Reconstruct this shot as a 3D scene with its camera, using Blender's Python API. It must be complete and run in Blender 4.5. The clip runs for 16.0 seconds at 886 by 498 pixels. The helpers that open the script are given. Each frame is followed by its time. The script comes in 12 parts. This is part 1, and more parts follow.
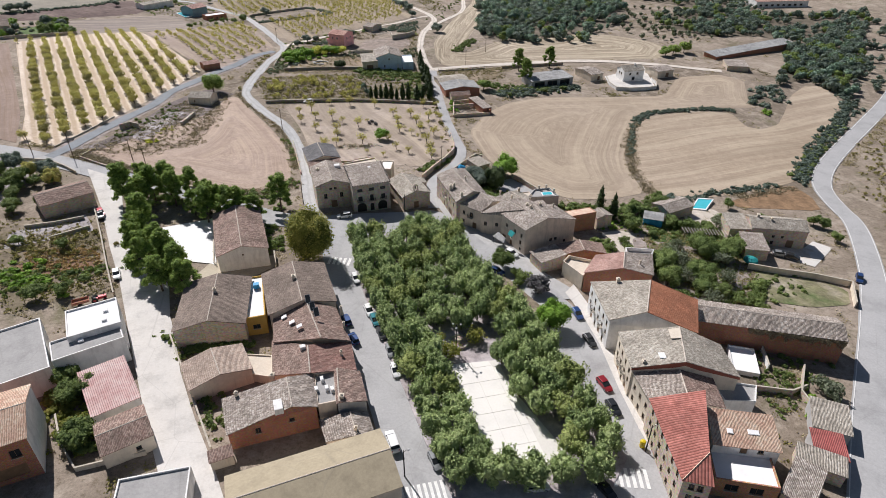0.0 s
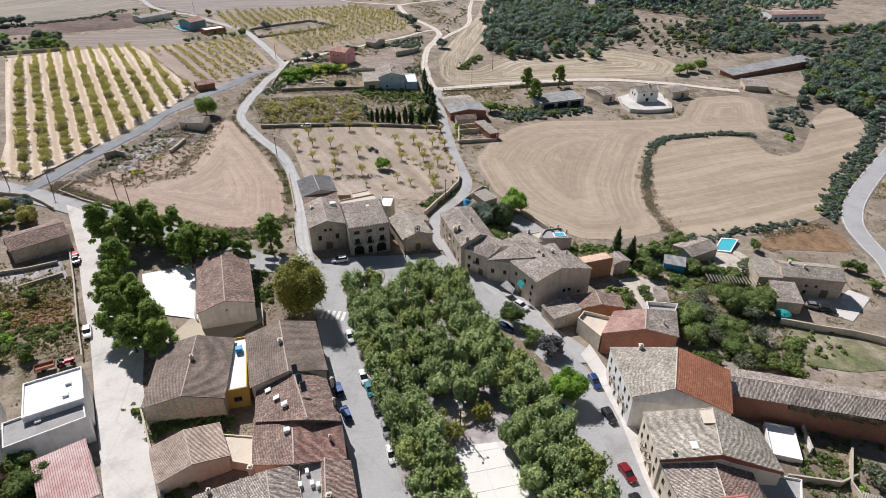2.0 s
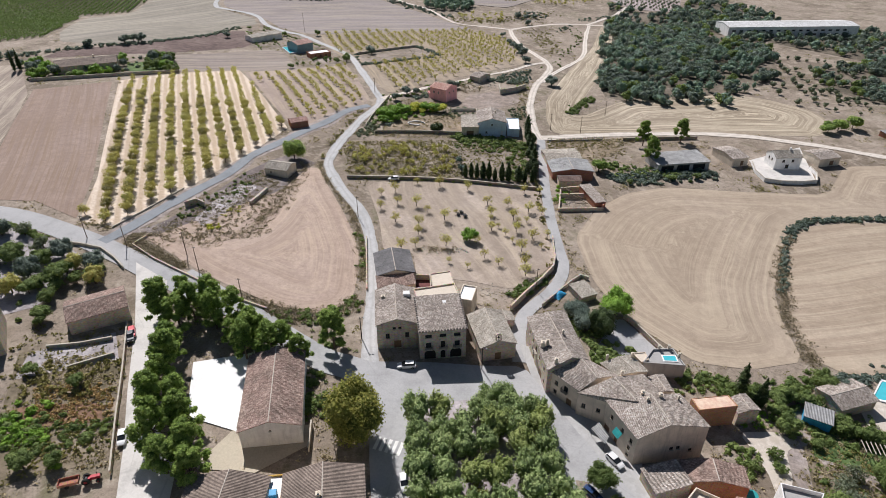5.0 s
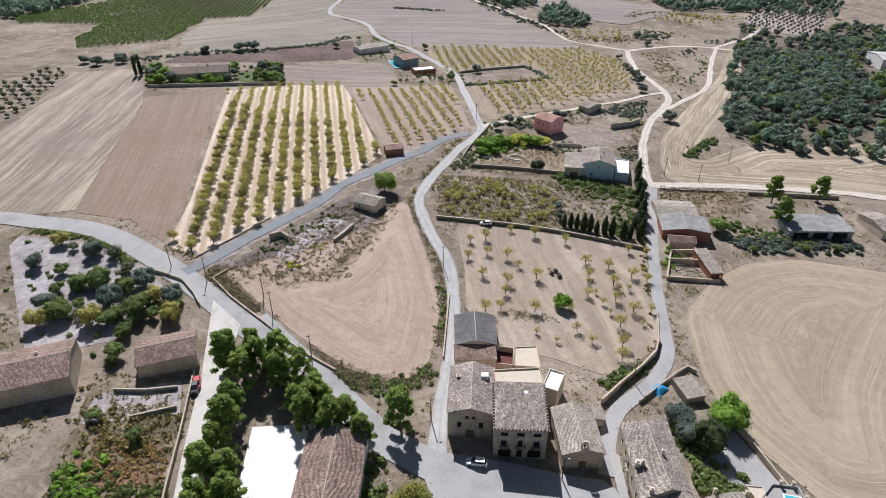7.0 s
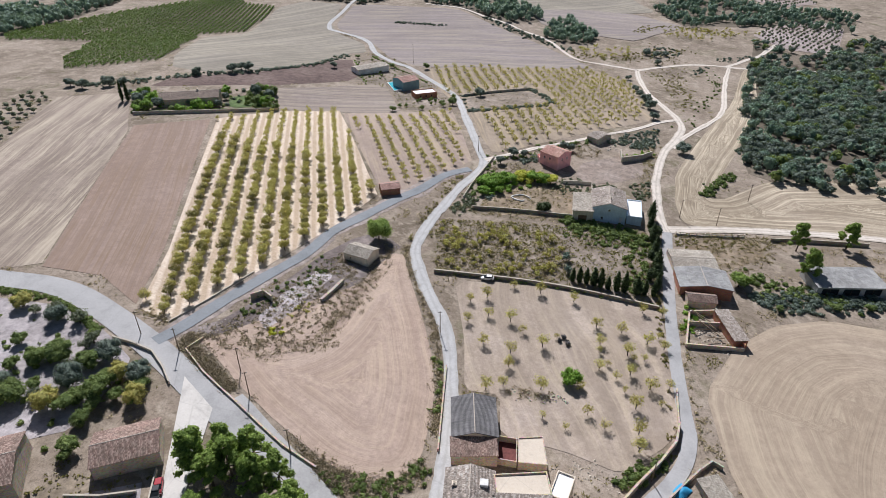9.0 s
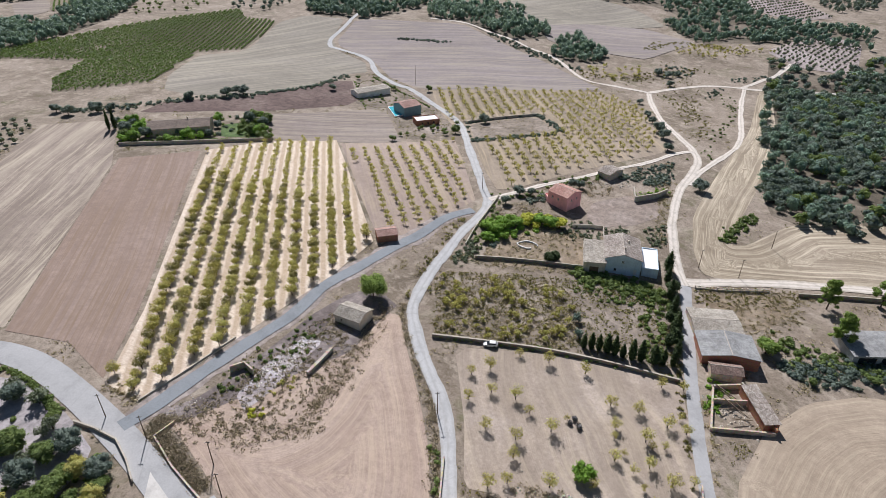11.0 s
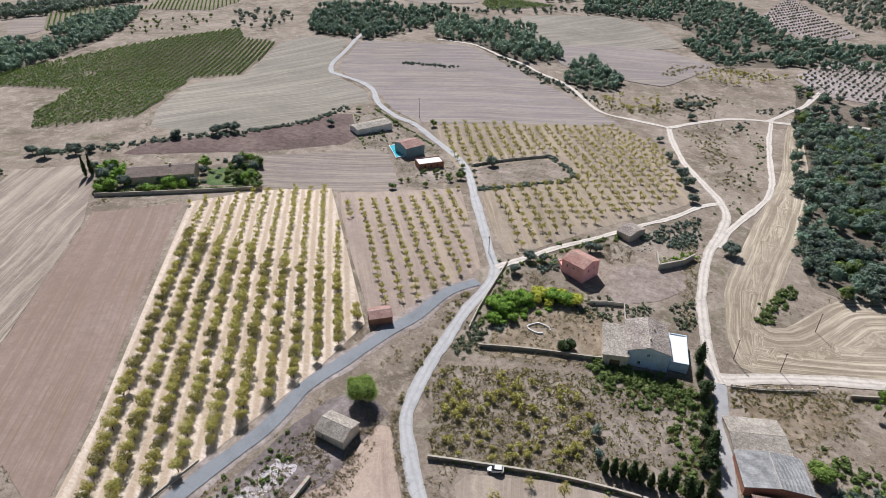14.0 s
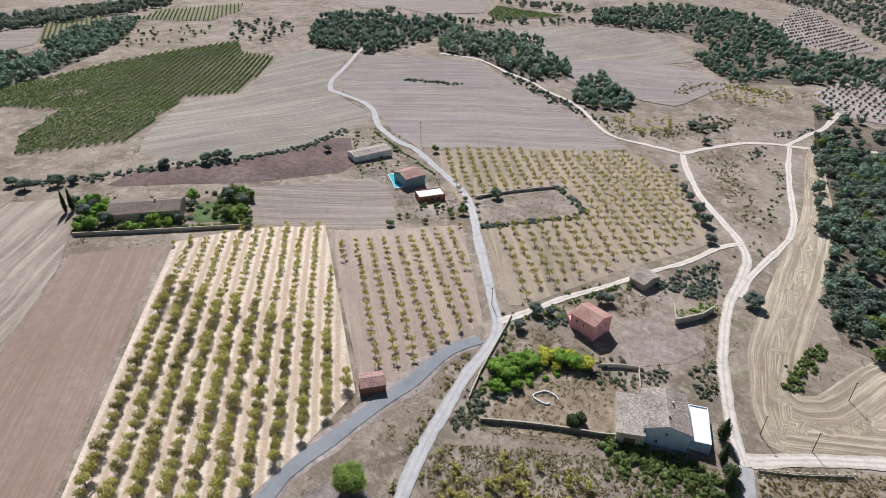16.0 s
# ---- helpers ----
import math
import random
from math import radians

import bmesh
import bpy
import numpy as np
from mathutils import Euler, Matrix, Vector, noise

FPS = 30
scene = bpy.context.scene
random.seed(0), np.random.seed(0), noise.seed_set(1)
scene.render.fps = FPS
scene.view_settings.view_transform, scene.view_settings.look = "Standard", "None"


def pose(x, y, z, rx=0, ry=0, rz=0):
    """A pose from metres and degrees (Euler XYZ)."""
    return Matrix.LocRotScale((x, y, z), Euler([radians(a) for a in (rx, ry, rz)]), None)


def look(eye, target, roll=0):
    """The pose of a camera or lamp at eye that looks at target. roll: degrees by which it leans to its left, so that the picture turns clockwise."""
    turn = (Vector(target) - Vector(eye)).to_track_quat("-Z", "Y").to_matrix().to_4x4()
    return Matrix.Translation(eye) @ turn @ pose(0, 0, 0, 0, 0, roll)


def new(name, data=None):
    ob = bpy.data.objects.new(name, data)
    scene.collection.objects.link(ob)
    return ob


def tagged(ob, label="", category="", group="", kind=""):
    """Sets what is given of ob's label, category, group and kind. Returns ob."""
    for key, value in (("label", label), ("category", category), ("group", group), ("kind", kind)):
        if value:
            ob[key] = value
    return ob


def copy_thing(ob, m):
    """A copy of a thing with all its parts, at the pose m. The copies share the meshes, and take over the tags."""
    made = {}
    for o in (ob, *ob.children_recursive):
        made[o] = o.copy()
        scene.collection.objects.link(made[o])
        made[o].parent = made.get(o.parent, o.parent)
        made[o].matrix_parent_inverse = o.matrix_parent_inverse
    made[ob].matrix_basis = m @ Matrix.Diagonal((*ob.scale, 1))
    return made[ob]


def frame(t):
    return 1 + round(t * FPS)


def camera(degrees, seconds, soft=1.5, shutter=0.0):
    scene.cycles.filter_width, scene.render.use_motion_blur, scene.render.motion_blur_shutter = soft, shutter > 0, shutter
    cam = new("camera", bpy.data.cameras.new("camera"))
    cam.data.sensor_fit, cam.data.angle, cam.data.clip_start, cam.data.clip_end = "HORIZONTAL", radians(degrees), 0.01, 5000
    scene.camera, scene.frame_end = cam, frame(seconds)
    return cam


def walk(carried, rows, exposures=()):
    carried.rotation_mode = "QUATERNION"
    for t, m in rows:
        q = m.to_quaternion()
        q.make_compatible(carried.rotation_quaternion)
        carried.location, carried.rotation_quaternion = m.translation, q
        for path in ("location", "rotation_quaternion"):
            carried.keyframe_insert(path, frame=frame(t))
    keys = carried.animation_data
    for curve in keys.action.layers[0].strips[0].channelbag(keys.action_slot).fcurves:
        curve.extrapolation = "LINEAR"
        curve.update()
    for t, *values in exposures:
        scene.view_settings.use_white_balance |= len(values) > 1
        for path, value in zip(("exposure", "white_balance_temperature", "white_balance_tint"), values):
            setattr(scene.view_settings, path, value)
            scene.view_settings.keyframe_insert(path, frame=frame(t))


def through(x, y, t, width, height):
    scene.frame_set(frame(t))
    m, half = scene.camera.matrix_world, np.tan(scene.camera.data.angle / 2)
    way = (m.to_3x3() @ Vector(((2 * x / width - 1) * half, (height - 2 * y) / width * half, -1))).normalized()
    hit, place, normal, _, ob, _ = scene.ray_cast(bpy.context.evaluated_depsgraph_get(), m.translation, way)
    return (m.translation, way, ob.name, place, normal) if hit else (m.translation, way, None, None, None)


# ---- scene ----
cam = camera(73.2, 16.0, soft=0.8)
METRES, EYE, TILT = 190.0, 88.0, -32.4
ROWS = [
    (0.0, 0.0, 0.0, 0.0, 0.0, 0.0, -0.0),
    (0.5, 0.0004, 0.0162, 0.0138, 0.1, 0.1, -0.1),
    (1.0, 0.0006, 0.0336, 0.0292, 0.2, 0.19, -0.18),
    (1.5, 0.0008, 0.0524, 0.0458, 0.3, 0.26, -0.26),
    (2.0, 0.0012, 0.0721, 0.0637, 0.43, 0.35, -0.34),
    (2.5, 0.0011, 0.0917, 0.0856, 0.52, 0.43, -0.44),
    (3.0, 0.001, 0.1128, 0.1084, 0.61, 0.54, -0.53),
    (3.5, 0.0013, 0.1341, 0.1324, 0.72, 0.6, -0.6),
    (4.0, 0.0011, 0.1548, 0.1551, 0.8, 0.69, -0.67),
    (4.5, 0.001, 0.1757, 0.1787, 0.99, 0.74, -0.8),
    (4.6, 0.0007, 0.1795, 0.1834, 1.39, 0.73, -1.05),
    (4.7, 0.0003, 0.1831, 0.1882, 2.65, 0.69, -1.85),
    (4.8, -0.0003, 0.1866, 0.1929, 4.58, 0.6, -3.06),
    (4.9, -0.0009, 0.1901, 0.1976, 6.7, 0.44, -4.39),
    (5.0, -0.0017, 0.1936, 0.2023, 9.28, 0.15, -5.77),
    (5.1, -0.0026, 0.1971, 0.207, 11.61, -0.1, -7.42),
    (5.2, -0.0035, 0.2007, 0.2117, 14.02, -0.45, -8.87),
    (5.3, -0.0045, 0.2044, 0.2164, 16.12, -0.81, -10.12),
    (5.4, -0.0056, 0.2081, 0.2211, 17.42, -1.06, -10.88),
    (5.5, -0.0068, 0.2118, 0.2258, 17.91, -1.16, -11.17),
    (5.6, -0.0081, 0.2156, 0.2304, 17.91, -1.16, -11.17),
    (5.7, -0.0094, 0.2195, 0.2351, 17.91, -1.16, -11.17),
    (6.0, -0.0137, 0.2313, 0.2492, 17.91, -1.16, -11.17),
    (6.5, -0.0217, 0.2516, 0.2726, 17.96, -1.17, -11.2),
    (7.0, -0.0305, 0.2725, 0.296, 18.02, -1.18, -11.23),
    (7.5, -0.0394, 0.2936, 0.3195, 18.07, -1.19, -11.26),
    (8.0, -0.0481, 0.3146, 0.343, 18.17, -1.13, -11.34),
    (8.5, -0.057, 0.3352, 0.3664, 18.29, -1.11, -11.43),
    (9.0, -0.0666, 0.3556, 0.3899, 18.4, -1.11, -11.51),
    (9.5, -0.0763, 0.376, 0.4135, 18.51, -1.09, -11.59),
    (10.0, -0.0858, 0.3964, 0.4372, 18.63, -1.06, -11.67),
    (10.5, -0.0954, 0.4168, 0.4608, 18.75, -1.02, -11.75),
    (11.0, -0.105, 0.4372, 0.4843, 18.88, -0.99, -11.83),
    (11.5, -0.1147, 0.4575, 0.5076, 19.02, -0.99, -11.92),
    (12.0, -0.1246, 0.4778, 0.5308, 19.17, -1.01, -12.01),
    (12.5, -0.1348, 0.4983, 0.5544, 19.32, -1.02, -12.09),
    (13.0, -0.1451, 0.5194, 0.5782, 19.43, -1.02, -12.17),
    (13.5, -0.1549, 0.5401, 0.6022, 19.57, -1.01, -12.25),
    (14.0, -0.1649, 0.5607, 0.6264, 19.71, -1.02, -12.31),
    (14.5, -0.1751, 0.5812, 0.6507, 19.83, -1.04, -12.38),
    (15.0, -0.1852, 0.6015, 0.6749, 19.96, -1.06, -12.45),
    (15.5, -0.1953, 0.6221, 0.6997, 20.08, -1.1, -12.53),
    (16.0, -0.2056, 0.643, 0.7244, 20.22, -1.15, -12.59),
]
walk(cam, [(t, pose(0, 0, EYE, TILT, 0, 0) @ pose(METRES * x, METRES * y, METRES * z, 90 + pitch, roll, yaw)) for t, x, y, z, yaw, pitch, roll in ROWS],
     [(0.0, -0.07, 6500, 10), (4.5, -0.05, 6480, 10), (7.5, -0.05, 6300, 10), (16.0, -0.05, 6280, 10)])

# ---- light: clear sky, sun ahead and to the left
SUN_TO = Vector((-0.389, 0.577, 0.718)).normalized()
world = bpy.data.worlds.new("sky")
scene.world = world
world.use_nodes = True
wt = world.node_tree
sky = wt.nodes.new("ShaderNodeTexSky")
sky.sky_type, sky.sun_disc = "NISHITA", False
sky.sun_elevation = math.asin(SUN_TO.z)
sky.sun_rotation = math.atan2(SUN_TO.x, SUN_TO.y)
sky.altitude, sky.air_density, sky.dust_density = 500, 1.0, 1.0
wt.links.new(sky.outputs[0], wt.nodes["Background"].inputs[0])
wt.nodes["Background"].inputs[1].default_value = 0.046
sun_data = bpy.data.lights.new("sun", "SUN")
sun_data.energy, sun_data.angle, sun_data.color = 5.4, radians(0.5), (1.0, 0.965, 0.968)
sun = new("sun", sun_data)
sun.matrix_world = look(SUN_TO * 500, (0, 0, 0))


# ---- terrain: spot heights of the ground, blended over a plane that falls to the east
SPOTS = np.array([(-28, 135, -0.9), (9, 92, -0.9), (-26, 156, -1.2), (5, 155, -1), (32, 94, -1), (-72, 115, 2.5), (-99, 151, 4.2), (-125, 183, 8.5), (82, 254, -5.5), (72, 185, -6), (150, 223, -15), (88, 178, -7), (5, 197, -1.2), (2, 269, -3.5), (-60, 232, 1.5), (-83, 332, 6.5), (-76, 290, 4.5), (-16, 431, 2.5), (-45, 550, -1), (-250, 534, 4), (-331, 400, 14), (-341, 505, 6), (28, 612, -9), (66, 720, -5), (-48, 785, -6), (-350, 356, 13), (-640, 571, 15), (100, 325, -4), (5, 313, -2.4), (215, 380, -8), (-104, 246, 7.5), (-112, 290, 7), (-43, 388, 3.5), (-57, 355, 5), (-162, 440, 1.5), (-100, 575, -2)])


def gz(x, y):
    """Height of the ground."""
    x, y = np.asarray(x, float), np.asarray(y, float)
    r = SPOTS[:, 2] + 0.045 * np.clip(SPOTS[:, 0], -300, 250)
    w = np.exp(-((x[..., None] - SPOTS[:, 0]) ** 2 + (y[..., None] - SPOTS[:, 1]) ** 2) / (2 * 45.0**2))
    return -0.045 * np.clip(x, -300, 250) + (w @ r) / (w.sum(-1) + 0.25)


def inside(px, py, pts):
    """Which of the points lie inside the outline."""
    px, py = np.asarray(px, float), np.asarray(py, float)
    hit = np.zeros(px.shape, bool)
    for (x0, y0), (x1, y1) in zip(pts, pts[1:] + pts[:1]):
        if y0 == y1:
            continue
        cross = (y0 > py) != (y1 > py)
        hit ^= cross & (px < (x1 - x0) * (py - y0) / (y1 - y0) + x0)
    return hit


def smooth_ring(pts, times=1):
    for _ in range(times):
        out = []
        for (ax, ay), (bx, by) in zip(pts, pts[1:] + pts[:1]):
            out += [(ax * 0.88 + bx * 0.12, ay * 0.88 + by * 0.12), (ax * 0.12 + bx * 0.88, ay * 0.12 + by * 0.88)]
        pts = out
    return pts


def spline(pts, step=4.0):
    """Catmull-Rom through the points, about every step metres."""
    P = np.array([pts[0]] + list(pts) + [pts[-1]], float)
    out = []
    for i in range(1, len(P) - 2):
        a, b, c, d = P[i - 1 : i + 3]
        n = max(1, int(np.hypot(*(c - b)) / step))
        for k in range(n):
            u = k / n
            out.append(0.5 * (2 * b + (c - a) * u + (2 * a - 5 * b + 4 * c - d) * u * u + (3 * b - a - 3 * c + d) * u**3))
    out.append(P[-2])
    return np.array(out)


# ---- materials
def mat(name, rough=0.9, metal=0.0):
    m = bpy.data.materials.new(name)
    m.use_nodes = True
    b = m.node_tree.nodes["Principled BSDF"]
    b.inputs["Roughness"].default_value, b.inputs["Metallic"].default_value = rough, metal
    b.inputs["Specular IOR Level"].default_value = 0.25
    return m, m.node_tree, b


def nd(nt, kind, **values):
    n = nt.nodes.new(kind)
    for key, value in values.items():
        if key in n.inputs:
            n.inputs[key].default_value = value
    return n


def ramp(nt, fac, stops):
    r = nt.nodes.new("ShaderNodeValToRGB")
    while len(r.color_ramp.elements) < len(stops):
        r.color_ramp.elements.new(0.5)
    for e, (at, c) in zip(r.color_ramp.elements, stops):
        e.position, e.color = at, (*c, 1)
    nt.links.new(fac, r.inputs[0])
    return r.outputs[0]


def noise_tex(nt, co, scale, detail=4.0, rough=0.6, distortion=0.0):
    n = nd(nt, "ShaderNodeTexNoise", Scale=scale, Detail=detail, Roughness=rough, Distortion=distortion)
    nt.links.new(co, n.inputs["Vector"])
    return n.outputs["Fac"]


def math_node(nt, op, a, b=None):
    n = nt.nodes.new("ShaderNodeMath")
    n.operation = op
    for i, v in enumerate((a, b)):
        if v is None:
            continue
        if isinstance(v, (int, float)):
            n.inputs[i].default_value = v
        else:
            nt.links.new(v, n.inputs[i])
    return n.outputs[0]


def mix(nt, fac, a, b, blend="MIX"):
    n = nt.nodes.new("ShaderNodeMix")
    n.data_type, n.blend_type = "RGBA", blend
    for i, v in ((0, fac), (6, a), (7, b)):
        if isinstance(v, (int, float)):
            n.inputs[i].default_value = v
        elif isinstance(v, tuple):
            n.inputs[i].default_value = (*v, 1)
        else:
            nt.links.new(v, n.inputs[i])
    return n.outputs[2]


def bump(nt, bsdf, height, strength=0.4, distance=0.1):
    n = nd(nt, "ShaderNodeBump", Strength=strength, Distance=distance)
    nt.links.new(height, n.inputs["Height"])
    nt.links.new(n.outputs[0], bsdf.inputs["Normal"])


def coords(nt, kind="Object", scale=None, rot=0.0):
    tc = nt.nodes.new("ShaderNodeTexCoord")
    if scale is None and not rot:
        return tc.outputs[kind]
    mp = nt.nodes.new("ShaderNodeMapping")
    mp.inputs["Rotation"].default_value = (0, 0, radians(rot))
    if scale:
        mp.inputs["Scale"].default_value = scale
    nt.links.new(tc.outputs[kind], mp.inputs["Vector"])
    return mp.outputs[0]


def soil(name, c0, c1, c2, angle=0.0, lines=0.0, line_c=None, wander=6.0, fine=0.35, clods=0.25, patch=0.016, rounds=False, strong=0.9):
    """Bare or stubble ground: patches, grain and the tractor's lines along one direction."""
    m, nt, b = mat(name, 0.95)
    c0, c1, c2 = ((c[0] * 0.91, c[1] * 0.922, c[2] * 1.14) for c in (c0, c1, c2))
    co = coords(nt)
    big = noise_tex(nt, co, patch, 5, 0.62)
    col = ramp(nt, big, [(0.3, c0), (0.5, c1), (0.7, c2)])
    grain = noise_tex(nt, co, 1.1, 6, 0.75)
    col = mix(nt, fine, col, ramp(nt, grain, [(0.25, (0.25, 0.25, 0.25)), (0.75, (0.75, 0.75, 0.75))]), "OVERLAY")
    h = grain
    if not lines:
        mid = noise_tex(nt, co, 0.38, 5, 0.7)
        col = mix(nt, 0.55, col, ramp(nt, mid, [(0.32, (0.2, 0.2, 0.2)), (0.68, (0.78, 0.78, 0.78))]), "OVERLAY")
    else:
        mid = noise_tex(nt, co, 0.3, 4, 0.7)
        col = mix(nt, 0.22, col, ramp(nt, mid, [(0.32, (0.2, 0.2, 0.2)), (0.68, (0.78, 0.78, 0.78))]), "OVERLAY")
    if lines:
        turned = coords(nt, rot=-angle)
        warp = nd(nt, "ShaderNodeTexNoise", Scale=0.011, Detail=1.5)
        nt.links.new(turned, warp.inputs["Vector"])
        sub = nt.nodes.new("ShaderNodeVectorMath")
        sub.operation = "MULTIPLY_ADD"
        sub.inputs[1].default_value = (wander * 2, wander * 2, 0)
        nt.links.new(warp.outputs["Color"], sub.inputs[0])
        nt.links.new(turned, sub.inputs[2])
        sx = nt.nodes.new("ShaderNodeSeparateXYZ")
        nt.links.new(sub.outputs[0], sx.inputs[0])
        across, along = sx.outputs[1], sx.outputs[0]
        if rounds:
            # the tractor goes round the field: lines keep their distance from its edge
            uv = nt.nodes.new("ShaderNodeUVMap")
            su = nt.nodes.new("ShaderNodeSeparateXYZ")
            nt.links.new(uv.outputs[0], su.inputs[0])
            sway = math_node(nt, "MULTIPLY", math_node(nt, "SUBTRACT", noise_tex(nt, co, 0.014, 2, 0.5), 0.5), wander * 0.8)
            across, along = math_node(nt, "ADD", su.outputs[1], sway), su.outputs[0]
        cv = nt.nodes.new("ShaderNodeCombineXYZ")
        nt.links.new(math_node(nt, "MULTIPLY", along, 0.02), cv.inputs[0])
        nt.links.new(math_node(nt, "MULTIPLY", across, 1.0 / lines), cv.inputs[1])
        streak = noise_tex(nt, cv.outputs[0], 1.0, 5, 0.75)
        wide_cv = nt.nodes.new("ShaderNodeCombineXYZ")
        nt.links.new(math_node(nt, "MULTIPLY", along, 0.006), wide_cv.inputs[0])
        nt.links.new(math_node(nt, "MULTIPLY", across, 0.22 / lines), wide_cv.inputs[1])
        bands = noise_tex(nt, wide_cv.outputs[0], 1.0, 2, 0.5)
        breakup = ramp(nt, noise_tex(nt, co, 0.03, 3), [(0.3, (0.35, 0.35, 0.35)), (0.6, (1, 1, 1))])
        f = math_node(nt, "MULTIPLY", ramp(nt, streak, [(0.46, (0, 0, 0)), (0.62, (1, 1, 1))]), breakup)
        col = mix(nt, math_node(nt, "MULTIPLY", ramp(nt, bands, [(0.44, (0, 0, 0)), (0.6, (1, 1, 1))]), 0.38 if rounds else 0.5), col, tuple(v * 0.84 for v in c0))
        col = mix(nt, math_node(nt, "MULTIPLY", ramp(nt, bands, [(0.34, (1, 1, 1)), (0.46, (0, 0, 0))]), 0.25 if rounds else 0.35), col, line_c or c2)
        col = mix(nt, math_node(nt, "MULTIPLY", f, strong), col, line_c or c2)
        h = math_node(nt, "ADD", math_node(nt, "MULTIPLY", streak, 1.2), math_node(nt, "MULTIPLY", grain, 0.7))
    nt.links.new(col, b.inputs["Base Color"])
    bump(nt, b, h, 0.5, clods)
    return m


def row_soil(name, angle, spacing, shift, c_lane, c_row, c_white):
    """Orchard ground: pale worked lanes with wheel tracks between the rows of trees."""
    m, nt, b = mat(name, 0.95)
    co = coords(nt)
    turned = coords(nt, rot=-angle)
    sx = nt.nodes.new("ShaderNodeSeparateXYZ")
    nt.links.new(turned, sx.inputs[0])
    wob = math_node(nt, "MULTIPLY", math_node(nt, "SUBTRACT", noise_tex(nt, co, 0.12, 3), 0.5), 1.6)
    ph = math_node(nt, "FRACT", math_node(nt, "DIVIDE", math_node(nt, "ADD", math_node(nt, "SUBTRACT", sx.outputs[1], shift), wob), spacing))
    cyc = math_node(nt, "ABSOLUTE", math_node(nt, "SUBTRACT", ph, 0.5))
    lane = ramp(nt, cyc, [(0.0, c_lane), (0.06, c_lane), (0.13, c_white), (0.30, c_white), (0.42, c_row), (0.5, c_row)])
    stretched = coords(nt, rot=-angle, scale=(0.06, 0.9, 1))
    lane = mix(nt, ramp(nt, noise_tex(nt, stretched, 2.0, 5, 0.75), [(0.42, (0, 0, 0)), (0.62, (0.9, 0.9, 0.9))]), lane, c_lane)
    crumbs = ramp(nt, noise_tex(nt, co, 0.7, 5, 0.8), [(0.5, (0, 0, 0)), (0.72, (0.75, 0.75, 0.75))])
    lane = mix(nt, crumbs, lane, c_row)
    lane = mix(nt, ramp(nt, noise_tex(nt, co, 0.02, 4), [(0.45, (0, 0, 0)), (0.8, (0.6, 0.6, 0.6))]), lane, c_row)
    grain = noise_tex(nt, co, 1.3, 6, 0.75)
    col = mix(nt, 0.4, lane, ramp(nt, grain, [(0.25, (0.25, 0.25, 0.25)), (0.75, (0.75, 0.75, 0.75))]), "OVERLAY")
    nt.links.new(col, b.inputs["Base Color"])
    bump(nt, b, grain, 0.5, 0.2)
    return m


def wall_mat(name, c, stain=(0.12, 0.10, 0.085), amount=0.5, stones=0.0, rough=0.9):
    m, nt, b = mat(name, rough)
    co = coords(nt)
    col = ramp(nt, noise_tex(nt, co, 0.35, 5, 0.65), [(0.3, tuple(v * 0.8 for v in c)), (0.55, c), (0.8, tuple(min(1, v * 1.12) for v in c))])
    drip = nt.nodes.new("ShaderNodeMapping")
    drip.inputs["Scale"].default_value = (1.3, 1.3, 0.16)
    nt.links.new(co, drip.inputs[0])
    col = mix(nt, math_node(nt, "MULTIPLY", ramp(nt, noise_tex(nt, drip.outputs[0], 0.9, 5, 0.7), [(0.5, (0, 0, 0)), (0.78, (1, 1, 1))]), amount), col, stain)
    h = noise_tex(nt, co, 3.0, 5, 0.7)
    if stones:
        v = nd(nt, "ShaderNodeTexVoronoi", Scale=stones)
        sq = nt.nodes.new("ShaderNodeMapping")
        sq.inputs["Scale"].default_value = (1, 1, 1.7)
        nt.links.new(co, sq.inputs[0])
        nt.links.new(sq.outputs[0], v.inputs["Vector"])
        col = mix(nt, 0.45, col, v.outputs["Color"], "SOFT_LIGHT")
        h = v.outputs["Distance"]
    nt.links.new(col, b.inputs["Base Color"])
    bump(nt, b, h, 0.35, 0.06)
    return m


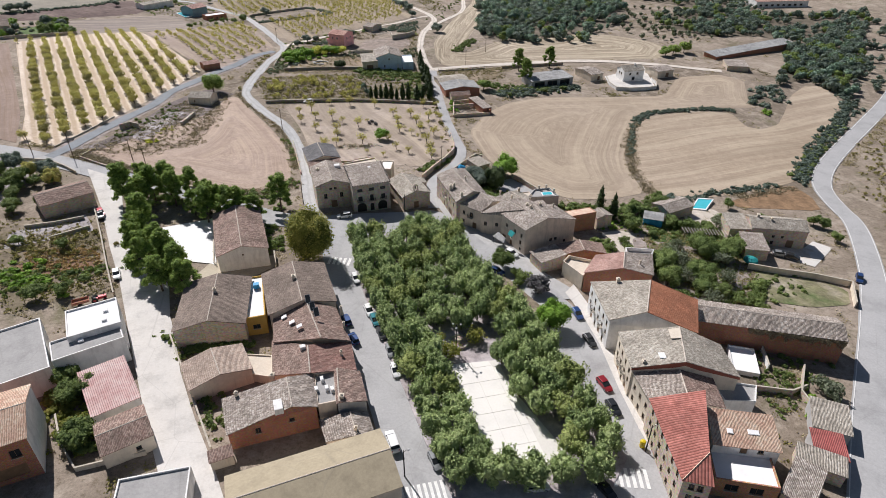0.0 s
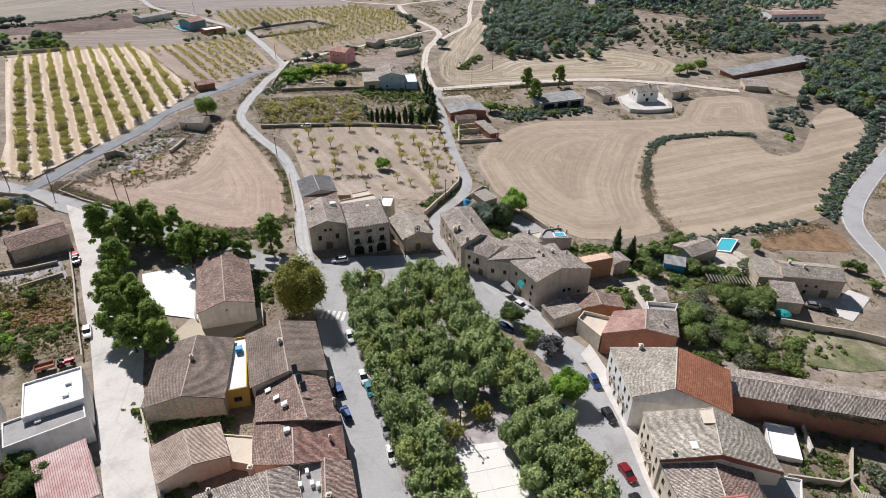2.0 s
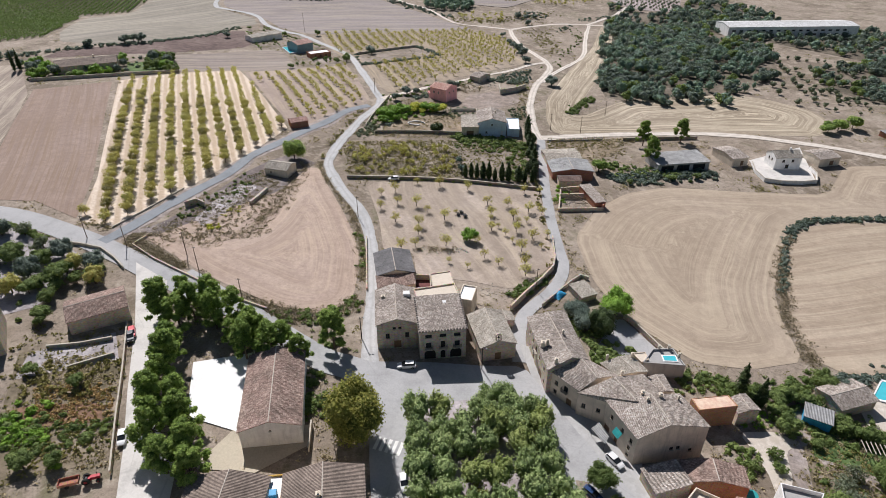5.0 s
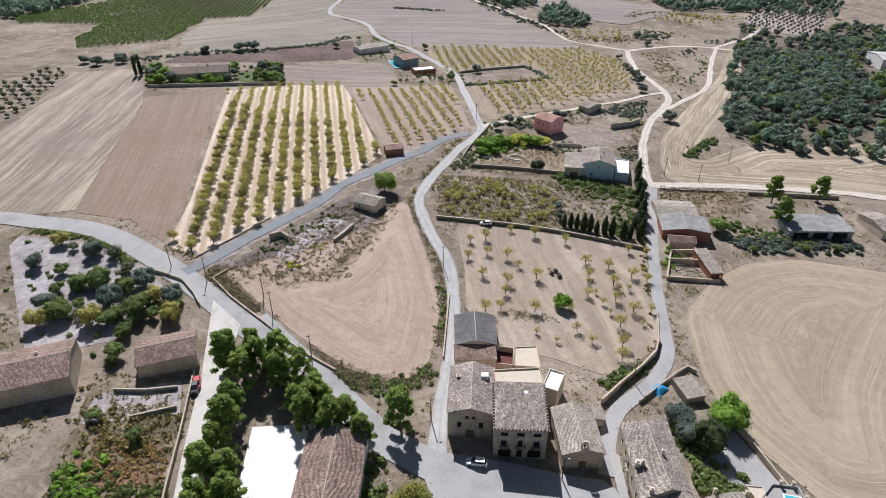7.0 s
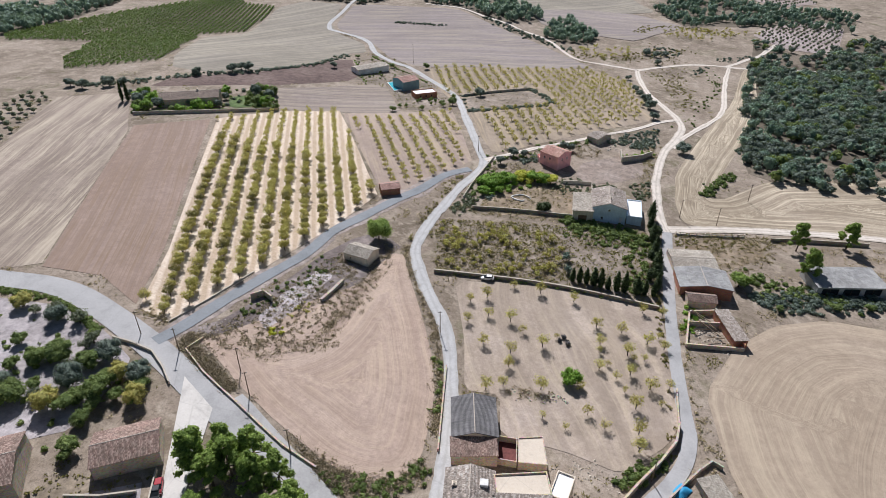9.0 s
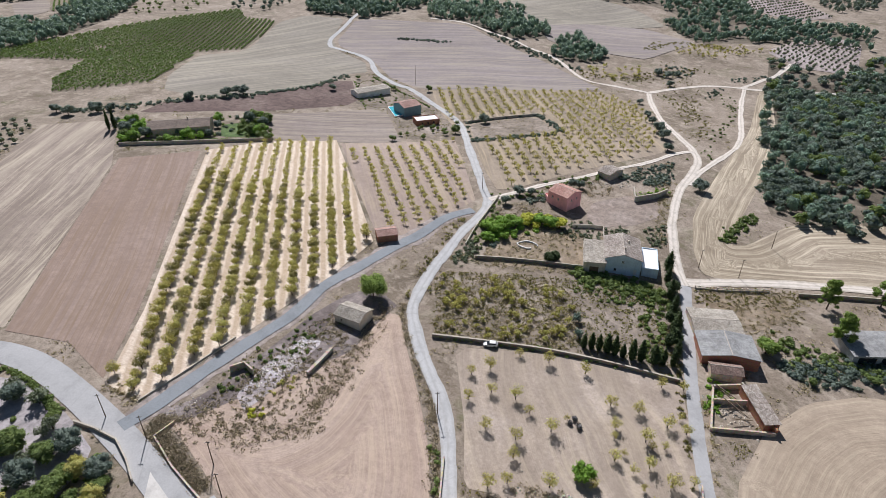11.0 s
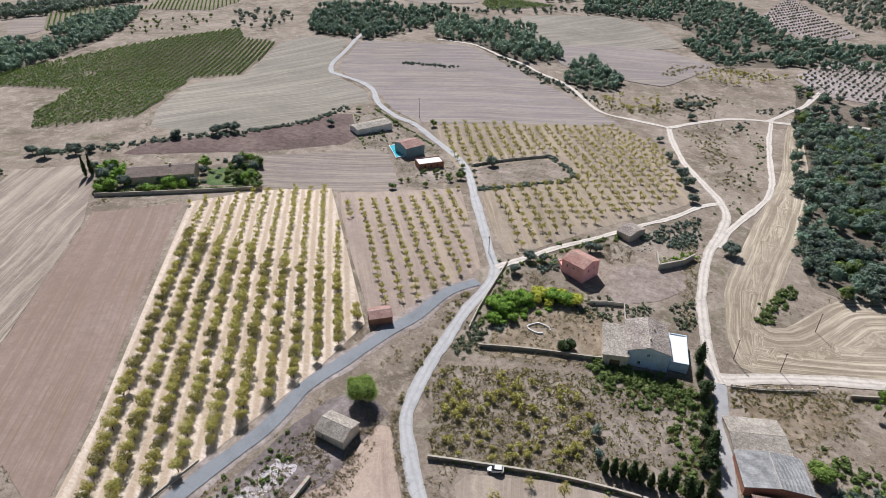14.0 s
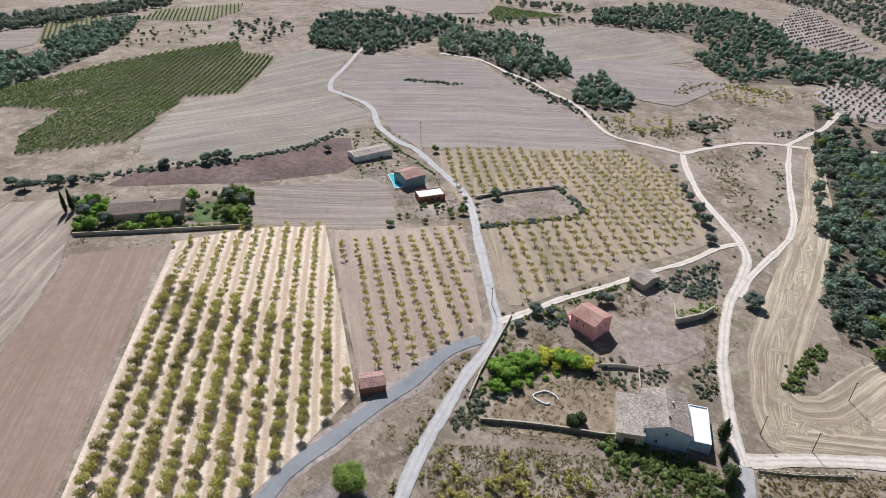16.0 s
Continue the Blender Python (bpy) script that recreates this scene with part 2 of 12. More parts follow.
def tile_mat(name, c0, c1, c2, lichen=(0.20, 0.19, 0.15), age=0.4, pitch=0.24, course=0.42, wavy=0.8):
    """Barrel tiles laid in courses up the slope, each with its own fired colour."""
    m, nt, b = mat(name, 0.88)
    uv = nt.nodes.new("ShaderNodeUVMap")
    wobble = nd(nt, "ShaderNodeTexNoise", Scale=0.5, Detail=2.0)
    nt.links.new(uv.outputs[0], wobble.inputs["Vector"])
    add = nt.nodes.new("ShaderNodeVectorMath")
    add.operation = "MULTIPLY_ADD"
    add.inputs[1].default_value = (0.45 * wavy, 0.3 * wavy, 0)
    nt.links.new(wobble.outputs["Color"], add.inputs[0])
    nt.links.new(uv.outputs[0], add.inputs[2])
    sx = nt.nodes.new("ShaderNodeSeparateXYZ")
    nt.links.new(add.outputs[0], sx.inputs[0])
    u, v = math_node(nt, "DIVIDE", sx.outputs[0], pitch), math_node(nt, "DIVIDE", sx.outputs[1], course)
    cell = nt.nodes.new("ShaderNodeCombineXYZ")
    nt.links.new(math_node(nt, "FLOOR", u), cell.inputs[0])
    nt.links.new(math_node(nt, "FLOOR", v), cell.inputs[1])
    wn = nt.nodes.new("ShaderNodeTexWhiteNoise")
    nt.links.new(cell.outputs[0], wn.inputs["Vector"])
    col = ramp(nt, wn.outputs["Value"], [(0.0, c0), (0.5, c1), (1.0, c2)])
    co = coords(nt)
    w = ramp(nt, noise_tex(nt, co, 0.45, 6, 0.7), [(0.4, (0, 0, 0)), (0.68, (1, 1, 1))])
    col = mix(nt, math_node(nt, "MULTIPLY", w, age), col, lichen)
    col = mix(nt, 0.75, col, ramp(nt, noise_tex(nt, co, 0.16, 5, 0.7, 0.3), [(0.3, (0.3, 0.3, 0.3)), (0.7, (0.72, 0.72, 0.72))]), "OVERLAY")
    col = mix(nt, 0.5, col, ramp(nt, noise_tex(nt, co, 1.1, 4, 0.7), [(0.3, (0.3, 0.3, 0.3)), (0.7, (0.7, 0.7, 0.7))]), "OVERLAY")
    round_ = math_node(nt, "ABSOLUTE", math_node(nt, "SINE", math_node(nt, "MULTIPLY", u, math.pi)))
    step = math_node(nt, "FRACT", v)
    # the channels between the covers are coloured darker
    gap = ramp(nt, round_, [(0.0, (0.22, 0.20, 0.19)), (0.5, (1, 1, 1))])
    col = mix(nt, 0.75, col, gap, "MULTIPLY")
    nt.links.new(col, b.inputs["Base Color"])
    bump(nt, b, math_node(nt, "ADD", math_node(nt, "MULTIPLY", round_, 1.0), math_node(nt, "MULTIPLY", step, 0.5)), 0.9, 0.09)
    return m


def plain(name, c, rough=0.6, metal=0.0, var=0.25, scale=0.8):
    m, nt, b = mat(name, rough, metal)
    co = coords(nt)
    col = ramp(nt, noise_tex(nt, co, scale, 5, 0.65), [(0.3, tuple(v * (1 - var) for v in c)), (0.7, tuple(min(1, v * (1 + var * 0.6)) for v in c))])
    nt.links.new(col, b.inputs["Base Color"])
    bump(nt, b, noise_tex(nt, co, 5.0, 4), 0.15, 0.02)
    return m


def paving(name, c, crack=(0.2, 0.19, 0.17), stain=0.35, scale=0.12, slab=0.0, angle=0.0, cracks=0.2, wheels=0.0, middle=None):
    """Paved or gravelled ground; wheels: how far the wheel tracks lie from the middle of a way."""
    m, nt, b = mat(name, 0.9)
    co = coords(nt)
    col = ramp(nt, noise_tex(nt, co, scale, 6, 0.68), [(0.3, tuple(v * (1 - stain) for v in c)), (0.5, c), (0.75, tuple(min(1, v * (1 + stain * 0.4)) for v in c))])
    grain = noise_tex(nt, co, 2.2, 6, 0.75)
    col = mix(nt, 0.3, col, ramp(nt, grain, [(0.25, (0.25, 0.25, 0.25)), (0.75, (0.75, 0.75, 0.75))]), "OVERLAY")
    if wheels:
        uv = nt.nodes.new("ShaderNodeUVMap")
        su = nt.nodes.new("ShaderNodeSeparateXYZ")
        nt.links.new(uv.outputs[0], su.inputs[0])
        sway = math_node(nt, "MULTIPLY", math_node(nt, "SUBTRACT", noise_tex(nt, co, 0.25, 4, 0.7), 0.5), 1.3)
        off = math_node(nt, "ABSOLUTE", math_node(nt, "SUBTRACT", math_node(nt, "ABSOLUTE", math_node(nt, "ADD", su.outputs[0], sway)), wheels))
        worn = ramp(nt, off, [(0.3, (0, 0, 0)), (0.85, (1, 1, 1))])
        patchy = ramp(nt, noise_tex(nt, co, 0.5, 5, 0.75), [(0.35, (0.25, 0.25, 0.25)), (0.62, (1, 1, 1))])
        col = mix(nt, math_node(nt, "MULTIPLY", worn, patchy), col, middle)
    v = nd(nt, "ShaderNodeTexVoronoi", Scale=0.06)
    v.feature = "DISTANCE_TO_EDGE"
    nt.links.new(co, v.inputs["Vector"])
    line = ramp(nt, v.outputs["Distance"], [(0.0, (1, 1, 1)), (0.006, (0, 0, 0))])
    col = mix(nt, math_node(nt, "MULTIPLY", line, cracks), col, crack)
    if slab:
        br = nd(nt, "ShaderNodeTexBrick", Scale=1.0)
        br.offset, br.inputs["Brick Width"].default_value, br.inputs["Row Height"].default_value, br.inputs["Mortar Size"].default_value = 0.0, slab, slab, 0.09
        br.inputs["Color1"].default_value = br.inputs["Color2"].default_value = (1, 1, 1, 1)
        br.inputs["Mortar"].default_value = (0.86, 0.83, 0.80, 1)
        nt.links.new(coords(nt, rot=-angle), br.inputs["Vector"])
        col = mix(nt, 1.0, col, br.outputs["Color"], "MULTIPLY")
    nt.links.new(col, b.inputs["Base Color"])
    bump(nt, b, grain, 0.2, 0.03)
    return m


def leaf_mat(name, c0, c1, c2, through=0.25):
    m, nt, b = mat(name, 0.6)
    c0, c1, c2 = (tuple(min(0.8, v * 1.75) for v in c) for c in (c0, c1, c2))
    geo = nt.nodes.new("ShaderNodeNewGeometry")
    info = nt.nodes.new("ShaderNodeObjectInfo")
    f = math_node(nt, "ADD", math_node(nt, "MULTIPLY", geo.outputs["Random Per Island"], 0.65), math_node(nt, "MULTIPLY", info.outputs["Random"], 0.35))
    co = coords(nt)
    fine = noise_tex(nt, co, 1.7, 5, 0.8)
    f = math_node(nt, "ADD", f, math_node(nt, "MULTIPLY", math_node(nt, "SUBTRACT", fine, 0.5), 1.1))
    col = ramp(nt, f, [(0.1, c0), (0.5, c1), (0.9, c2)])
    nt.links.new(col, b.inputs["Base Color"])
    bump(nt, b, fine, 1.0, 0.5)
    tr = nt.nodes.new("ShaderNodeBsdfTranslucent")
    nt.links.new(mix(nt, 0.5, col, (0.25, 0.3, 0.05)), tr.inputs[0])
    ms = nt.nodes.new("ShaderNodeMixShader")
    ms.inputs[0].default_value = through
    out = nt.nodes["Material Output"]
    nt.links.new(b.outputs[0], ms.inputs[1])
    nt.links.new(tr.outputs[0], ms.inputs[2])
    nt.links.new(ms.outputs[0], out.inputs[0])
    return m


def base_ground():
    """Dry Mediterranean ground: straw, brown scrub and olive weeds over pale earth."""
    m, nt, b = mat("dry_ground", 0.97)
    co = coords(nt)
    col = ramp(nt, noise_tex(nt, co, 0.035, 7, 0.68), [(0.28, (0.15, 0.119, 0.088)), (0.42, (0.235, 0.19, 0.147)), (0.56, (0.335, 0.275, 0.222)), (0.72, (0.42, 0.353, 0.295))])
    green = ramp(nt, noise_tex(nt, co, 0.06, 6, 0.7, 0.6), [(0.55, (0, 0, 0)), (0.7, (0.7, 0.7, 0.7))])
    col = mix(nt, green, col, (0.12, 0.125, 0.05))
    tuft = noise_tex(nt, co, 0.9, 6, 0.8)
    col = mix(nt, ramp(nt, tuft, [(0.48, (0, 0, 0)), (0.66, (0.7, 0.7, 0.7))]), col, (0.12, 0.096, 0.06))
    pale = ramp(nt, noise_tex(nt, co, 0.16, 6, 0.75, 0.4), [(0.5, (0, 0, 0)), (0.66, (0.75, 0.75, 0.75))])
    col = mix(nt, pale, col, (0.47, 0.40, 0.325))
    grain = noise_tex(nt, co, 2.5, 5, 0.75)
    col = mix(nt, 0.45, col, ramp(nt, grain, [(0.25, (0.25, 0.25, 0.25)), (0.75, (0.75, 0.75, 0.75))]), "OVERLAY")
    nt.links.new(col, b.inputs["Base Color"])
    bump(nt, b, tuft, 0.6, 0.4)
    return m


# the rows of the big orchard pass through (-231.0, 333.2)
ROW_SHIFT = 231.0 * math.sin(radians(-58.3)) + 333.2 * math.cos(radians(-58.3)) - 3.25
M = {}
M["ground"] = base_ground()
M["asphalt"] = paving("asphalt", (0.415, 0.41, 0.408), stain=0.22)
M["asphalt_blue"] = paving("asphalt_blue", (0.26, 0.278, 0.295), stain=0.2)
M["concrete"] = paving("concrete", (0.64, 0.61, 0.57), stain=0.22, scale=0.2)
M["gravel"] = paving("gravel", (0.70, 0.635, 0.565), stain=0.22, scale=0.3, wheels=0.85, middle=(0.46, 0.40, 0.325))
M["verge"] = soil("trodden_verge", (0.29, 0.235, 0.165), (0.37, 0.31, 0.225), (0.46, 0.39, 0.295), fine=0.5, patch=0.12)
M["square"] = paving("pale_paving", (0.80, 0.77, 0.72), stain=0.10, cracks=0.0)
M["joint"] = paving("slab_joints", (0.70, 0.67, 0.62), stain=0.1, cracks=0.0)
M["court"] = paving("white_court", (0.86, 0.85, 0.83), stain=0.05, cracks=0.0)
M["yard"] = paving("yard_concrete", (0.50, 0.44, 0.34), stain=0.2)
M["lane_grey"] = paving("worn_lane", (0.50, 0.495, 0.49), stain=0.25, scale=0.2, wheels=0.85, middle=(0.40, 0.39, 0.375))
M["park_soil"] = soil("park_soil", (0.36, 0.30, 0.235), (0.48, 0.42, 0.34), (0.60, 0.54, 0.45), fine=0.3, patch=0.09)
M["tri"] = soil("rosy_field", (0.415, 0.30, 0.19), (0.47, 0.352, 0.232), (0.525, 0.408, 0.28), -52, 1.0, (0.60, 0.475, 0.355), 14, 0.4, strong=0.5, rounds=True)
M["brown"] = soil("ploughed_field", (0.32, 0.232, 0.152), (0.355, 0.262, 0.176), (0.395, 0.298, 0.206), -56, 1.0, (0.265, 0.19, 0.135), 3, 0.3)
M["striped"] = soil("straw_field", (0.28, 0.22, 0.145), (0.33, 0.265, 0.18), (0.38, 0.305, 0.21), -64, 2.3, (0.60, 0.52, 0.405), 7, 0.35, strong=0.7)
M["pale"] = soil("fallow_field", (0.25, 0.20, 0.145), (0.29, 0.235, 0.172), (0.33, 0.275, 0.205), 30, 1.2, (0.45, 0.39, 0.30), 4, 0.35)
M["scrubfield"] = soil("burnt_scrub", (0.135, 0.092, 0.066), (0.18, 0.126, 0.09), (0.24, 0.18, 0.125), fine=0.5, patch=0.05)
# haze over the two far stubbles is mixed into their tones: less red, more blue
M["big"] = soil("stubble_west", (0.262, 0.232, 0.155), (0.30, 0.266, 0.181), (0.34, 0.302, 0.212), 60, 1.6, (0.425, 0.382, 0.302), 10, 0.25)
M["north"] = soil("stubble_north", (0.276, 0.232, 0.182), (0.315, 0.267, 0.213), (0.355, 0.302, 0.245), 25, 1.6, (0.42, 0.366, 0.288), 8, 0.25)
M["right_a"] = soil("stubble_east", (0.38, 0.295, 0.178), (0.43, 0.34, 0.21), (0.475, 0.38, 0.245), 78, 1.15, (0.58, 0.485, 0.36), 8, 0.25, rounds=True, strong=0.5)
M["right_b"] = soil("stubble_bend", (0.39, 0.30, 0.178), (0.435, 0.34, 0.205), (0.475, 0.375, 0.235), 24, 1.3, (0.58, 0.49, 0.37), 7, 0.3, strong=0.45)
M["strip"] = soil("mown_strip", (0.30, 0.235, 0.135), (0.37, 0.30, 0.18), (0.43, 0.35, 0.22), 74, 1.5, (0.68, 0.59, 0.45), 6, 0.45, strong=0.95, rounds=True)
M["orange"] = soil("rust_grass", (0.24, 0.15, 0.07), (0.30, 0.19, 0.09), (0.34, 0.23, 0.12), fine=0.5, patch=0.1)
M["almond"] = row_soil("almond_lanes", -58.3, 6.5, ROW_SHIFT, (0.60, 0.485, 0.38), (0.47, 0.365, 0.265), (0.80, 0.695, 0.59))
M["almond2"] = soil("almond_earth", (0.36, 0.28, 0.19), (0.41, 0.32, 0.225), (0.46, 0.365, 0.26), -54, 1.5, (0.48, 0.39, 0.28), 3, 0.35)
M["palace_orch"] = soil("orchard_earth", (0.36, 0.288, 0.186), (0.46, 0.372, 0.248), (0.545, 0.452, 0.32), -70, 1.6, (0.575, 0.482, 0.36), 25, 0.6, patch=0.05, strong=0.4)
M["east_orch"] = soil("orchard_dust", (0.31, 0.25, 0.15), (0.365, 0.295, 0.185), (0.42, 0.34, 0.225), -62, 2.2, (0.46, 0.37, 0.26), 3, 0.35)
M["plot"] = soil("weedy_plot", (0.20, 0.165, 0.10), (0.30, 0.245, 0.16), (0.42, 0.35, 0.24), fine=0.55, patch=0.07)
M["garden"] = soil("garden_earth", (0.15, 0.125, 0.06), (0.25, 0.20, 0.115), (0.36, 0.295, 0.19), fine=0.55, patch=0.09)
M["red_earth"] = soil("red_garden_earth", (0.20, 0.115, 0.06), (0.27, 0.16, 0.085), (0.33, 0.21, 0.12), fine=0.55, patch=0.12)
M["terrace"] = soil("scrubby_terrace", (0.155, 0.125, 0.095), (0.225, 0.185, 0.14), (0.36, 0.305, 0.235), fine=0.65, patch=0.1)
M["straw"] = soil("golden_dry_grass", (0.22, 0.165, 0.09), (0.32, 0.25, 0.145), (0.43, 0.35, 0.225), fine=0.6, patch=0.12)
M["clearing"] = soil("trodden_earth", (0.28, 0.222, 0.148), (0.345, 0.278, 0.192), (0.41, 0.338, 0.24), fine=0.45, patch=0.09)
M["dry_lawn"] = soil("patchy_grass", (0.10, 0.14, 0.04), (0.25, 0.23, 0.11), (0.42, 0.36, 0.24), fine=0.65, patch=0.11)
M["lawn"] = soil("lawn", (0.09, 0.14, 0.04), (0.12, 0.18, 0.05), (0.17, 0.21, 0.08), fine=0.4, patch=0.1)
M["grey_yard"] = soil("gravel_yard", (0.34, 0.30, 0.24), (0.44, 0.395, 0.322), (0.53, 0.48, 0.40), fine=0.35, patch=0.06)
M["vine_soil"] = soil("vineyard_earth", (0.19, 0.16, 0.09), (0.25, 0.21, 0.12), (0.31, 0.26, 0.155), fine=0.4)
M["olive_soil"] = soil("olive_grove_earth", (0.34, 0.275, 0.20), (0.42, 0.35, 0.265), (0.49, 0.42, 0.33), fine=0.4)
M["forest_floor"] = soil("forest_floor", (0.10, 0.085, 0.05), (0.17, 0.14, 0.085), (0.27, 0.22, 0.14), fine=0.5, patch=0.03)

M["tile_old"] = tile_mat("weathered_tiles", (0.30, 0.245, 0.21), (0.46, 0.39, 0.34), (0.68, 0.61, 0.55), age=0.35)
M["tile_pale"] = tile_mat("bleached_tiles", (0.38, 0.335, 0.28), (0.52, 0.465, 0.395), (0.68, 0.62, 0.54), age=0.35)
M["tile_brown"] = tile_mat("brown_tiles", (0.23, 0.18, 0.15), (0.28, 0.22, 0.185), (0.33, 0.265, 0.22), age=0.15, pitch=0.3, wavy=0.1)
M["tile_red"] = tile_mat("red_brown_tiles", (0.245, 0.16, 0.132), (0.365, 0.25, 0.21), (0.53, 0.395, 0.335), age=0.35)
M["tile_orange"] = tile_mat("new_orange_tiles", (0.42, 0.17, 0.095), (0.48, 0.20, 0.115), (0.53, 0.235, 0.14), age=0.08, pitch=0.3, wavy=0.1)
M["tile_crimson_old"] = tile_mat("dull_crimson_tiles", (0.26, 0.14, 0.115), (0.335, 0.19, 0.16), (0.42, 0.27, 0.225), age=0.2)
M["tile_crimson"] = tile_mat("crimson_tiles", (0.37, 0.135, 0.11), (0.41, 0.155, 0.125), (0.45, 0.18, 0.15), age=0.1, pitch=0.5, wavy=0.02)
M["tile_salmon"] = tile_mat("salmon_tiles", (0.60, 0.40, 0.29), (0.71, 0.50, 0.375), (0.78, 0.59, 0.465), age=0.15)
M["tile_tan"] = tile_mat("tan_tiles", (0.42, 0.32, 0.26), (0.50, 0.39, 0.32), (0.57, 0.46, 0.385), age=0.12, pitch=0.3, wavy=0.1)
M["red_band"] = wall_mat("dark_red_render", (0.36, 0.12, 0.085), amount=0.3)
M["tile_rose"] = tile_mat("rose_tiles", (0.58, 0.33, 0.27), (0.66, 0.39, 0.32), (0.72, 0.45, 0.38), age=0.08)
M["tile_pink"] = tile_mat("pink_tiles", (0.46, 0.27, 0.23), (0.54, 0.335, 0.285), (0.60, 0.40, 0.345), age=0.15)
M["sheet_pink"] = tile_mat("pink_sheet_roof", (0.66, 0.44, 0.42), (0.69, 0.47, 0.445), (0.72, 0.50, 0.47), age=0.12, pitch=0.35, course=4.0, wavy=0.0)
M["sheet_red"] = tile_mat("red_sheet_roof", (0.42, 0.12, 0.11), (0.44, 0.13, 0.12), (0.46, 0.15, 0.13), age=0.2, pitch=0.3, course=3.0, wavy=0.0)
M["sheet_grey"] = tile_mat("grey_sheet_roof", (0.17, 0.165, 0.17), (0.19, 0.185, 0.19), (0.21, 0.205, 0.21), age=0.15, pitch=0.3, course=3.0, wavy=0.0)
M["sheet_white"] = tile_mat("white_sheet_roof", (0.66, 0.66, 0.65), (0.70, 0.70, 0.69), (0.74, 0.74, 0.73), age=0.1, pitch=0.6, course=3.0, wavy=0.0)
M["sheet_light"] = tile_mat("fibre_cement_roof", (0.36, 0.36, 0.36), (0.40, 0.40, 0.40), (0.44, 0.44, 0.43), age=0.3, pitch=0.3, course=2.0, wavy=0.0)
M["tan_roof"] = paving("tan_roof_felt", (0.40, 0.34, 0.24), stain=0.2, scale=0.3)
M["grey_roof"] = paving("grey_roof_gravel", (0.38, 0.37, 0.36), stain=0.2, scale=0.25)
M["white_roof"] = paving("white_terrace", (0.86, 0.85, 0.84), stain=0.08, scale=0.3, cracks=0.05)
M["cream_roof"] = paving("cream_terrace", (0.66, 0.58, 0.48), stain=0.12, scale=0.4)
M["dark_gap"] = plain("dark_edge_gaps", (0.07, 0.06, 0.055), 0.8, var=0.4, scale=2.0)
M["patio_red"] = plain("dark_red_patio", (0.16, 0.055, 0.05), 0.8, var=0.4, scale=1.2)
M["ridge"] = plain("ridge_tiles", (0.62, 0.545, 0.47), 0.9, var=0.4, scale=2.0)
M["stone"] = wall_mat("stone_wall", (0.58, 0.485, 0.385), amount=0.45, stones=2.2)
M["stone_grey"] = wall_mat("rubble_wall", (0.50, 0.45, 0.375), amount=0.5, stones=2.6)
M["plaster"] = wall_mat("ochre_plaster", (0.73, 0.62, 0.51), amount=0.4)
M["drystone"] = wall_mat("dry_stone", (0.36, 0.315, 0.25), amount=0.55, stones=2.6)
M["white"] = wall_mat("white_render", (0.86, 0.845, 0.82), amount=0.25)
M["cream"] = wall_mat("cream_render", (0.76, 0.67, 0.55), amount=0.3)
M["grey"] = wall_mat("cement_render", (0.46, 0.45, 0.44), amount=0.35)
M["brick"] = wall_mat("red_brick", (0.40, 0.19, 0.125), amount=0.35, stones=5.0)
M["orange_wall"] = wall_mat("orange_brick", (0.50, 0.27, 0.165), amount=0.3, stones=5.0)
M["pink_wall"] = wall_mat("pink_render", (0.90, 0.45, 0.45), amount=0.08)
M["blue_wall"] = wall_mat("pale_blue_render", (0.72, 0.83, 0.92), amount=0.12)
M["green_wall"] = wall_mat("green_blue_render", (0.22, 0.36, 0.40), amount=0.15)
M["ochre_wall"] = wall_mat("yellow_render", (0.60, 0.38, 0.10), amount=0.15)
M["frame"] = plain("window_wood", (0.24, 0.15, 0.09), 0.6)
M["frame_white"] = plain("white_window_frame", (0.75, 0.74, 0.72), 0.5, var=0.1)
M["sill"] = plain("sill_stone", (0.52, 0.47, 0.39), 0.85)
M["glass"] = plain("dark_glass", (0.03, 0.035, 0.04), 0.08, var=0.3)
M["metal"] = plain("galvanised_metal", (0.45, 0.46, 0.47), 0.4, 0.8)
M["dark_metal"] = plain("dark_iron", (0.03, 0.03, 0.032), 0.5, 0.4)
M["wood_pole"] = plain("weathered_pole", (0.22, 0.17, 0.12), 0.9, var=0.4)
M["bark"] = plain("bark", (0.14, 0.105, 0.075), 0.95, var=0.4, scale=3.0)
M["bark_dark"] = plain("almond_bark", (0.055, 0.045, 0.04), 0.95, var=0.4, scale=3.0)
M["water"] = plain("pool_water", (0.08, 0.50, 0.58), 0.08, var=0.1)
M["white_rock"] = wall_mat("white_rock", (0.74, 0.69, 0.62), amount=0.3)
M["rock"] = wall_mat("pale_rock", (0.55, 0.49, 0.41), amount=0.5)
M["line"] = plain("road_paint", (0.80, 0.79, 0.76), 0.7, var=0.15)
M["teal"] = plain("teal_cover", (0.03, 0.30, 0.30), 0.6)
M["tarp"] = plain("blue_tarpaulin", (0.05, 0.35, 0.62), 0.5)

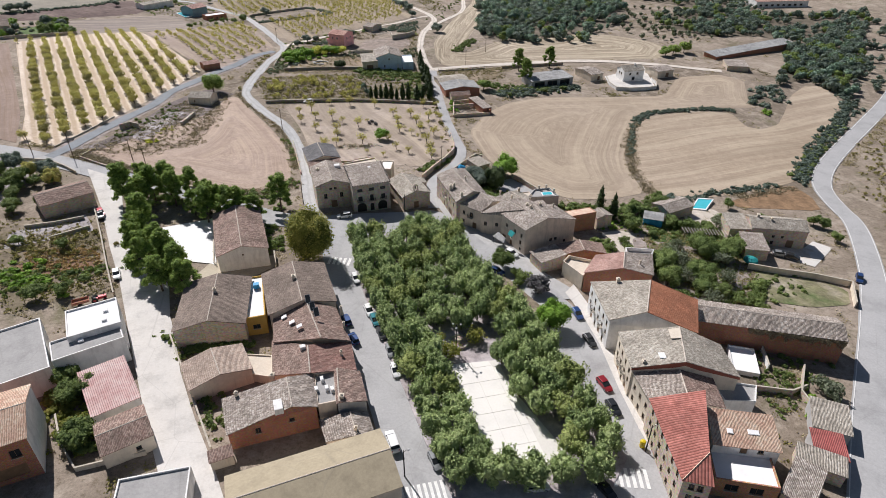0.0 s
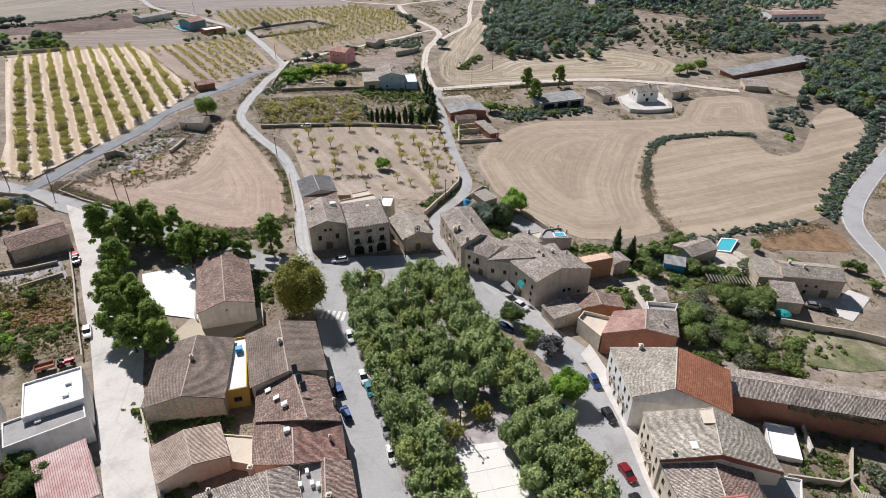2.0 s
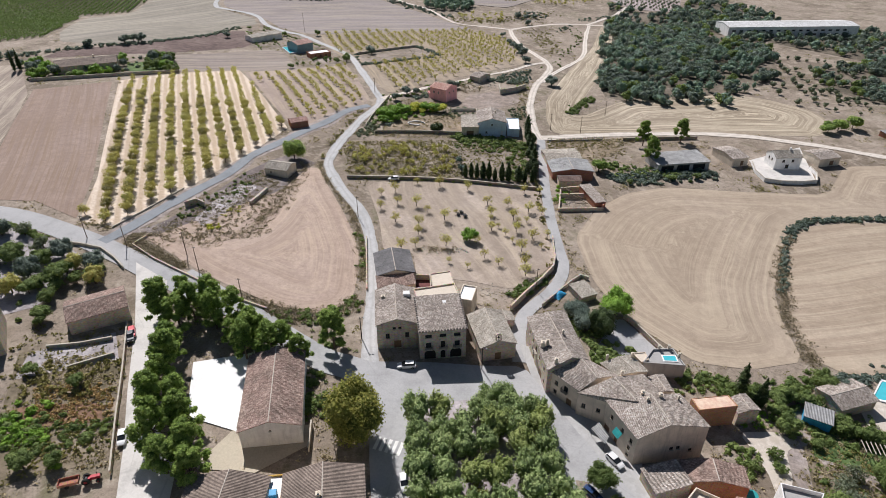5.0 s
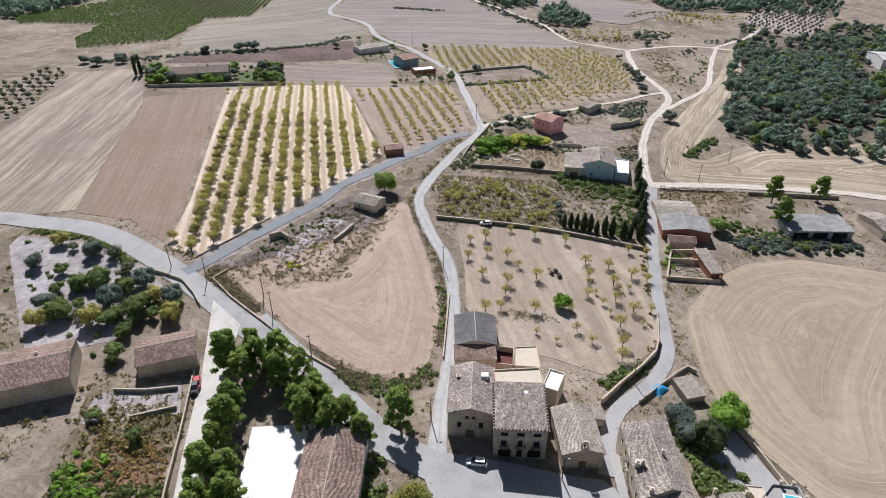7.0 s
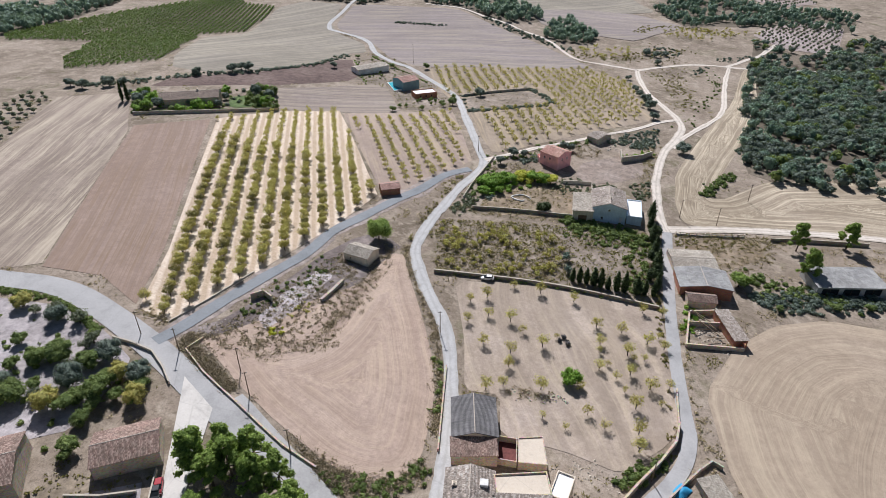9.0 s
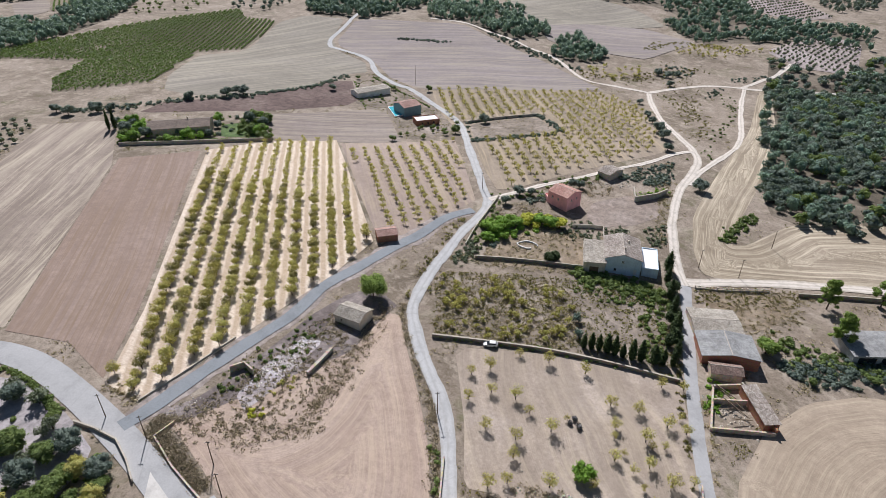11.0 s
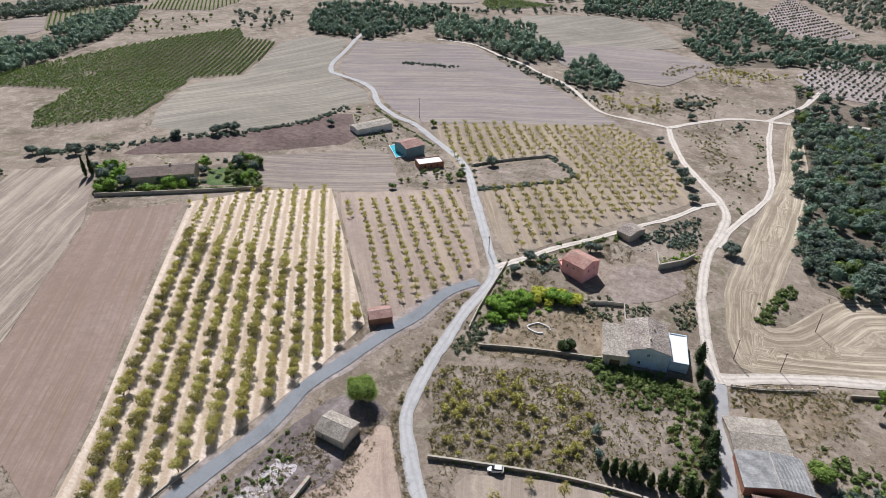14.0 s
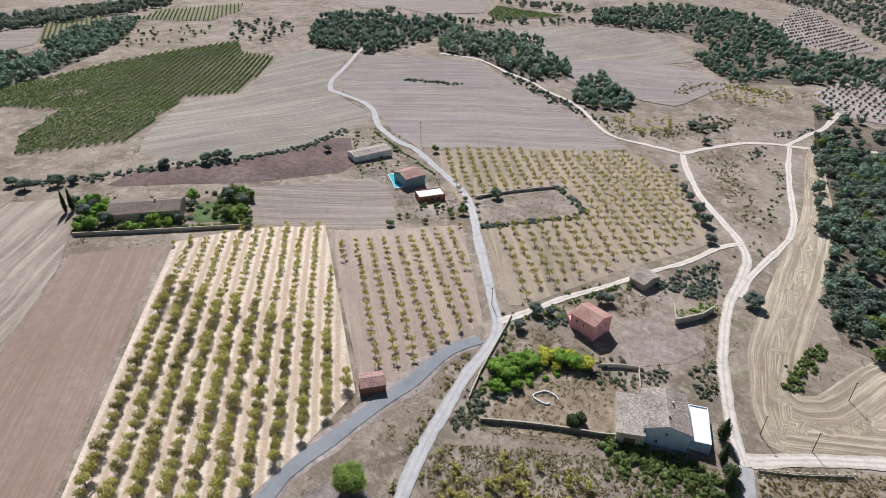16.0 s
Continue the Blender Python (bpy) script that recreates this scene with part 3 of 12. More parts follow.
M["lf_plane"] = leaf_mat("plane_leaves", (0.092, 0.132, 0.052), (0.205, 0.265, 0.102), (0.385, 0.44, 0.205), 0.22)
M["lf_plane_light"] = leaf_mat("light_plane_leaves", (0.11, 0.14, 0.045), (0.245, 0.285, 0.092), (0.40, 0.43, 0.175), 0.22)
M["lf_pine"] = leaf_mat("pine_needles", (0.075, 0.125, 0.025), (0.163, 0.237, 0.053), (0.294, 0.375, 0.1), 0.4)
M["lf_almond"] = leaf_mat("almond_leaves", (0.245, 0.212, 0.064), (0.39, 0.332, 0.104), (0.555, 0.468, 0.165), 0.45)
M["lf_almond_dry"] = leaf_mat("almond_leaves_dry", (0.12, 0.105, 0.035), (0.185, 0.16, 0.055), (0.26, 0.23, 0.085))
M["lf_oak"] = leaf_mat("holm_oak_leaves", (0.055, 0.078, 0.066), (0.098, 0.128, 0.106), (0.16, 0.19, 0.155), 0.25)
M["lf_lime"] = leaf_mat("bright_leaves", (0.09, 0.175, 0.02), (0.15, 0.26, 0.034), (0.235, 0.36, 0.062), 0.28)
M["lf_chestnut"] = leaf_mat("chestnut_leaves", (0.093, 0.105, 0.024), (0.178, 0.19, 0.044), (0.323, 0.292, 0.076), 0.45)
M["lf_bush"] = leaf_mat("shrub_leaves", (0.064, 0.097, 0.029), (0.123, 0.167, 0.051), (0.204, 0.253, 0.086), 0.35)
M["lf_olive"] = leaf_mat("olive_leaves", (0.075, 0.09, 0.055), (0.12, 0.14, 0.09), (0.18, 0.20, 0.14))
M["lf_cypress"] = leaf_mat("cypress_leaves", (0.018, 0.030, 0.010), (0.032, 0.050, 0.016), (0.055, 0.080, 0.025), 0.1)
M["lf_vine"] = leaf_mat("vine_leaves", (0.064, 0.117, 0.03), (0.106, 0.175, 0.051), (0.161, 0.236, 0.076), 0.35)
M["lf_dry"] = leaf_mat("dry_scrub", (0.18, 0.144, 0.084), (0.282, 0.228, 0.138), (0.396, 0.33, 0.21), 0.25)
M["lf_bramble"] = leaf_mat("brown_scrub", (0.145, 0.116, 0.081), (0.225, 0.181, 0.123), (0.326, 0.261, 0.177), 0.2)
M["lf_rust"] = leaf_mat("rusty_grass", (0.20, 0.12, 0.055), (0.32, 0.20, 0.09), (0.42, 0.30, 0.15), 0.25)
M["lf_yellow"] = leaf_mat("yellow_leaves", (0.30, 0.30, 0.03), (0.42, 0.42, 0.05), (0.52, 0.50, 0.09), 0.3)
M["lf_blue"] = leaf_mat("blue_conifer", (0.06, 0.095, 0.075), (0.10, 0.15, 0.12), (0.16, 0.21, 0.17), 0.1)
M["lf_purple"] = leaf_mat("purple_leaves", (0.05, 0.045, 0.05), (0.085, 0.08, 0.085), (0.13, 0.13, 0.12), 0.1)

# distance haze is put into this leaf colour as extra blue
M["lf_wood"] = leaf_mat("hazed_pine_needles", (0.066, 0.112, 0.088), (0.126, 0.188, 0.143), (0.215, 0.285, 0.21), 0.25)
M["bare_rock"] = soil("weathered_rock", (0.34, 0.28, 0.21), (0.52, 0.455, 0.37), (0.74, 0.69, 0.60), fine=0.6, patch=0.11, clods=0.5)


# ---- ground, fields and roads
def mesh_ob(name, verts, faces, material, parent=None, uvs=None):
    me = bpy.data.meshes.new(name)
    me.from_pydata([tuple(map(float, v)) for v in verts], [], faces)
    me.materials.append(material)
    if uvs is not None:
        me.uv_layers.new(name="UVMap").data.foreach_set("uv", np.asarray(uvs, np.float32).ravel())
    ob = new(name, me)
    ob.parent = parent
    return ob


def bm_ob(name, bm, material, parent=None):
    me = bpy.data.meshes.new(name)
    bm.to_mesh(me)
    bm.free()
    me.materials.append(material)
    ob = new(name, me)
    ob.parent = parent
    return ob


def part(name, bm, material, parent, label=""):
    ob = bm_ob(name, bm, material, parent)
    if label:
        ob["label"] = label
    return ob


gx = np.concatenate([[-5000, -3500, -2400, -1700, -1300, -1050], np.arange(-900, 520, 9.0), [600, 760, 1000, 1500, 2400, 3600, 5000]])
gy = np.concatenate([[-5000, -3000, -1500, -700, -350], np.arange(-160, 1000, 9.0), np.arange(1000, 1500, 30.0), [1600, 1900, 2400, 3400, 5000]])
GX, GY = np.meshgrid(gx, gy)
nx, ny = len(gx), len(gy)
gv = np.stack([GX, GY, gz(GX, GY)], -1).reshape(-1, 3)
gf = [(j * nx + i, j * nx + i + 1, (j + 1) * nx + i + 1, (j + 1) * nx + i) for j in range(ny - 1) for i in range(nx - 1)]
ground = mesh_ob("ground", gv, gf, M["ground"])
tagged(ground, "dry Mediterranean ground with straw grass and weeds", "ground", kind="structure")
for p in ground.data.polygons:
    p.use_smooth = True

FIELDS = []


def drape(name, pts, material, off, label, category, smooth=1, kind="structure", cut=9.0, rounds=False):
    """A sheet that follows the ground inside an outline; rounds: it keeps each place's way along the edge and distance from it."""
    cut = 4.0 if rounds else cut
    ring = smooth_ring(list(pts), smooth)
    bm = bmesh.new()
    bm.faces.new([bm.verts.new((x, y, 0)) for x, y in ring])
    bmesh.ops.triangulate(bm, faces=bm.faces[:])
    xs, ys = [p[0] for p in ring], [p[1] for p in ring]
    for axis, lo, hi in ((0, min(xs), max(xs)), (1, min(ys), max(ys))):
        for c in np.arange(math.ceil(lo / cut) * cut, hi, cut):
            co, no = [0, 0, 0], [0, 0, 0]
            co[axis], no[axis] = c, 1
            bmesh.ops.bisect_plane(bm, geom=bm.verts[:] + bm.edges[:] + bm.faces[:], plane_co=co, plane_no=no)
    P = np.array([v.co for v in bm.verts])
    for v, z in zip(bm.verts, gz(P[:, 0], P[:, 1])):
        v.co.z = z + off
    bmesh.ops.recalc_face_normals(bm, faces=bm.faces[:])
    if sum(f.normal.z for f in bm.faces) < 0:
        bmesh.ops.reverse_faces(bm, faces=bm.faces[:])
    if rounds:
        layer = bm.loops.layers.uv.new("rounds")
        A = np.array(ring)
        B = np.roll(A, -1, 0)
        side = np.hypot(*(B - A).T)
        start = np.concatenate([[0], np.cumsum(side)[:-1]])
        for v in bm.verts:
            p = np.array(v.co[:2])
            k = np.clip(((p - A) * (B - A)).sum(1) / (side**2 + 1e-9), 0, 1)
            far = np.hypot(*(p - A - (B - A) * k[:, None]).T)
            i = int(far.argmin())
            for loop in v.link_loops:
                loop[layer].uv = (start[i] + k[i] * side[i], far[i])
    ob = bm_ob(name, bm, material)
    FIELDS.append(ring)
    return tagged(ob, label, category, kind=kind)


def road(name, pts, width, material, off, label, ragged=0.0, category="road"):
    c = spline(pts, 1.6)
    d = np.gradient(c, axis=0)
    d /= np.linalg.norm(d, axis=1)[:, None] + 1e-9
    n = np.stack([-d[:, 1], d[:, 0]], 1)
    rng = np.random.RandomState(len(pts))
    wob = [(np.convolve(rng.normal(0, 1, len(c) + 8), np.ones(9) / 9, "valid") * 1.2 + np.convolve(rng.normal(0, 1, len(c) + 2), np.ones(3) / 3, "valid") * 0.2) * ragged for _ in range(2)]
    across = np.array([-0.5, -0.25, 0, 0.25, 0.5])
    V = []
    for i in range(len(c)):
        for k, a in enumerate(across):
            e = width * a + (wob[0][i] if a < 0 else wob[1][i]) * (2 * a)
            q = c[i] + n[i] * e
            V.append((q[0], q[1], float(gz(q[0], q[1])) + off + 0.04 * (1 - abs(a) * 2)))
    F = [(i * 5 + k, i * 5 + 5 + k, i * 5 + 6 + k, i * 5 + 1 + k) for i in range(len(c) - 1) for k in range(4)]
    F = [tuple(reversed(f)) for f in F]
    far = np.concatenate([[0], np.cumsum(np.hypot(*np.diff(c, axis=0).T))])
    ob = mesh_ob(name, V, F, material)
    layer = ob.data.uv_layers.new(name="way")
    for loop in ob.data.loops:
        layer.data[loop.index].uv = (width * across[loop.vertex_index % 5], far[loop.vertex_index // 5])
    ROADS.append((c, width / 2))
    return tagged(ob, label, category, kind="structure")


ROADS = []
drape("field", [(-123.8, 190.8), (-114.2, 187.0), (-99.9, 180.3), (-88.1, 175.7), (-79.9, 173.2), (-70.2, 170.2), (-62.2, 169.4), (-55.4, 170.6), (-51.6, 174.9), (-50.9, 180.9), (-52.7, 190.0), (-55.6, 200.2), (-60.6, 210.7), (-66.0, 219.5), (-74.1, 231.6), (-81.7, 242.3), (-88.6, 253.0), (-92.3, 252.4), (-93.3, 245.2), (-94.0, 233.8), (-93.8, 221.7), (-92.3, 212.0), (-93.7, 204.4), (-97.2, 197.9), (-102.9, 195.1), (-110.7, 192.5), (-118.3, 192.2)], M["tri"], 0.09, "bare raked field of rosy earth", "field", rounds=True)
drape("orchard_ground", [(-146.2, 193.5), (-160.7, 221.7), (-229.0, 329.4), (-210.2, 353.8), (-184.5, 375.0), (-138.6, 316.2), (-116.2, 287.6), (-118.8, 261.4), (-124.3, 233.7), (-129.0, 210.8), (-133.5, 192.0)], M["almond"], 0.08, "pale worked lanes between rows of almond trees", "field", 0)
drape("orchard_ground", [(-178.6, 370.1), (-127.8, 402.1), (-93.0, 336.6), (-98.0, 320.9), (-103.0, 303.4), (-113.0, 287.5), (-138.7, 318.2)], M["almond2"], 0.055, "bare brown earth of a young almond orchard", "field", 0)
drape("field", [(-257.5, 303.1), (-231.0, 326.6), (-162.0, 220.9), (-148.0, 194.4), (-168.1, 200.9), (-188.6, 197.0), (-233.2, 264.0)], M["brown"], 0.09, "ploughed brown field beside the orchard", "field", 0)
drape("field", [(-327.0, 317.7), (-295.8, 338.3), (-254.7, 296.1), (-190.2, 198.3), (-199.2, 190.8), (-232.4, 175.1), (-258.7, 193.7), (-287.2, 256.1)], M["striped"], 0.07, "straw field with pale tractor lines", "field", 0)
drape("field", [(-236.9, 386.5), (-186.8, 436.9), (-152.7, 388.0), (-164.2, 378.1), (-212.4, 358.2)], M["pale"], 0.08, "fallow grey-tan field by the villa garden", "field", 0)
drape("field", [(-295.4, 374.9), (-263.1, 400.8), (-235.0, 480.2), (-204.5, 434.6), (-241.9, 388.4), (-295.8, 351.1)], M["scrubfield"], 0.07, "dark brown scrubby terrace", "field")
drape("field", [(-313.4, 389.7), (-335.6, 416.4), (-369.1, 481.9), (-347.9, 509.6), (-379.2, 598.3), (-370.3, 631.8), (-328.8, 634.0), (-307.8, 573.5), (-282.2, 542.5), (-247.8, 523.7), (-233.8, 500.7), (-243.0, 490.0), (-249.3, 441.5), (-268.0, 406.5), (-290.5, 389.1)], M["big"], 0.08, "large stubble field below the vineyard", "field")
drape("field", [(-317.9, 636.9), (-224.3, 668.3), (-182.5, 635.5), (-126.5, 596.6), (-82.7, 553.3), (-70.5, 542.4), (-138.2, 502.4), (-181.7, 483.0), (-209.8, 492.8), (-235.5, 521.5), (-253.7, 538.0), (-287.5, 554.1), (-299.3, 569.8)], M["north"], 0.07, "large mown stubble field with a bush strip", "field")
drape("vineyard_ground", [(-371.4, 359.7), (-394.3, 379.0), (-419.1, 425.2), (-459.7, 411.4), (-479.6, 402.2), (-502.0, 416.3), (-487.2, 524.5), (-474.7, 573.0), (-447.3, 629.2), (-415.5, 598.7), (-381.9, 600.4), (-352.6, 515.1), (-377.4, 490.4), (-344.0, 424.3), (-332.9, 399.7)], M["vine_soil"], 0.07, "brown earth under vine rows", "field", 0)
drape("field", [(-224.6, 819.1), (-177.3, 716.4), (-155.0, 710.4), (-83.6, 769.6), (-48.5, 805.7), (-83.3, 859.8), (-134.7, 885.4), (-189.7, 851.0)], M["big"], 0.3, "distant pale stubble field", "field")
drape("field", [(-160.5, 701.9), (-113.9, 763.8), (-64.3, 779.5), (-14.9, 736.3), (-52.8, 645.2), (-73.2, 644.2), (-136.1, 653.2)], M["north"], 0.35, "distant tan stubble field", "field")
drape("field", [(-483.7, 866.8), (-459.6, 939.3), (-306.1, 939.7), (-288.3, 861.3), (-343.1, 832.7), (-397.2, 852.6), (-424.0, 831.7)], M["pale"], 0.3, "distant pale field", "field")
drape("vineyard_ground", [(-611.8, 666.0), (-636.1, 717.0), (-578.2, 795.1), (-550.5, 756.7), (-540.1, 694.3), (-601.2, 675.3)], M["vine_soil"], 0.3, "brown earth under distant vine rows", "field")
drape("vineyard_ground", [(-602.5, 542.6), (-673.6, 600.3), (-663.6, 663.3), (-610.5, 617.1), (-585.4, 566.1)], M["vine_soil"], 0.3, "brown earth of vine rows between woods", "field")
drape("vineyard_ground", [(-283.4, 861.1), (-289.6, 914.2), (-203.0, 905.4), (-237.5, 861.2), (-261.3, 833.1)], M["vine_soil"], 0.3, "brown earth under a strip of vines", "field")
drape("field", [(-675.3, 557.1), (-684.5, 598.8), (-633.0, 570.3), (-601.2, 538.4), (-604.7, 509.5)], M["pale"], 0.3, "distant fallow field", "field")
drape("olive_grove_ground", [(39.6, 726.3), (87.3, 824.4), (128.2, 809.8), (104.2, 678.4), (62.7, 682.3)], M["olive_soil"], 0.3, "pale earth of an olive grove", "field")
drape("olive_grove_ground", [(15.3, 956.2), (64.6, 1196.5), (100.0, 1015.5), (122.4, 940.1), (75.0, 882.8)], M["olive_soil"], 0.3, "pale earth of a terraced olive grove", "field")
drape("orchard_ground", [(-178.7, 484.6), (-73.5, 539.7), (-41.2, 512.6), (-21.9, 441.1), (-23.8, 430.2), (-51.8, 396.5), (-86.1, 347.7), (-100.4, 369.4), (-119.2, 404.9), (-161.0, 452.9)], M["east_orch"], 0.08, "dusty earth of an almond orchard", "field")
drape("field", [(0.3, 322.3), (-4.2, 339.4), (-5.6, 367.2), (3.5, 416.7), (20.5, 492.8), (31.0, 605.0), (40.3, 607.7), (35.4, 497.6), (24.3, 421.5), (13.5, 373.7), (9.8, 349.8), (16.0, 353.0), (32.5, 377.9), (53.3, 388.8), (67.5, 393.9), (91.9, 413.8), (115.8, 410.4), (135.8, 395.9), (138.7, 380.2), (127.9, 355.5), (90.3, 347.7), (59.4, 342.3), (34.8, 332.2)], M["strip"], 0.08, "mown straw field with swirling lines", "field", rounds=True)
drape("field", [(10.5, 230.4), (18.5, 254.2), (30.2, 270.2), (46.0, 280.1), (75.2, 283.4), (109.7, 290.4), (126.0, 320.8), (151.7, 328.6), (162.0, 319.6), (152.4, 291.2), (153.5, 282.6), (139.3, 280.3), (123.2, 277.6), (97.8, 268.0), (88.0, 259.1), (77.7, 237.1), (70.3, 214.7), (68.5, 199.7), (69.1, 182.9), (54.5, 176.0), (41.2, 175.2), (31.8, 183.0), (23.3, 190.3), (15.6, 207.1)], M["right_a"], 0.08, "harvested tan field with curved tractor lines", "field", rounds=True)
drape("field", [(70.9, 185.1), (70.8, 199.8), (76.6, 226.6), (83.9, 248.1), (92.4, 260.5), (106.9, 267.5), (123.8, 272.8), (136.5, 272.7), (137.2, 257.4), (143.8, 256.0), (154.7, 263.2), (164.9, 278.5), (178.4, 300.5), (192.6, 314.6), (199.9, 315.1), (202.8, 305.0), (198.3, 289.7), (179.9, 263.9), (156.5, 235.5), (140.4, 214.7), (130.6, 200.9), (111.3, 189.7), (89.4, 181.6), (78.4, 180.9)], M["right_b"], 0.10, "harvested tan field inside a bank", "field")
drape("orchard_ground", [(-67.7, 247.1), (-40.9, 257.4), (-4.0, 263.8), (1.0, 239.3), (5.6, 218.7), (2.0, 207.4), (-7.2, 194.7), (-20.4, 195.6), (-36.0, 194.0), (-39.7, 206.1), (-48.8, 204.0), (-55.4, 222.3)], M["palace_orch"], 0.08, "dry earth of an old almond orchard", "field")
drape("garden_plot", [(-88.2, 280.3), (-46.3, 297.6), (-10.7, 301.7), (-4.4, 268.4), (-41.3, 259.0), (-74.7, 248.1)], M["plot"], 0.07, "weedy plot with small fruit trees", "field")
drape("field", [(97.4, 180.4), (128.6, 198.4), (130.8, 188.3), (128.4, 177.6), (99.0, 176.0)], M["orange"], 0.08, "rust-coloured dry grass strip", "field")
drape("yard", [(85.5, 316.0), (112.6, 337.8), (108.5, 300.2), (87.0, 295.9)], M["concrete"], 0.25, "pale concrete terrace round the white house", "yard", 0)
drape("yard", [(-196.1, 178.0), (-161.3, 186.5), (-142.4, 180.6), (-131.2, 176.2), (-126.8, 154.1), (-137.3, 144.3), (-142.5, 140.3)], M["grey_yard"], 0.07, "grey gravel yard with trees", "yard")
drape("garden_plot", [(-123.1, 144.2), (-101.2, 151.5), (-83.5, 123.4), (-80.3, 116.5), (-98.9, 104.4)], M["garden"], 0.07, "overgrown garden beside the street", "garden")
drape("garden_plot", [(-77.8, 306.6), (-70.4, 320.6), (-53.2, 329.4), (-44.1, 329.0), (-39.2, 306.8), (-57.9, 297.1), (-73.6, 293.4)], M["straw"], 0.08, "golden dry grass round the blue house", "garden")
drape("garden_plot", [(-1.2, 311.7), (30.1, 323.8), (28.7, 311.1), (18.4, 297.8), (6.9, 297.8)], M["straw"], 0.08, "dry straw grass in the farmyard", "garden")
drape("garden_plot", [(-130.9, 433.1), (-98.0, 460.8), (-81.5, 436.3), (-118.2, 406.7)], M["plot"], 0.14, "rough dry enclosure inside a hedge", "garden")
drape("yard", [(-47.1, 343.9), (-46.9, 357.9), (-32.0, 374.0), (-20.8, 374.1), (-18.8, 359.2), (-27.3, 346.8), (-41.2, 337.4)], M["clearing"], 0.08, "trodden bare earth beside the pink house", "yard")
drape("garden_bed", [(-108.3, 123.1), (-91.3, 129.1), (-87.5, 124.2), (-100.0, 119.7), (-104.0, 118.3)], M["red_earth"], 0.11, "dug bed of reddish garden earth", "garden")
drape("garden_plot", [(60.1, 152.2), (65.8, 159.8), (80.6, 161.5), (89.4, 148.8), (88.5, 139.5), (80.7, 122.5), (66.5, 123.8), (56.9, 130.9)], M["garden"], 0.07, "overgrown green garden behind the houses", "garden")
drape("outcrop", smooth_ring([(-113.1, 204.5), (-113.0, 217.0), (-109.7, 231.2), (-103.6, 232.1), (-104.6, 218.0), (-105.9, 208.0), (-107.6, 200.9)], 2), M["bare_rock"], 0.12, "pale bare rock on the rough terrace", "rock")
drape("lawn", [(63.3, 158.9), (73.7, 163.4), (81.5, 158.7), (87.0, 152.6), (85.0, 145.8), (75.2, 147.2), (67.0, 149.4), (61.2, 150.1)], M["lawn"], 0.1, "watered green grass under the pergola", "lawn")
drape("yard", [(95.6, 146.1), (105.5, 140.1), (117.4, 151.9), (113.2, 155.4), (107.0, 150.0), (99.3, 150.1)], M["concrete"], 0.14, "pale concrete car yard of the farmhouse", "yard", 0)
drape("rough_terrace", [(-127.0, 191.6), (-121.5, 199.0), (-117.6, 212.7), (-115.4, 226.0), (-113.0, 242.0), (-109.0, 254.0), (-104.0, 261.0), (-97.0, 260.0), (-91.6, 257.0), (-92.3, 252.4), (-93.3, 245.2), (-94.0, 233.8), (-93.8, 221.7), (-92.3, 212.0), (-93.7, 204.4), (-97.2, 197.9), (-102.9, 195.1), (-110.7, 192.5), (-118.3, 192.2)], M["terrace"], 0.07, "rough terrace of brown scrub and stones", "waste ground", 0)
drape("garden_plot", [(-116.9, 138.4), (-102.5, 149.7), (-95.8, 141.3), (-113.9, 130.1)], M["grey_yard"], 0.1, "pale stepped vegetable plots", "garden", 0)
drape("lawn", [(89.4, 139.5), (100.3, 137.1), (108.2, 128.7), (105.0, 122.0), (94.1, 119.9), (79.2, 122.3), (82.8, 130.4)], M["dry_lawn"], 0.1, "patchy green and straw grass behind the barn", "lawn")
drape("lawn", [(-234.4, 345.4), (-245.7, 359.3), (-232.1, 376.5), (-215.5, 360.1)], M["lawn"], 0.1, "watered green lawn of the villa", "lawn")
drape("yard", [(-207.3, 434.6), (-229.9, 475.2), (-217.6, 500.1), (-188.4, 481.3), (-152.6, 449.1), (-131.6, 413.5), (-150.5, 390.5), (-178.8, 427.0)], M["plot"], 0.07, "dry garden round the country houses", "garden")
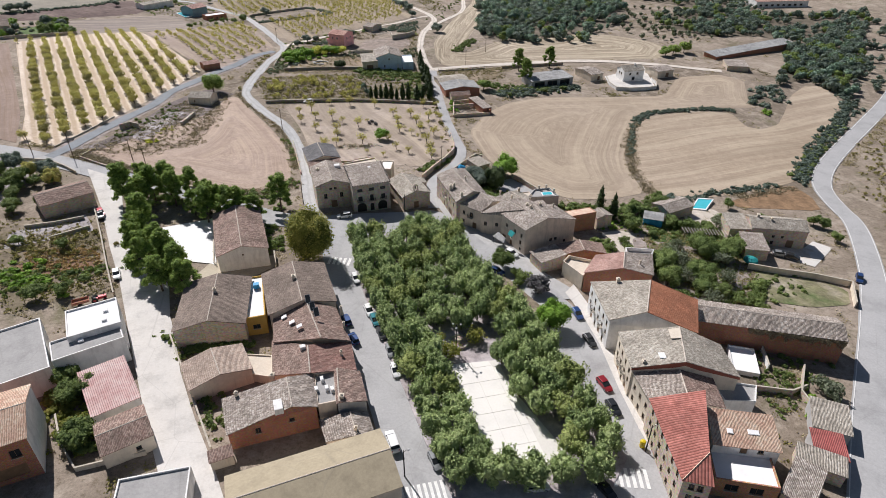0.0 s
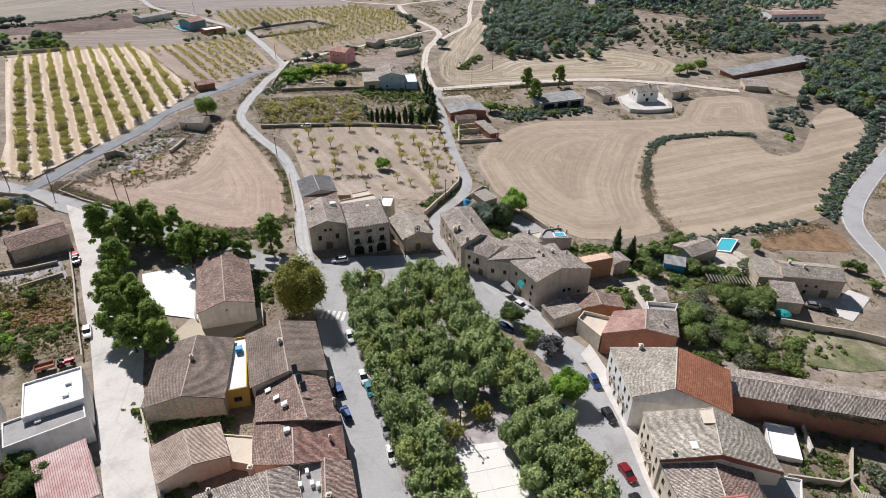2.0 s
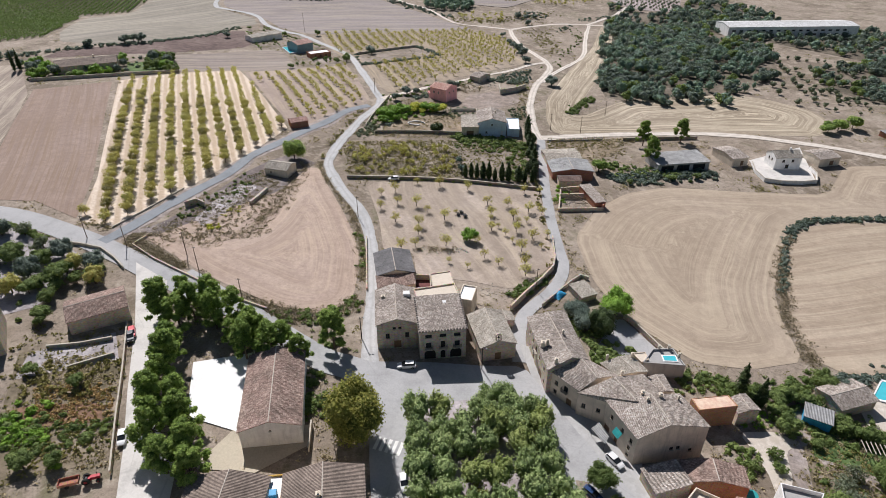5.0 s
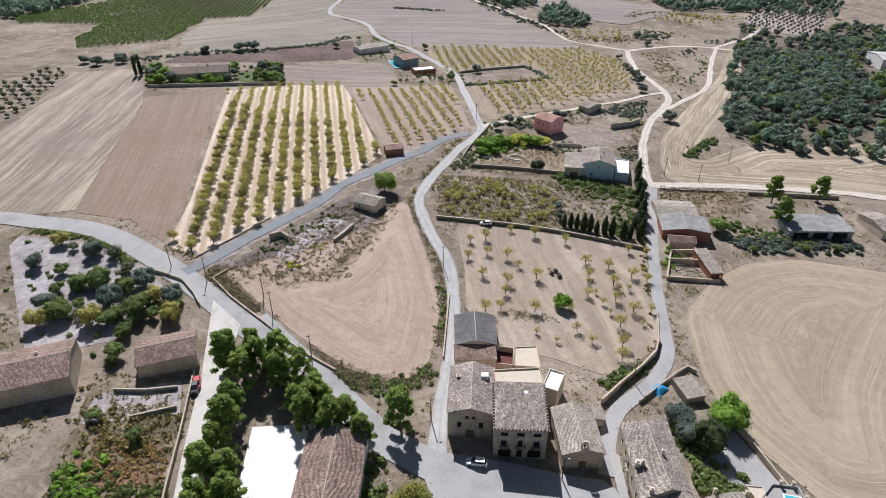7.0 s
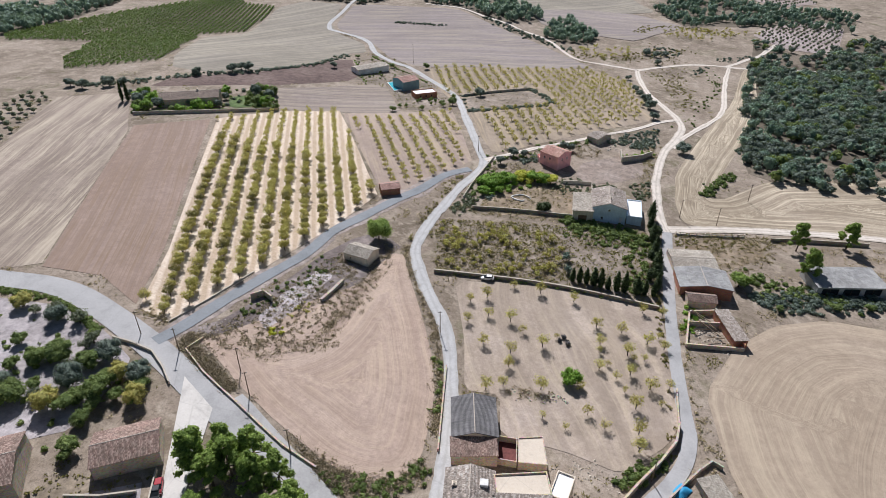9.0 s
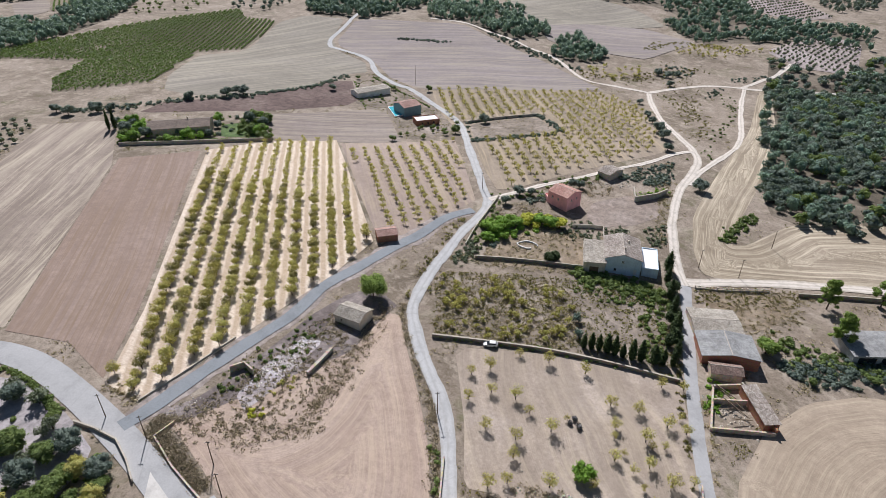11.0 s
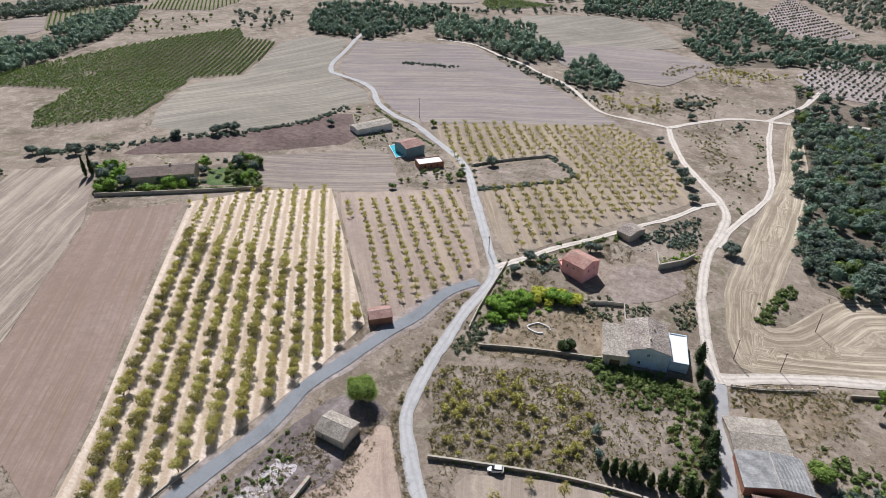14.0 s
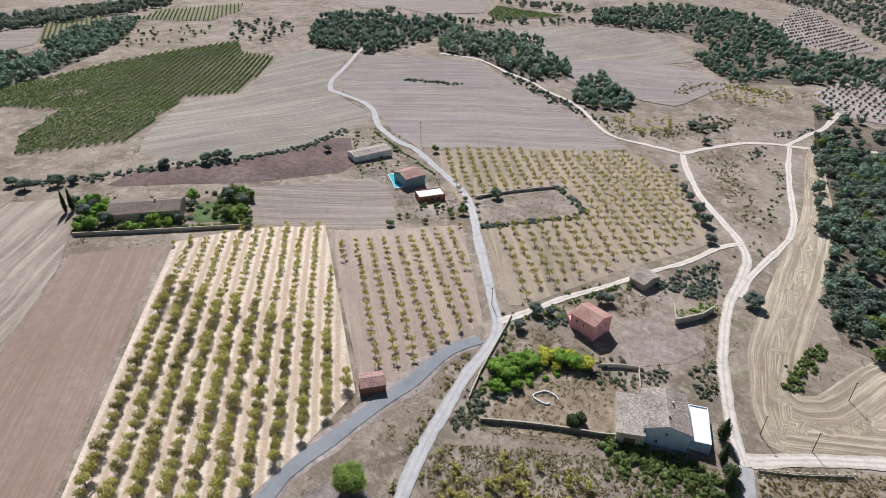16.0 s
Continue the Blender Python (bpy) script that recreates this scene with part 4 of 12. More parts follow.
for key in ([(41.5, 697.3), (84.3, 663.6), (109.5, 609.7), (57.0, 378.8), (41.2, 395.5), (27.7, 385.4), (24.0, 400.9), (32.1, 465.0), (40.9, 547.3), (37.1, 605.1)], [(25.6, 494.4), (36.4, 630.4), (100.1, 597.6), (121.0, 553.6), (151.3, 544.8), (138.1, 464.7), (107.8, 421.0), (91.3, 411.0), (69.0, 403.8), (42.2, 377.9), (23.7, 384.5)], [(42.5, 643.8), (112.4, 676.4), (270.0, 645.3), (267.1, 526.5), (221.2, 523.2), (124.5, 594.5), (33.3, 571.5)], [(84.3, 663.6), (143.8, 768.6), (196.6, 691.2), (94.3, 391.3), (57.0, 378.8), (109.5, 609.7)], [(166.5, 491.6), (223.8, 529.8), (257.9, 507.1), (350.8, 519.1), (275.7, 401.5), (231.7, 396.6), (227.3, 407.9), (218.4, 425.8), (178.3, 417.1), (156.5, 448.4)], [(219.7, 392.1), (279.8, 407.9), (210.8, 299.2), (200.8, 307.1), (197.9, 324.1), (175.4, 312.9), (198.9, 350.1)], [(-386.1, 654.8), (-441.1, 750.5), (-430.9, 792.2), (-362.7, 786.5), (-312.1, 809.8), (-288.9, 789.3), (-285.6, 727.9), (-296.9, 660.5), (-314.2, 640.3), (-358.7, 636.9)], [(-274.7, 703.4), (-289.6, 772.6), (-249.6, 782.3), (-191.3, 766.5), (-178.6, 724.8), (-155.0, 710.4), (-138.4, 666.4), (-146.7, 658.3), (-171.4, 645.5), (-198.2, 652.9), (-228.1, 678.2), (-261.0, 679.0)], [(-131.3, 656.0), (-121.1, 691.1), (-100.4, 659.4), (-85.9, 650.8), (-82.8, 620.2), (-104.4, 608.2), (-127.8, 619.1)], [(-180.1, 954.5), (-105.4, 1065.2), (-1.8, 1054.2), (27.1, 964.4), (54.1, 870.5), (118.0, 886.4), (146.3, 859.8), (130.1, 777.1), (46.7, 765.8), (-14.9, 736.3), (-51.7, 814.8), (-38.9, 863.4), (-75.4, 893.1), (-164.1, 876.4)], [(-597.3, 467.0), (-578.6, 521.9), (-611.2, 580.6), (-619.3, 625.9), (-609.2, 667.4), (-578.2, 627.9), (-542.0, 578.6), (-517.2, 522.3), (-506.7, 488.3), (-496.6, 436.3), (-498.7, 406.7)]):
    drape("forest_floor", key, M["forest_floor"], 0.05, "dark leaf litter under the woods", "ground")

road("lane_verge", [(-131.5, 184.4), (-128.8, 193.4), (-126.3, 207.4), (-122.7, 222.0), (-118.6, 238.5), (-117.6, 255.4), (-113.4, 268.8), (-107.8, 286.6), (-102.6, 300.1), (-98.0, 317.3), (-90.7, 327.4)], 7.4, M["verge"], 0.06, "dry grass verge of the lane", 1.5, "verge")
road("road", [(-216.8, 181.8), (-206.2, 185.0), (-194.4, 187.3), (-179.7, 190.7), (-166.1, 190.8), (-149.8, 187.7), (-136.2, 184.2), (-122.8, 180.1), (-109.6, 175.4), (-98.2, 171.8), (-88.2, 169.1), (-99.7, 175.1), (-75.0, 164.6), (-52.4, 154.5), (-43.4, 152.6), (-36.8, 151.6)], 7.6, M["asphalt"], 0.20, "grey asphalt road into the village", 0.1)
road("lane", [(-38.2, 154.9), (-42.6, 169.5), (-46.8, 186.6), (-51.6, 201.3), (-60.6, 221.6), (-71.4, 235.7), (-81.6, 249.3), (-87.0, 259.6), (-88.8, 279.0), (-88.9, 293.7), (-88.9, 310.1), (-87.1, 323.0), (-87.4, 335.7), (-96.0, 353.0), (-115.0, 389.9), (-137.9, 433.7), (-168.3, 461.7), (-188.7, 478.1), (-206.1, 485.9), (-228.0, 504.0), (-246.1, 528.7), (-261.9, 540.2), (-285.6, 547.8), (-295.7, 552.2), (-307.0, 573.9), (-314.9, 608.3), (-323.3, 638.3), (-330.0, 667.8)], 4.0, M["lane_grey"], 0.17, "narrow concrete lane with worn edges", 0.5)
road("lane", [(-131.5, 184.4), (-128.8, 193.4), (-126.3, 207.4), (-122.7, 222.0), (-118.6, 238.5), (-117.6, 255.4), (-113.4, 268.8), (-107.8, 286.6), (-102.6, 300.1), (-98.0, 317.3), (-90.7, 327.4)], 4.3, M["asphalt_blue"], 0.23, "narrow blue-grey asphalt lane", 0.3)
road("lane", [(-2.6, 164.2), (-3.8, 172.0), (-3.9, 177.4), (-2.8, 184.2), (0.0, 189.9), (3.6, 196.6), (6.2, 203.7), (7.0, 211.5), (5.6, 219.7), (2.1, 239.7), (-1.2, 266.7), (-3.6, 293.9), (-5.4, 313.1)], 3.8, M["asphalt"], 0.18, "narrow grey lane past the houses", 0.25)
road("track", [(-5.4, 313.1), (-8.6, 322.7), (-11.6, 339.3), (-13.3, 361.4), (-12.2, 389.8), (-6.3, 423.2), (-8.8, 442.6), (-16.4, 459.3), (-27.9, 485.8), (-37.6, 526.3), (-41.7, 550.1)], 3.9, M["gravel"], 0.16, "white gravel track", 0.6)
road("track", [(-9.3, 397.3), (-4.2, 415.0), (2.7, 432.9), (10.3, 452.9), (15.0, 473.8), (16.4, 513.0), (18.1, 561.6), (21.5, 604.4)], 3.0, M["gravel"], 0.17, "white gravel track round the field", 0.6)
road("track", [(-41.8, 552.1), (-25.6, 572.8), (-8.9, 592.1), (8.5, 604.0), (22.3, 607.1), (42.7, 612.4), (78.7, 623.9), (119.1, 627.4)], 3.8, M["gravel"], 0.19, "white gravel track", 0.7)
road("track", [(-41.8, 552.1), (-61.9, 555.8), (-84.0, 560.6), (-97.7, 574.5), (-115.6, 603.1), (-129.7, 617.9), (-150.6, 630.0), (-165.6, 641.8), (-187.7, 651.0), (-207.5, 665.0), (-226.8, 674.8), (-258.7, 673.9)], 3.2, M["gravel"], 0.21, "white gravel track", 0.7)
road("track", [(19.6, 607.7), (34.2, 636.0), (46.3, 657.9), (65.7, 710.2), (86.6, 753.2)], 3.6, M["gravel"], 0.22, "white gravel track", 0.7)
road("track", [(-4.8, 315.6), (18.5, 327.1), (45.3, 336.7), (72.3, 343.8), (93.3, 345.8), (110.7, 344.1), (127.3, 341.9), (155.8, 334.8)], 4.8, M["gravel"], 0.18, "white gravel road to the farm", 0.6)
road("track", [(-87.7, 339.6), (-79.5, 351.1), (-68.4, 366.5), (-56.0, 381.3), (-40.9, 400.3), (-28.7, 415.3), (-18.0, 432.2), (-8.8, 441.5)], 2.6, M["gravel"], 0.20, "white gravel track past the pink house", 0.6)
road("road", [(247.7, 321.8), (223.3, 293.4), (197.7, 267.3), (172.2, 240.8), (151.2, 216.3), (140.1, 198.2), (136.4, 182.7), (134.9, 170.2), (128.0, 153.0), (118.4, 133.7), (108.5, 117.5), (95.6, 97.9), (83.4, 79.5), (73.7, 63.9), (66.4, 52.0)], 7.2, M["asphalt"], 0.20, "grey asphalt country road", 0.1)


def edge_line(pts, off, label):
    """A thin painted line along a road."""
    c = spline(pts, 4.0)
    d = np.gradient(c, axis=0)
    d /= np.linalg.norm(d, axis=1)[:, None] + 1e-9
    n = np.stack([-d[:, 1], d[:, 0]], 1)
    V, F = [], []
    for i, (p, q) in enumerate(zip(c, n)):
        for k in (off - 0.09, off + 0.09):
            x, y = p + q * k
            V.append((x, y, float(gz(x, y)) + 0.29))
        if i:
            F.append((2 * i - 2, 2 * i - 1, 2 * i + 1, 2 * i))
    return tagged(mesh_ob("edge_line", V, F, M["line"]), label, "road marking", kind="structure")


edge_line([(247.7, 321.8), (223.3, 293.4), (197.7, 267.3), (172.2, 240.8), (151.2, 216.3), (140.1, 198.2), (136.4, 182.7), (134.9, 170.2), (128.0, 153.0), (118.4, 133.7), (108.5, 117.5), (95.6, 97.9), (83.4, 79.5), (73.7, 63.9), (66.4, 52.0)], 3.15, "white painted edge line of the country road")
edge_line([(247.7, 321.8), (223.3, 293.4), (197.7, 267.3), (172.2, 240.8), (151.2, 216.3), (140.1, 198.2), (136.4, 182.7), (134.9, 170.2), (128.0, 153.0), (118.4, 133.7), (108.5, 117.5), (95.6, 97.9), (83.4, 79.5), (73.7, 63.9), (66.4, 52.0)], -3.15, "white painted edge line of the country road")
drape("street", [(-115.5, 177.5), (-102.3, 172.0), (-89.5, 144.9), (-78.5, 128.0), (-67.1, 118.7), (-62.4, 107.0), (-58.3, 99.3), (-53.5, 89.2), (-46.6, 77.5), (-39.3, 66.4), (-31.6, 53.3), (-41.0, 53.0), (-47.0, 62.8), (-54.0, 74.5), (-60.5, 85.7), (-67.9, 98.8), (-79.1, 118.9), (-88.1, 133.4), (-99.7, 153.4)], M["concrete"], 0.24, "pale worn concrete street", "street", 0)
drape("plaza_street", [(-42.8, 153.1), (-37.0, 156.0), (-22.9, 159.1), (-11.2, 160.8), (-3.7, 162.6), (-0.7, 161.6), (5.2, 153.8), (11.8, 144.5), (21.3, 132.8), (27.4, 124.0), (32.5, 114.7), (34.3, 108.2), (35.6, 104.0), (36.7, 88.0), (38.6, 76.4), (40.0, 63.1), (41.3, 51.3), (-8.0, 50.2), (-7.9, 61.6), (-13.4, 78.7), (-20.1, 97.7), (-27.0, 118.0), (-30.4, 127.9), (-35.2, 144.3)], M["asphalt"], 0.22, "grey asphalt streets round the plaza", "street", 0)
drape("pavement", [(-3.7, 171.5), (0.2, 160.5), (6.9, 149.0), (16.3, 135.9), (23.3, 126.1), (27.6, 118.5), (32.5, 118.8), (32.5, 123.9), (24.9, 132.7), (24.4, 141.4), (13.4, 156.3), (0.9, 169.9)], M["lane_grey"], 0.21, "worn concrete pavement before the terraced houses", "pavement", 0)
drape("pavement", [(30.9, 121.3), (33.4, 112.2), (35.2, 102.0), (36.1, 88.0), (37.3, 77.7), (38.9, 68.8), (39.8, 56.9), (41.5, 57.9), (40.8, 70.0), (39.4, 79.2), (38.3, 89.7), (37.6, 104.1), (36.1, 115.7), (33.7, 125.2)], M["concrete"], 0.34, "pale concrete pavement along the houses", "pavement", 0)
drape("court", [(-78.9, 144.9), (-68.1, 150.7), (-66.8, 151.8), (-58.4, 127.6), (-59.9, 128.5), (-71.7, 129.7)], M["court"], 0.22, "white concrete sports court", "court", 0)
drape("yard", [(-63.7, 118.1), (-60.5, 128.5), (-45.0, 133.9), (-43.5, 128.7), (-51.3, 119.9)], M["yard"], 0.20, "tan concrete yard by the hall", "yard", 0)


def slab(name, pts, material, low, high, label, category):
    """A raised sheet with a vertical edge all round, such as a kerbed island."""
    ring = list(pts)
    z = [float(gz(x, y)) for x, y in ring]
    bm = bmesh.new()
    a = [bm.verts.new((x, y, h + low)) for (x, y), h in zip(ring, z)]
    b = [bm.verts.new((x, y, h + high)) for (x, y), h in zip(ring, z)]
    n = len(ring)
    for i in range(n):
        bm.faces.new((a[i], a[(i + 1) % n], b[(i + 1) % n], b[i]))
    top = bm.faces.new(b)
    bmesh.ops.triangulate(bm, faces=[top])
    bmesh.ops.recalc_face_normals(bm, faces=bm.faces[:])
    return tagged(bm_ob(name, bm, material), label, category, kind="structure")


slab("park_island", [(-25.8, 143.5), (-13.8, 148.5), (3.7, 151.2), (9.9, 130.2), (18.0, 114.7), (24.3, 97.8), (30.6, 81.7), (33.2, 70.4), (27.1, 61.7), (8.9, 60.1), (1.5, 62.0), (-3.0, 72.4), (-7.9, 86.3), (-15.5, 106.6), (-22.1, 125.6)], M["park_soil"], -0.6, 0.42, "kerbed earth island planted with plane trees", "park")
plaza = slab("plaza_paving", [(1.7, 93.6), (11.7, 95.4), (13.9, 87.2), (22.2, 71.9), (20.1, 68.2), (15.3, 65.7), (7.7, 70.2), (5.0, 79.4)], M["joint"], -0.2, 0.47, "bright pale paved square with slab joints", "paving")


def paving_slabs(owner, pts, step, angle, material, high):
    """Square slabs cut to the outline of the paving, each with its own edges and an open joint."""
    P = [Vector((x, y, 0)) for x, y in pts]
    mid = sum(P, Vector()) / len(P)
    u, v = Vector((math.cos(radians(angle)), math.sin(radians(angle)), 0)), Vector((-math.sin(radians(angle)), math.cos(radians(angle)), 0))
    for i in range(-9, 10):
        for j in range(-9, 10):
            c = mid + u * (i * step) + v * (j * step)
            bm = bmesh.new()
            k = step / 2 - 0.045
            bm.faces.new([bm.verts.new(c + u * a + v * b) for a, b in ((-k, -k), (k, -k), (k, k), (-k, k))])
            for a, b in zip(P, P[1:] + P[:1]):
                n = (b - a).cross(Vector((0, 0, 1)))
                if n.dot(mid - a) > 0:
                    n = -n
                bmesh.ops.bisect_plane(bm, geom=bm.verts[:] + bm.edges[:] + bm.faces[:], plane_co=a - n.normalized() * 0.05, plane_no=n, clear_outer=True)
            if not bm.faces or bm.faces[:][0].calc_area() < 0.4:
                bm.free()
                continue
            face = bm.faces[:][0]
            for w in face.verts:
                w.co.z = float(gz(w.co.x, w.co.y)) + high
            low = [bm.verts.new(w.co - Vector((0, 0, 0.06))) for w in face.verts]
            top = list(face.verts)
            for q in range(len(top)):
                bm.faces.new((top[q], low[q], low[(q + 1) % len(top)], top[(q + 1) % len(top)]))
            bmesh.ops.recalc_face_normals(bm, faces=bm.faces[:])
            part("paving_slab", bm, material, owner)


paving_slabs(plaza, [(1.7, 93.6), (11.7, 95.4), (13.9, 87.2), (22.2, 71.9), (20.1, 68.2), (15.3, 65.7), (7.7, 70.2), (5.0, 79.4)], 4.2, 15, M["square"], 0.52)
slab("tree_island", [(11.0, 132.2), (13.6, 132.3), (23.6, 115.6), (23.4, 107.6), (20.7, 107.5), (18.5, 111.3), (13.5, 123.2)], M["garden"], -0.6, 0.40, "kerbed planting strip along the street", "kerb island")


def crossing(pts, along, n, width, length, label):
    """Zebra stripes: pts is the start and end of the row of stripes."""
    (x0, y0), (x1, y1) = pts
    d = Vector((x1 - x0, y1 - y0)).normalized()
    e = Vector((-d.y, d.x))
    total = math.hypot(x1 - x0, y1 - y0)
    V, F = [], []
    for i in range(n):
        c = Vector((x0, y0)) + d * (total * (i + 0.5) / n)
        w = total / n * 0.28
        k = len(V)
        for a, b_ in ((-1, -1), (1, -1), (1, 1), (-1, 1)):
            q = c + d * (a * w) + e * (b_ * length / 2)
            V.append((q.x, q.y, float(gz(q.x, q.y)) + 0.27))
        F.append((k, k + 1, k + 2, k + 3))
    ob = mesh_ob("zebra_crossing", V, F, M["line"])
    return tagged(ob, label, "road marking", kind="structure")


crossing([(-30.7, 132.4), (-24.3, 131.8)], 0, 5, 0.5, 3.5, "worn white zebra crossing on the street")
crossing([(-7.1, 61.3), (0.6, 63.3)], 0, 8, 0.5, 4.0, "white zebra crossing on the street")
crossing([(29.3, 66.7), (36.1, 66.3)], 0, 6, 0.5, 4.0, "white zebra crossing by the corner house")


# ---- buildings
def box(bm, x0, y0, z0, x1, y1, z1):
    v = [bm.verts.new(p) for p in ((x0, y0, z0), (x1, y0, z0), (x1, y1, z0), (x0, y1, z0), (x0, y0, z1), (x1, y0, z1), (x1, y1, z1), (x0, y1, z1))]
    for f in ((3, 2, 1, 0), (4, 5, 6, 7), (0, 1, 5, 4), (1, 2, 6, 5), (2, 3, 7, 6), (3, 0, 4, 7)):
        bm.faces.new([v[i] for i in f])
    return v


def wall_face(bm, o, u, n, w, z0, z1, holes, depth=0.28):
    """A wall from o along u, with openings (u0, z0, u1, z1) whose reveals go inwards (against n)."""
    us = sorted({round(q, 3) for q in (0.0, w, *(h[0] for h in holes), *(h[2] for h in holes))})
    zs = sorted({round(q, 3) for q in (z0, z1, *(h[1] for h in holes), *(h[3] for h in holes))})
    cache = {}

    def vert(a, z, d=0.0):
        key = (round(a, 3), round(z, 3), d)
        if key not in cache:
            cache[key] = bm.verts.new(o + u * a - n * d + Vector((0, 0, z)))
        return cache[key]

    for a, b in zip(us, us[1:]):
        for c, d in zip(zs, zs[1:]):
            m, k = (a + b) / 2, (c + d) / 2
            if any(h[0] < m < h[2] and h[1] < k < h[3] for h in holes):
                continue
            bm.faces.new((vert(a, c), vert(b, c), vert(b, d), vert(a, d)))
    for a, c, b, d in holes:
        for p, q in (((a, c), (b, c)), ((b, c), (b, d)), ((b, d), (a, d)), ((a, d), (a, c))):
            bm.faces.new((vert(*p), vert(*q), vert(*q, depth), vert(*p, depth)))


def slope(bm, uvl, a, b, c, d, thick=0.16):
    """A roof slab from the eave edge a-b up to the edge d-c."""
    a, b, c, d = (Vector(p) for p in (a, b, c, d))
    n = (b - a).cross(d - a).normalized() * thick
    top = [bm.verts.new(p) for p in (a, b, c, d)]
    low = [bm.verts.new(p - n) for p in (a, b, c, d)]
    e = (b - a).normalized()
    f_dir = ((d - a) - e * (d - a).dot(e)).normalized()
    faces = [bm.faces.new(top), bm.faces.new(low[::-1])]
    for i in range(4):
        j = (i + 1) % 4
        faces.append(bm.faces.new((top[i], low[i], low[j], top[j])))
    for f in faces:
        for lp in f.loops:
            r = lp.vert.co - a
            lp[uvl].uv = (r.dot(e), r.dot(f_dir))


def opening(parent, o, u, n, hole, kind, frame_m, depth=0.16):
    """A framed window or a boarded door set back in its opening."""
    a, c, b, d = hole
    rot = Matrix((u, n, Vector((0, 0, 1)))).transposed().to_4x4()
    M4 = Matrix.Translation(o + u * ((a + b) / 2) - n * depth + Vector((0, 0, c))) @ rot
    w, h, t = b - a, d - c, 0.07
    bm = bmesh.new()
    if kind == "door":
        box(bm, -w / 2, -0.05, 0, w / 2, 0.0, h)
        ob = part("door", bm, frame_m, parent)
        ob.matrix_basis = M4
        k = max(2, int(w / 0.5))
        for i in range(k):
            bm = bmesh.new()
            box(bm, -w / 2 + w * i / k + 0.015, 0.002, 0.02, -w / 2 + w * (i + 1) / k - 0.015, 0.035, h - 0.02)
            part("board", bm, frame_m, ob)
        return ob
    box(bm, -w / 2, -0.04, 0, -w / 2 + t, 0.04, h)
    box(bm, w / 2 - t, -0.04, 0, w / 2, 0.04, h)
    box(bm, -w / 2 + t, -0.04, 0, w / 2 - t, 0.04, t)
    box(bm, -w / 2 + t, -0.04, h - t, w / 2 - t, 0.04, h)
    box(bm, -0.03, -0.03, t, 0.03, 0.03, h - t)
    ob = part("window", bm, frame_m, parent)
    ob.matrix_basis = M4
    bm = bmesh.new()
    box(bm, -w / 2 + t, -0.015, t, w / 2 - t, 0.005, h - t)
    part("pane", bm, M["glass"], ob)
    bm = bmesh.new()
    box(bm, -w / 2 - 0.1, 0, -0.10, w / 2 + 0.1, depth + 0.12, 0)
    part("sill", bm, M["sill"], ob)
    return ob


def tube(bm, pts, radii, n=6):
    """A tapered limb through the points."""
    rings = []
    for i, (p, r) in enumerate(zip(pts, radii)):
        p = Vector(p)
        d = (Vector(pts[min(i + 1, len(pts) - 1)]) - Vector(pts[max(i - 1, 0)])).normalized()
        s = d.cross(Vector((0.3, 1, 0.1))).normalized()
        t = d.cross(s)
        rings.append([bm.verts.new(p + (s * math.cos(2 * math.pi * k / n) + t * math.sin(2 * math.pi * k / n)) * r) for k in range(n)])
    for a, b in zip(rings, rings[1:]):
        for k in range(n):
            bm.faces.new((a[k], a[(k + 1) % n], b[(k + 1) % n], b[k]))
    bm.faces.new(rings[-1])


HOUSES = []


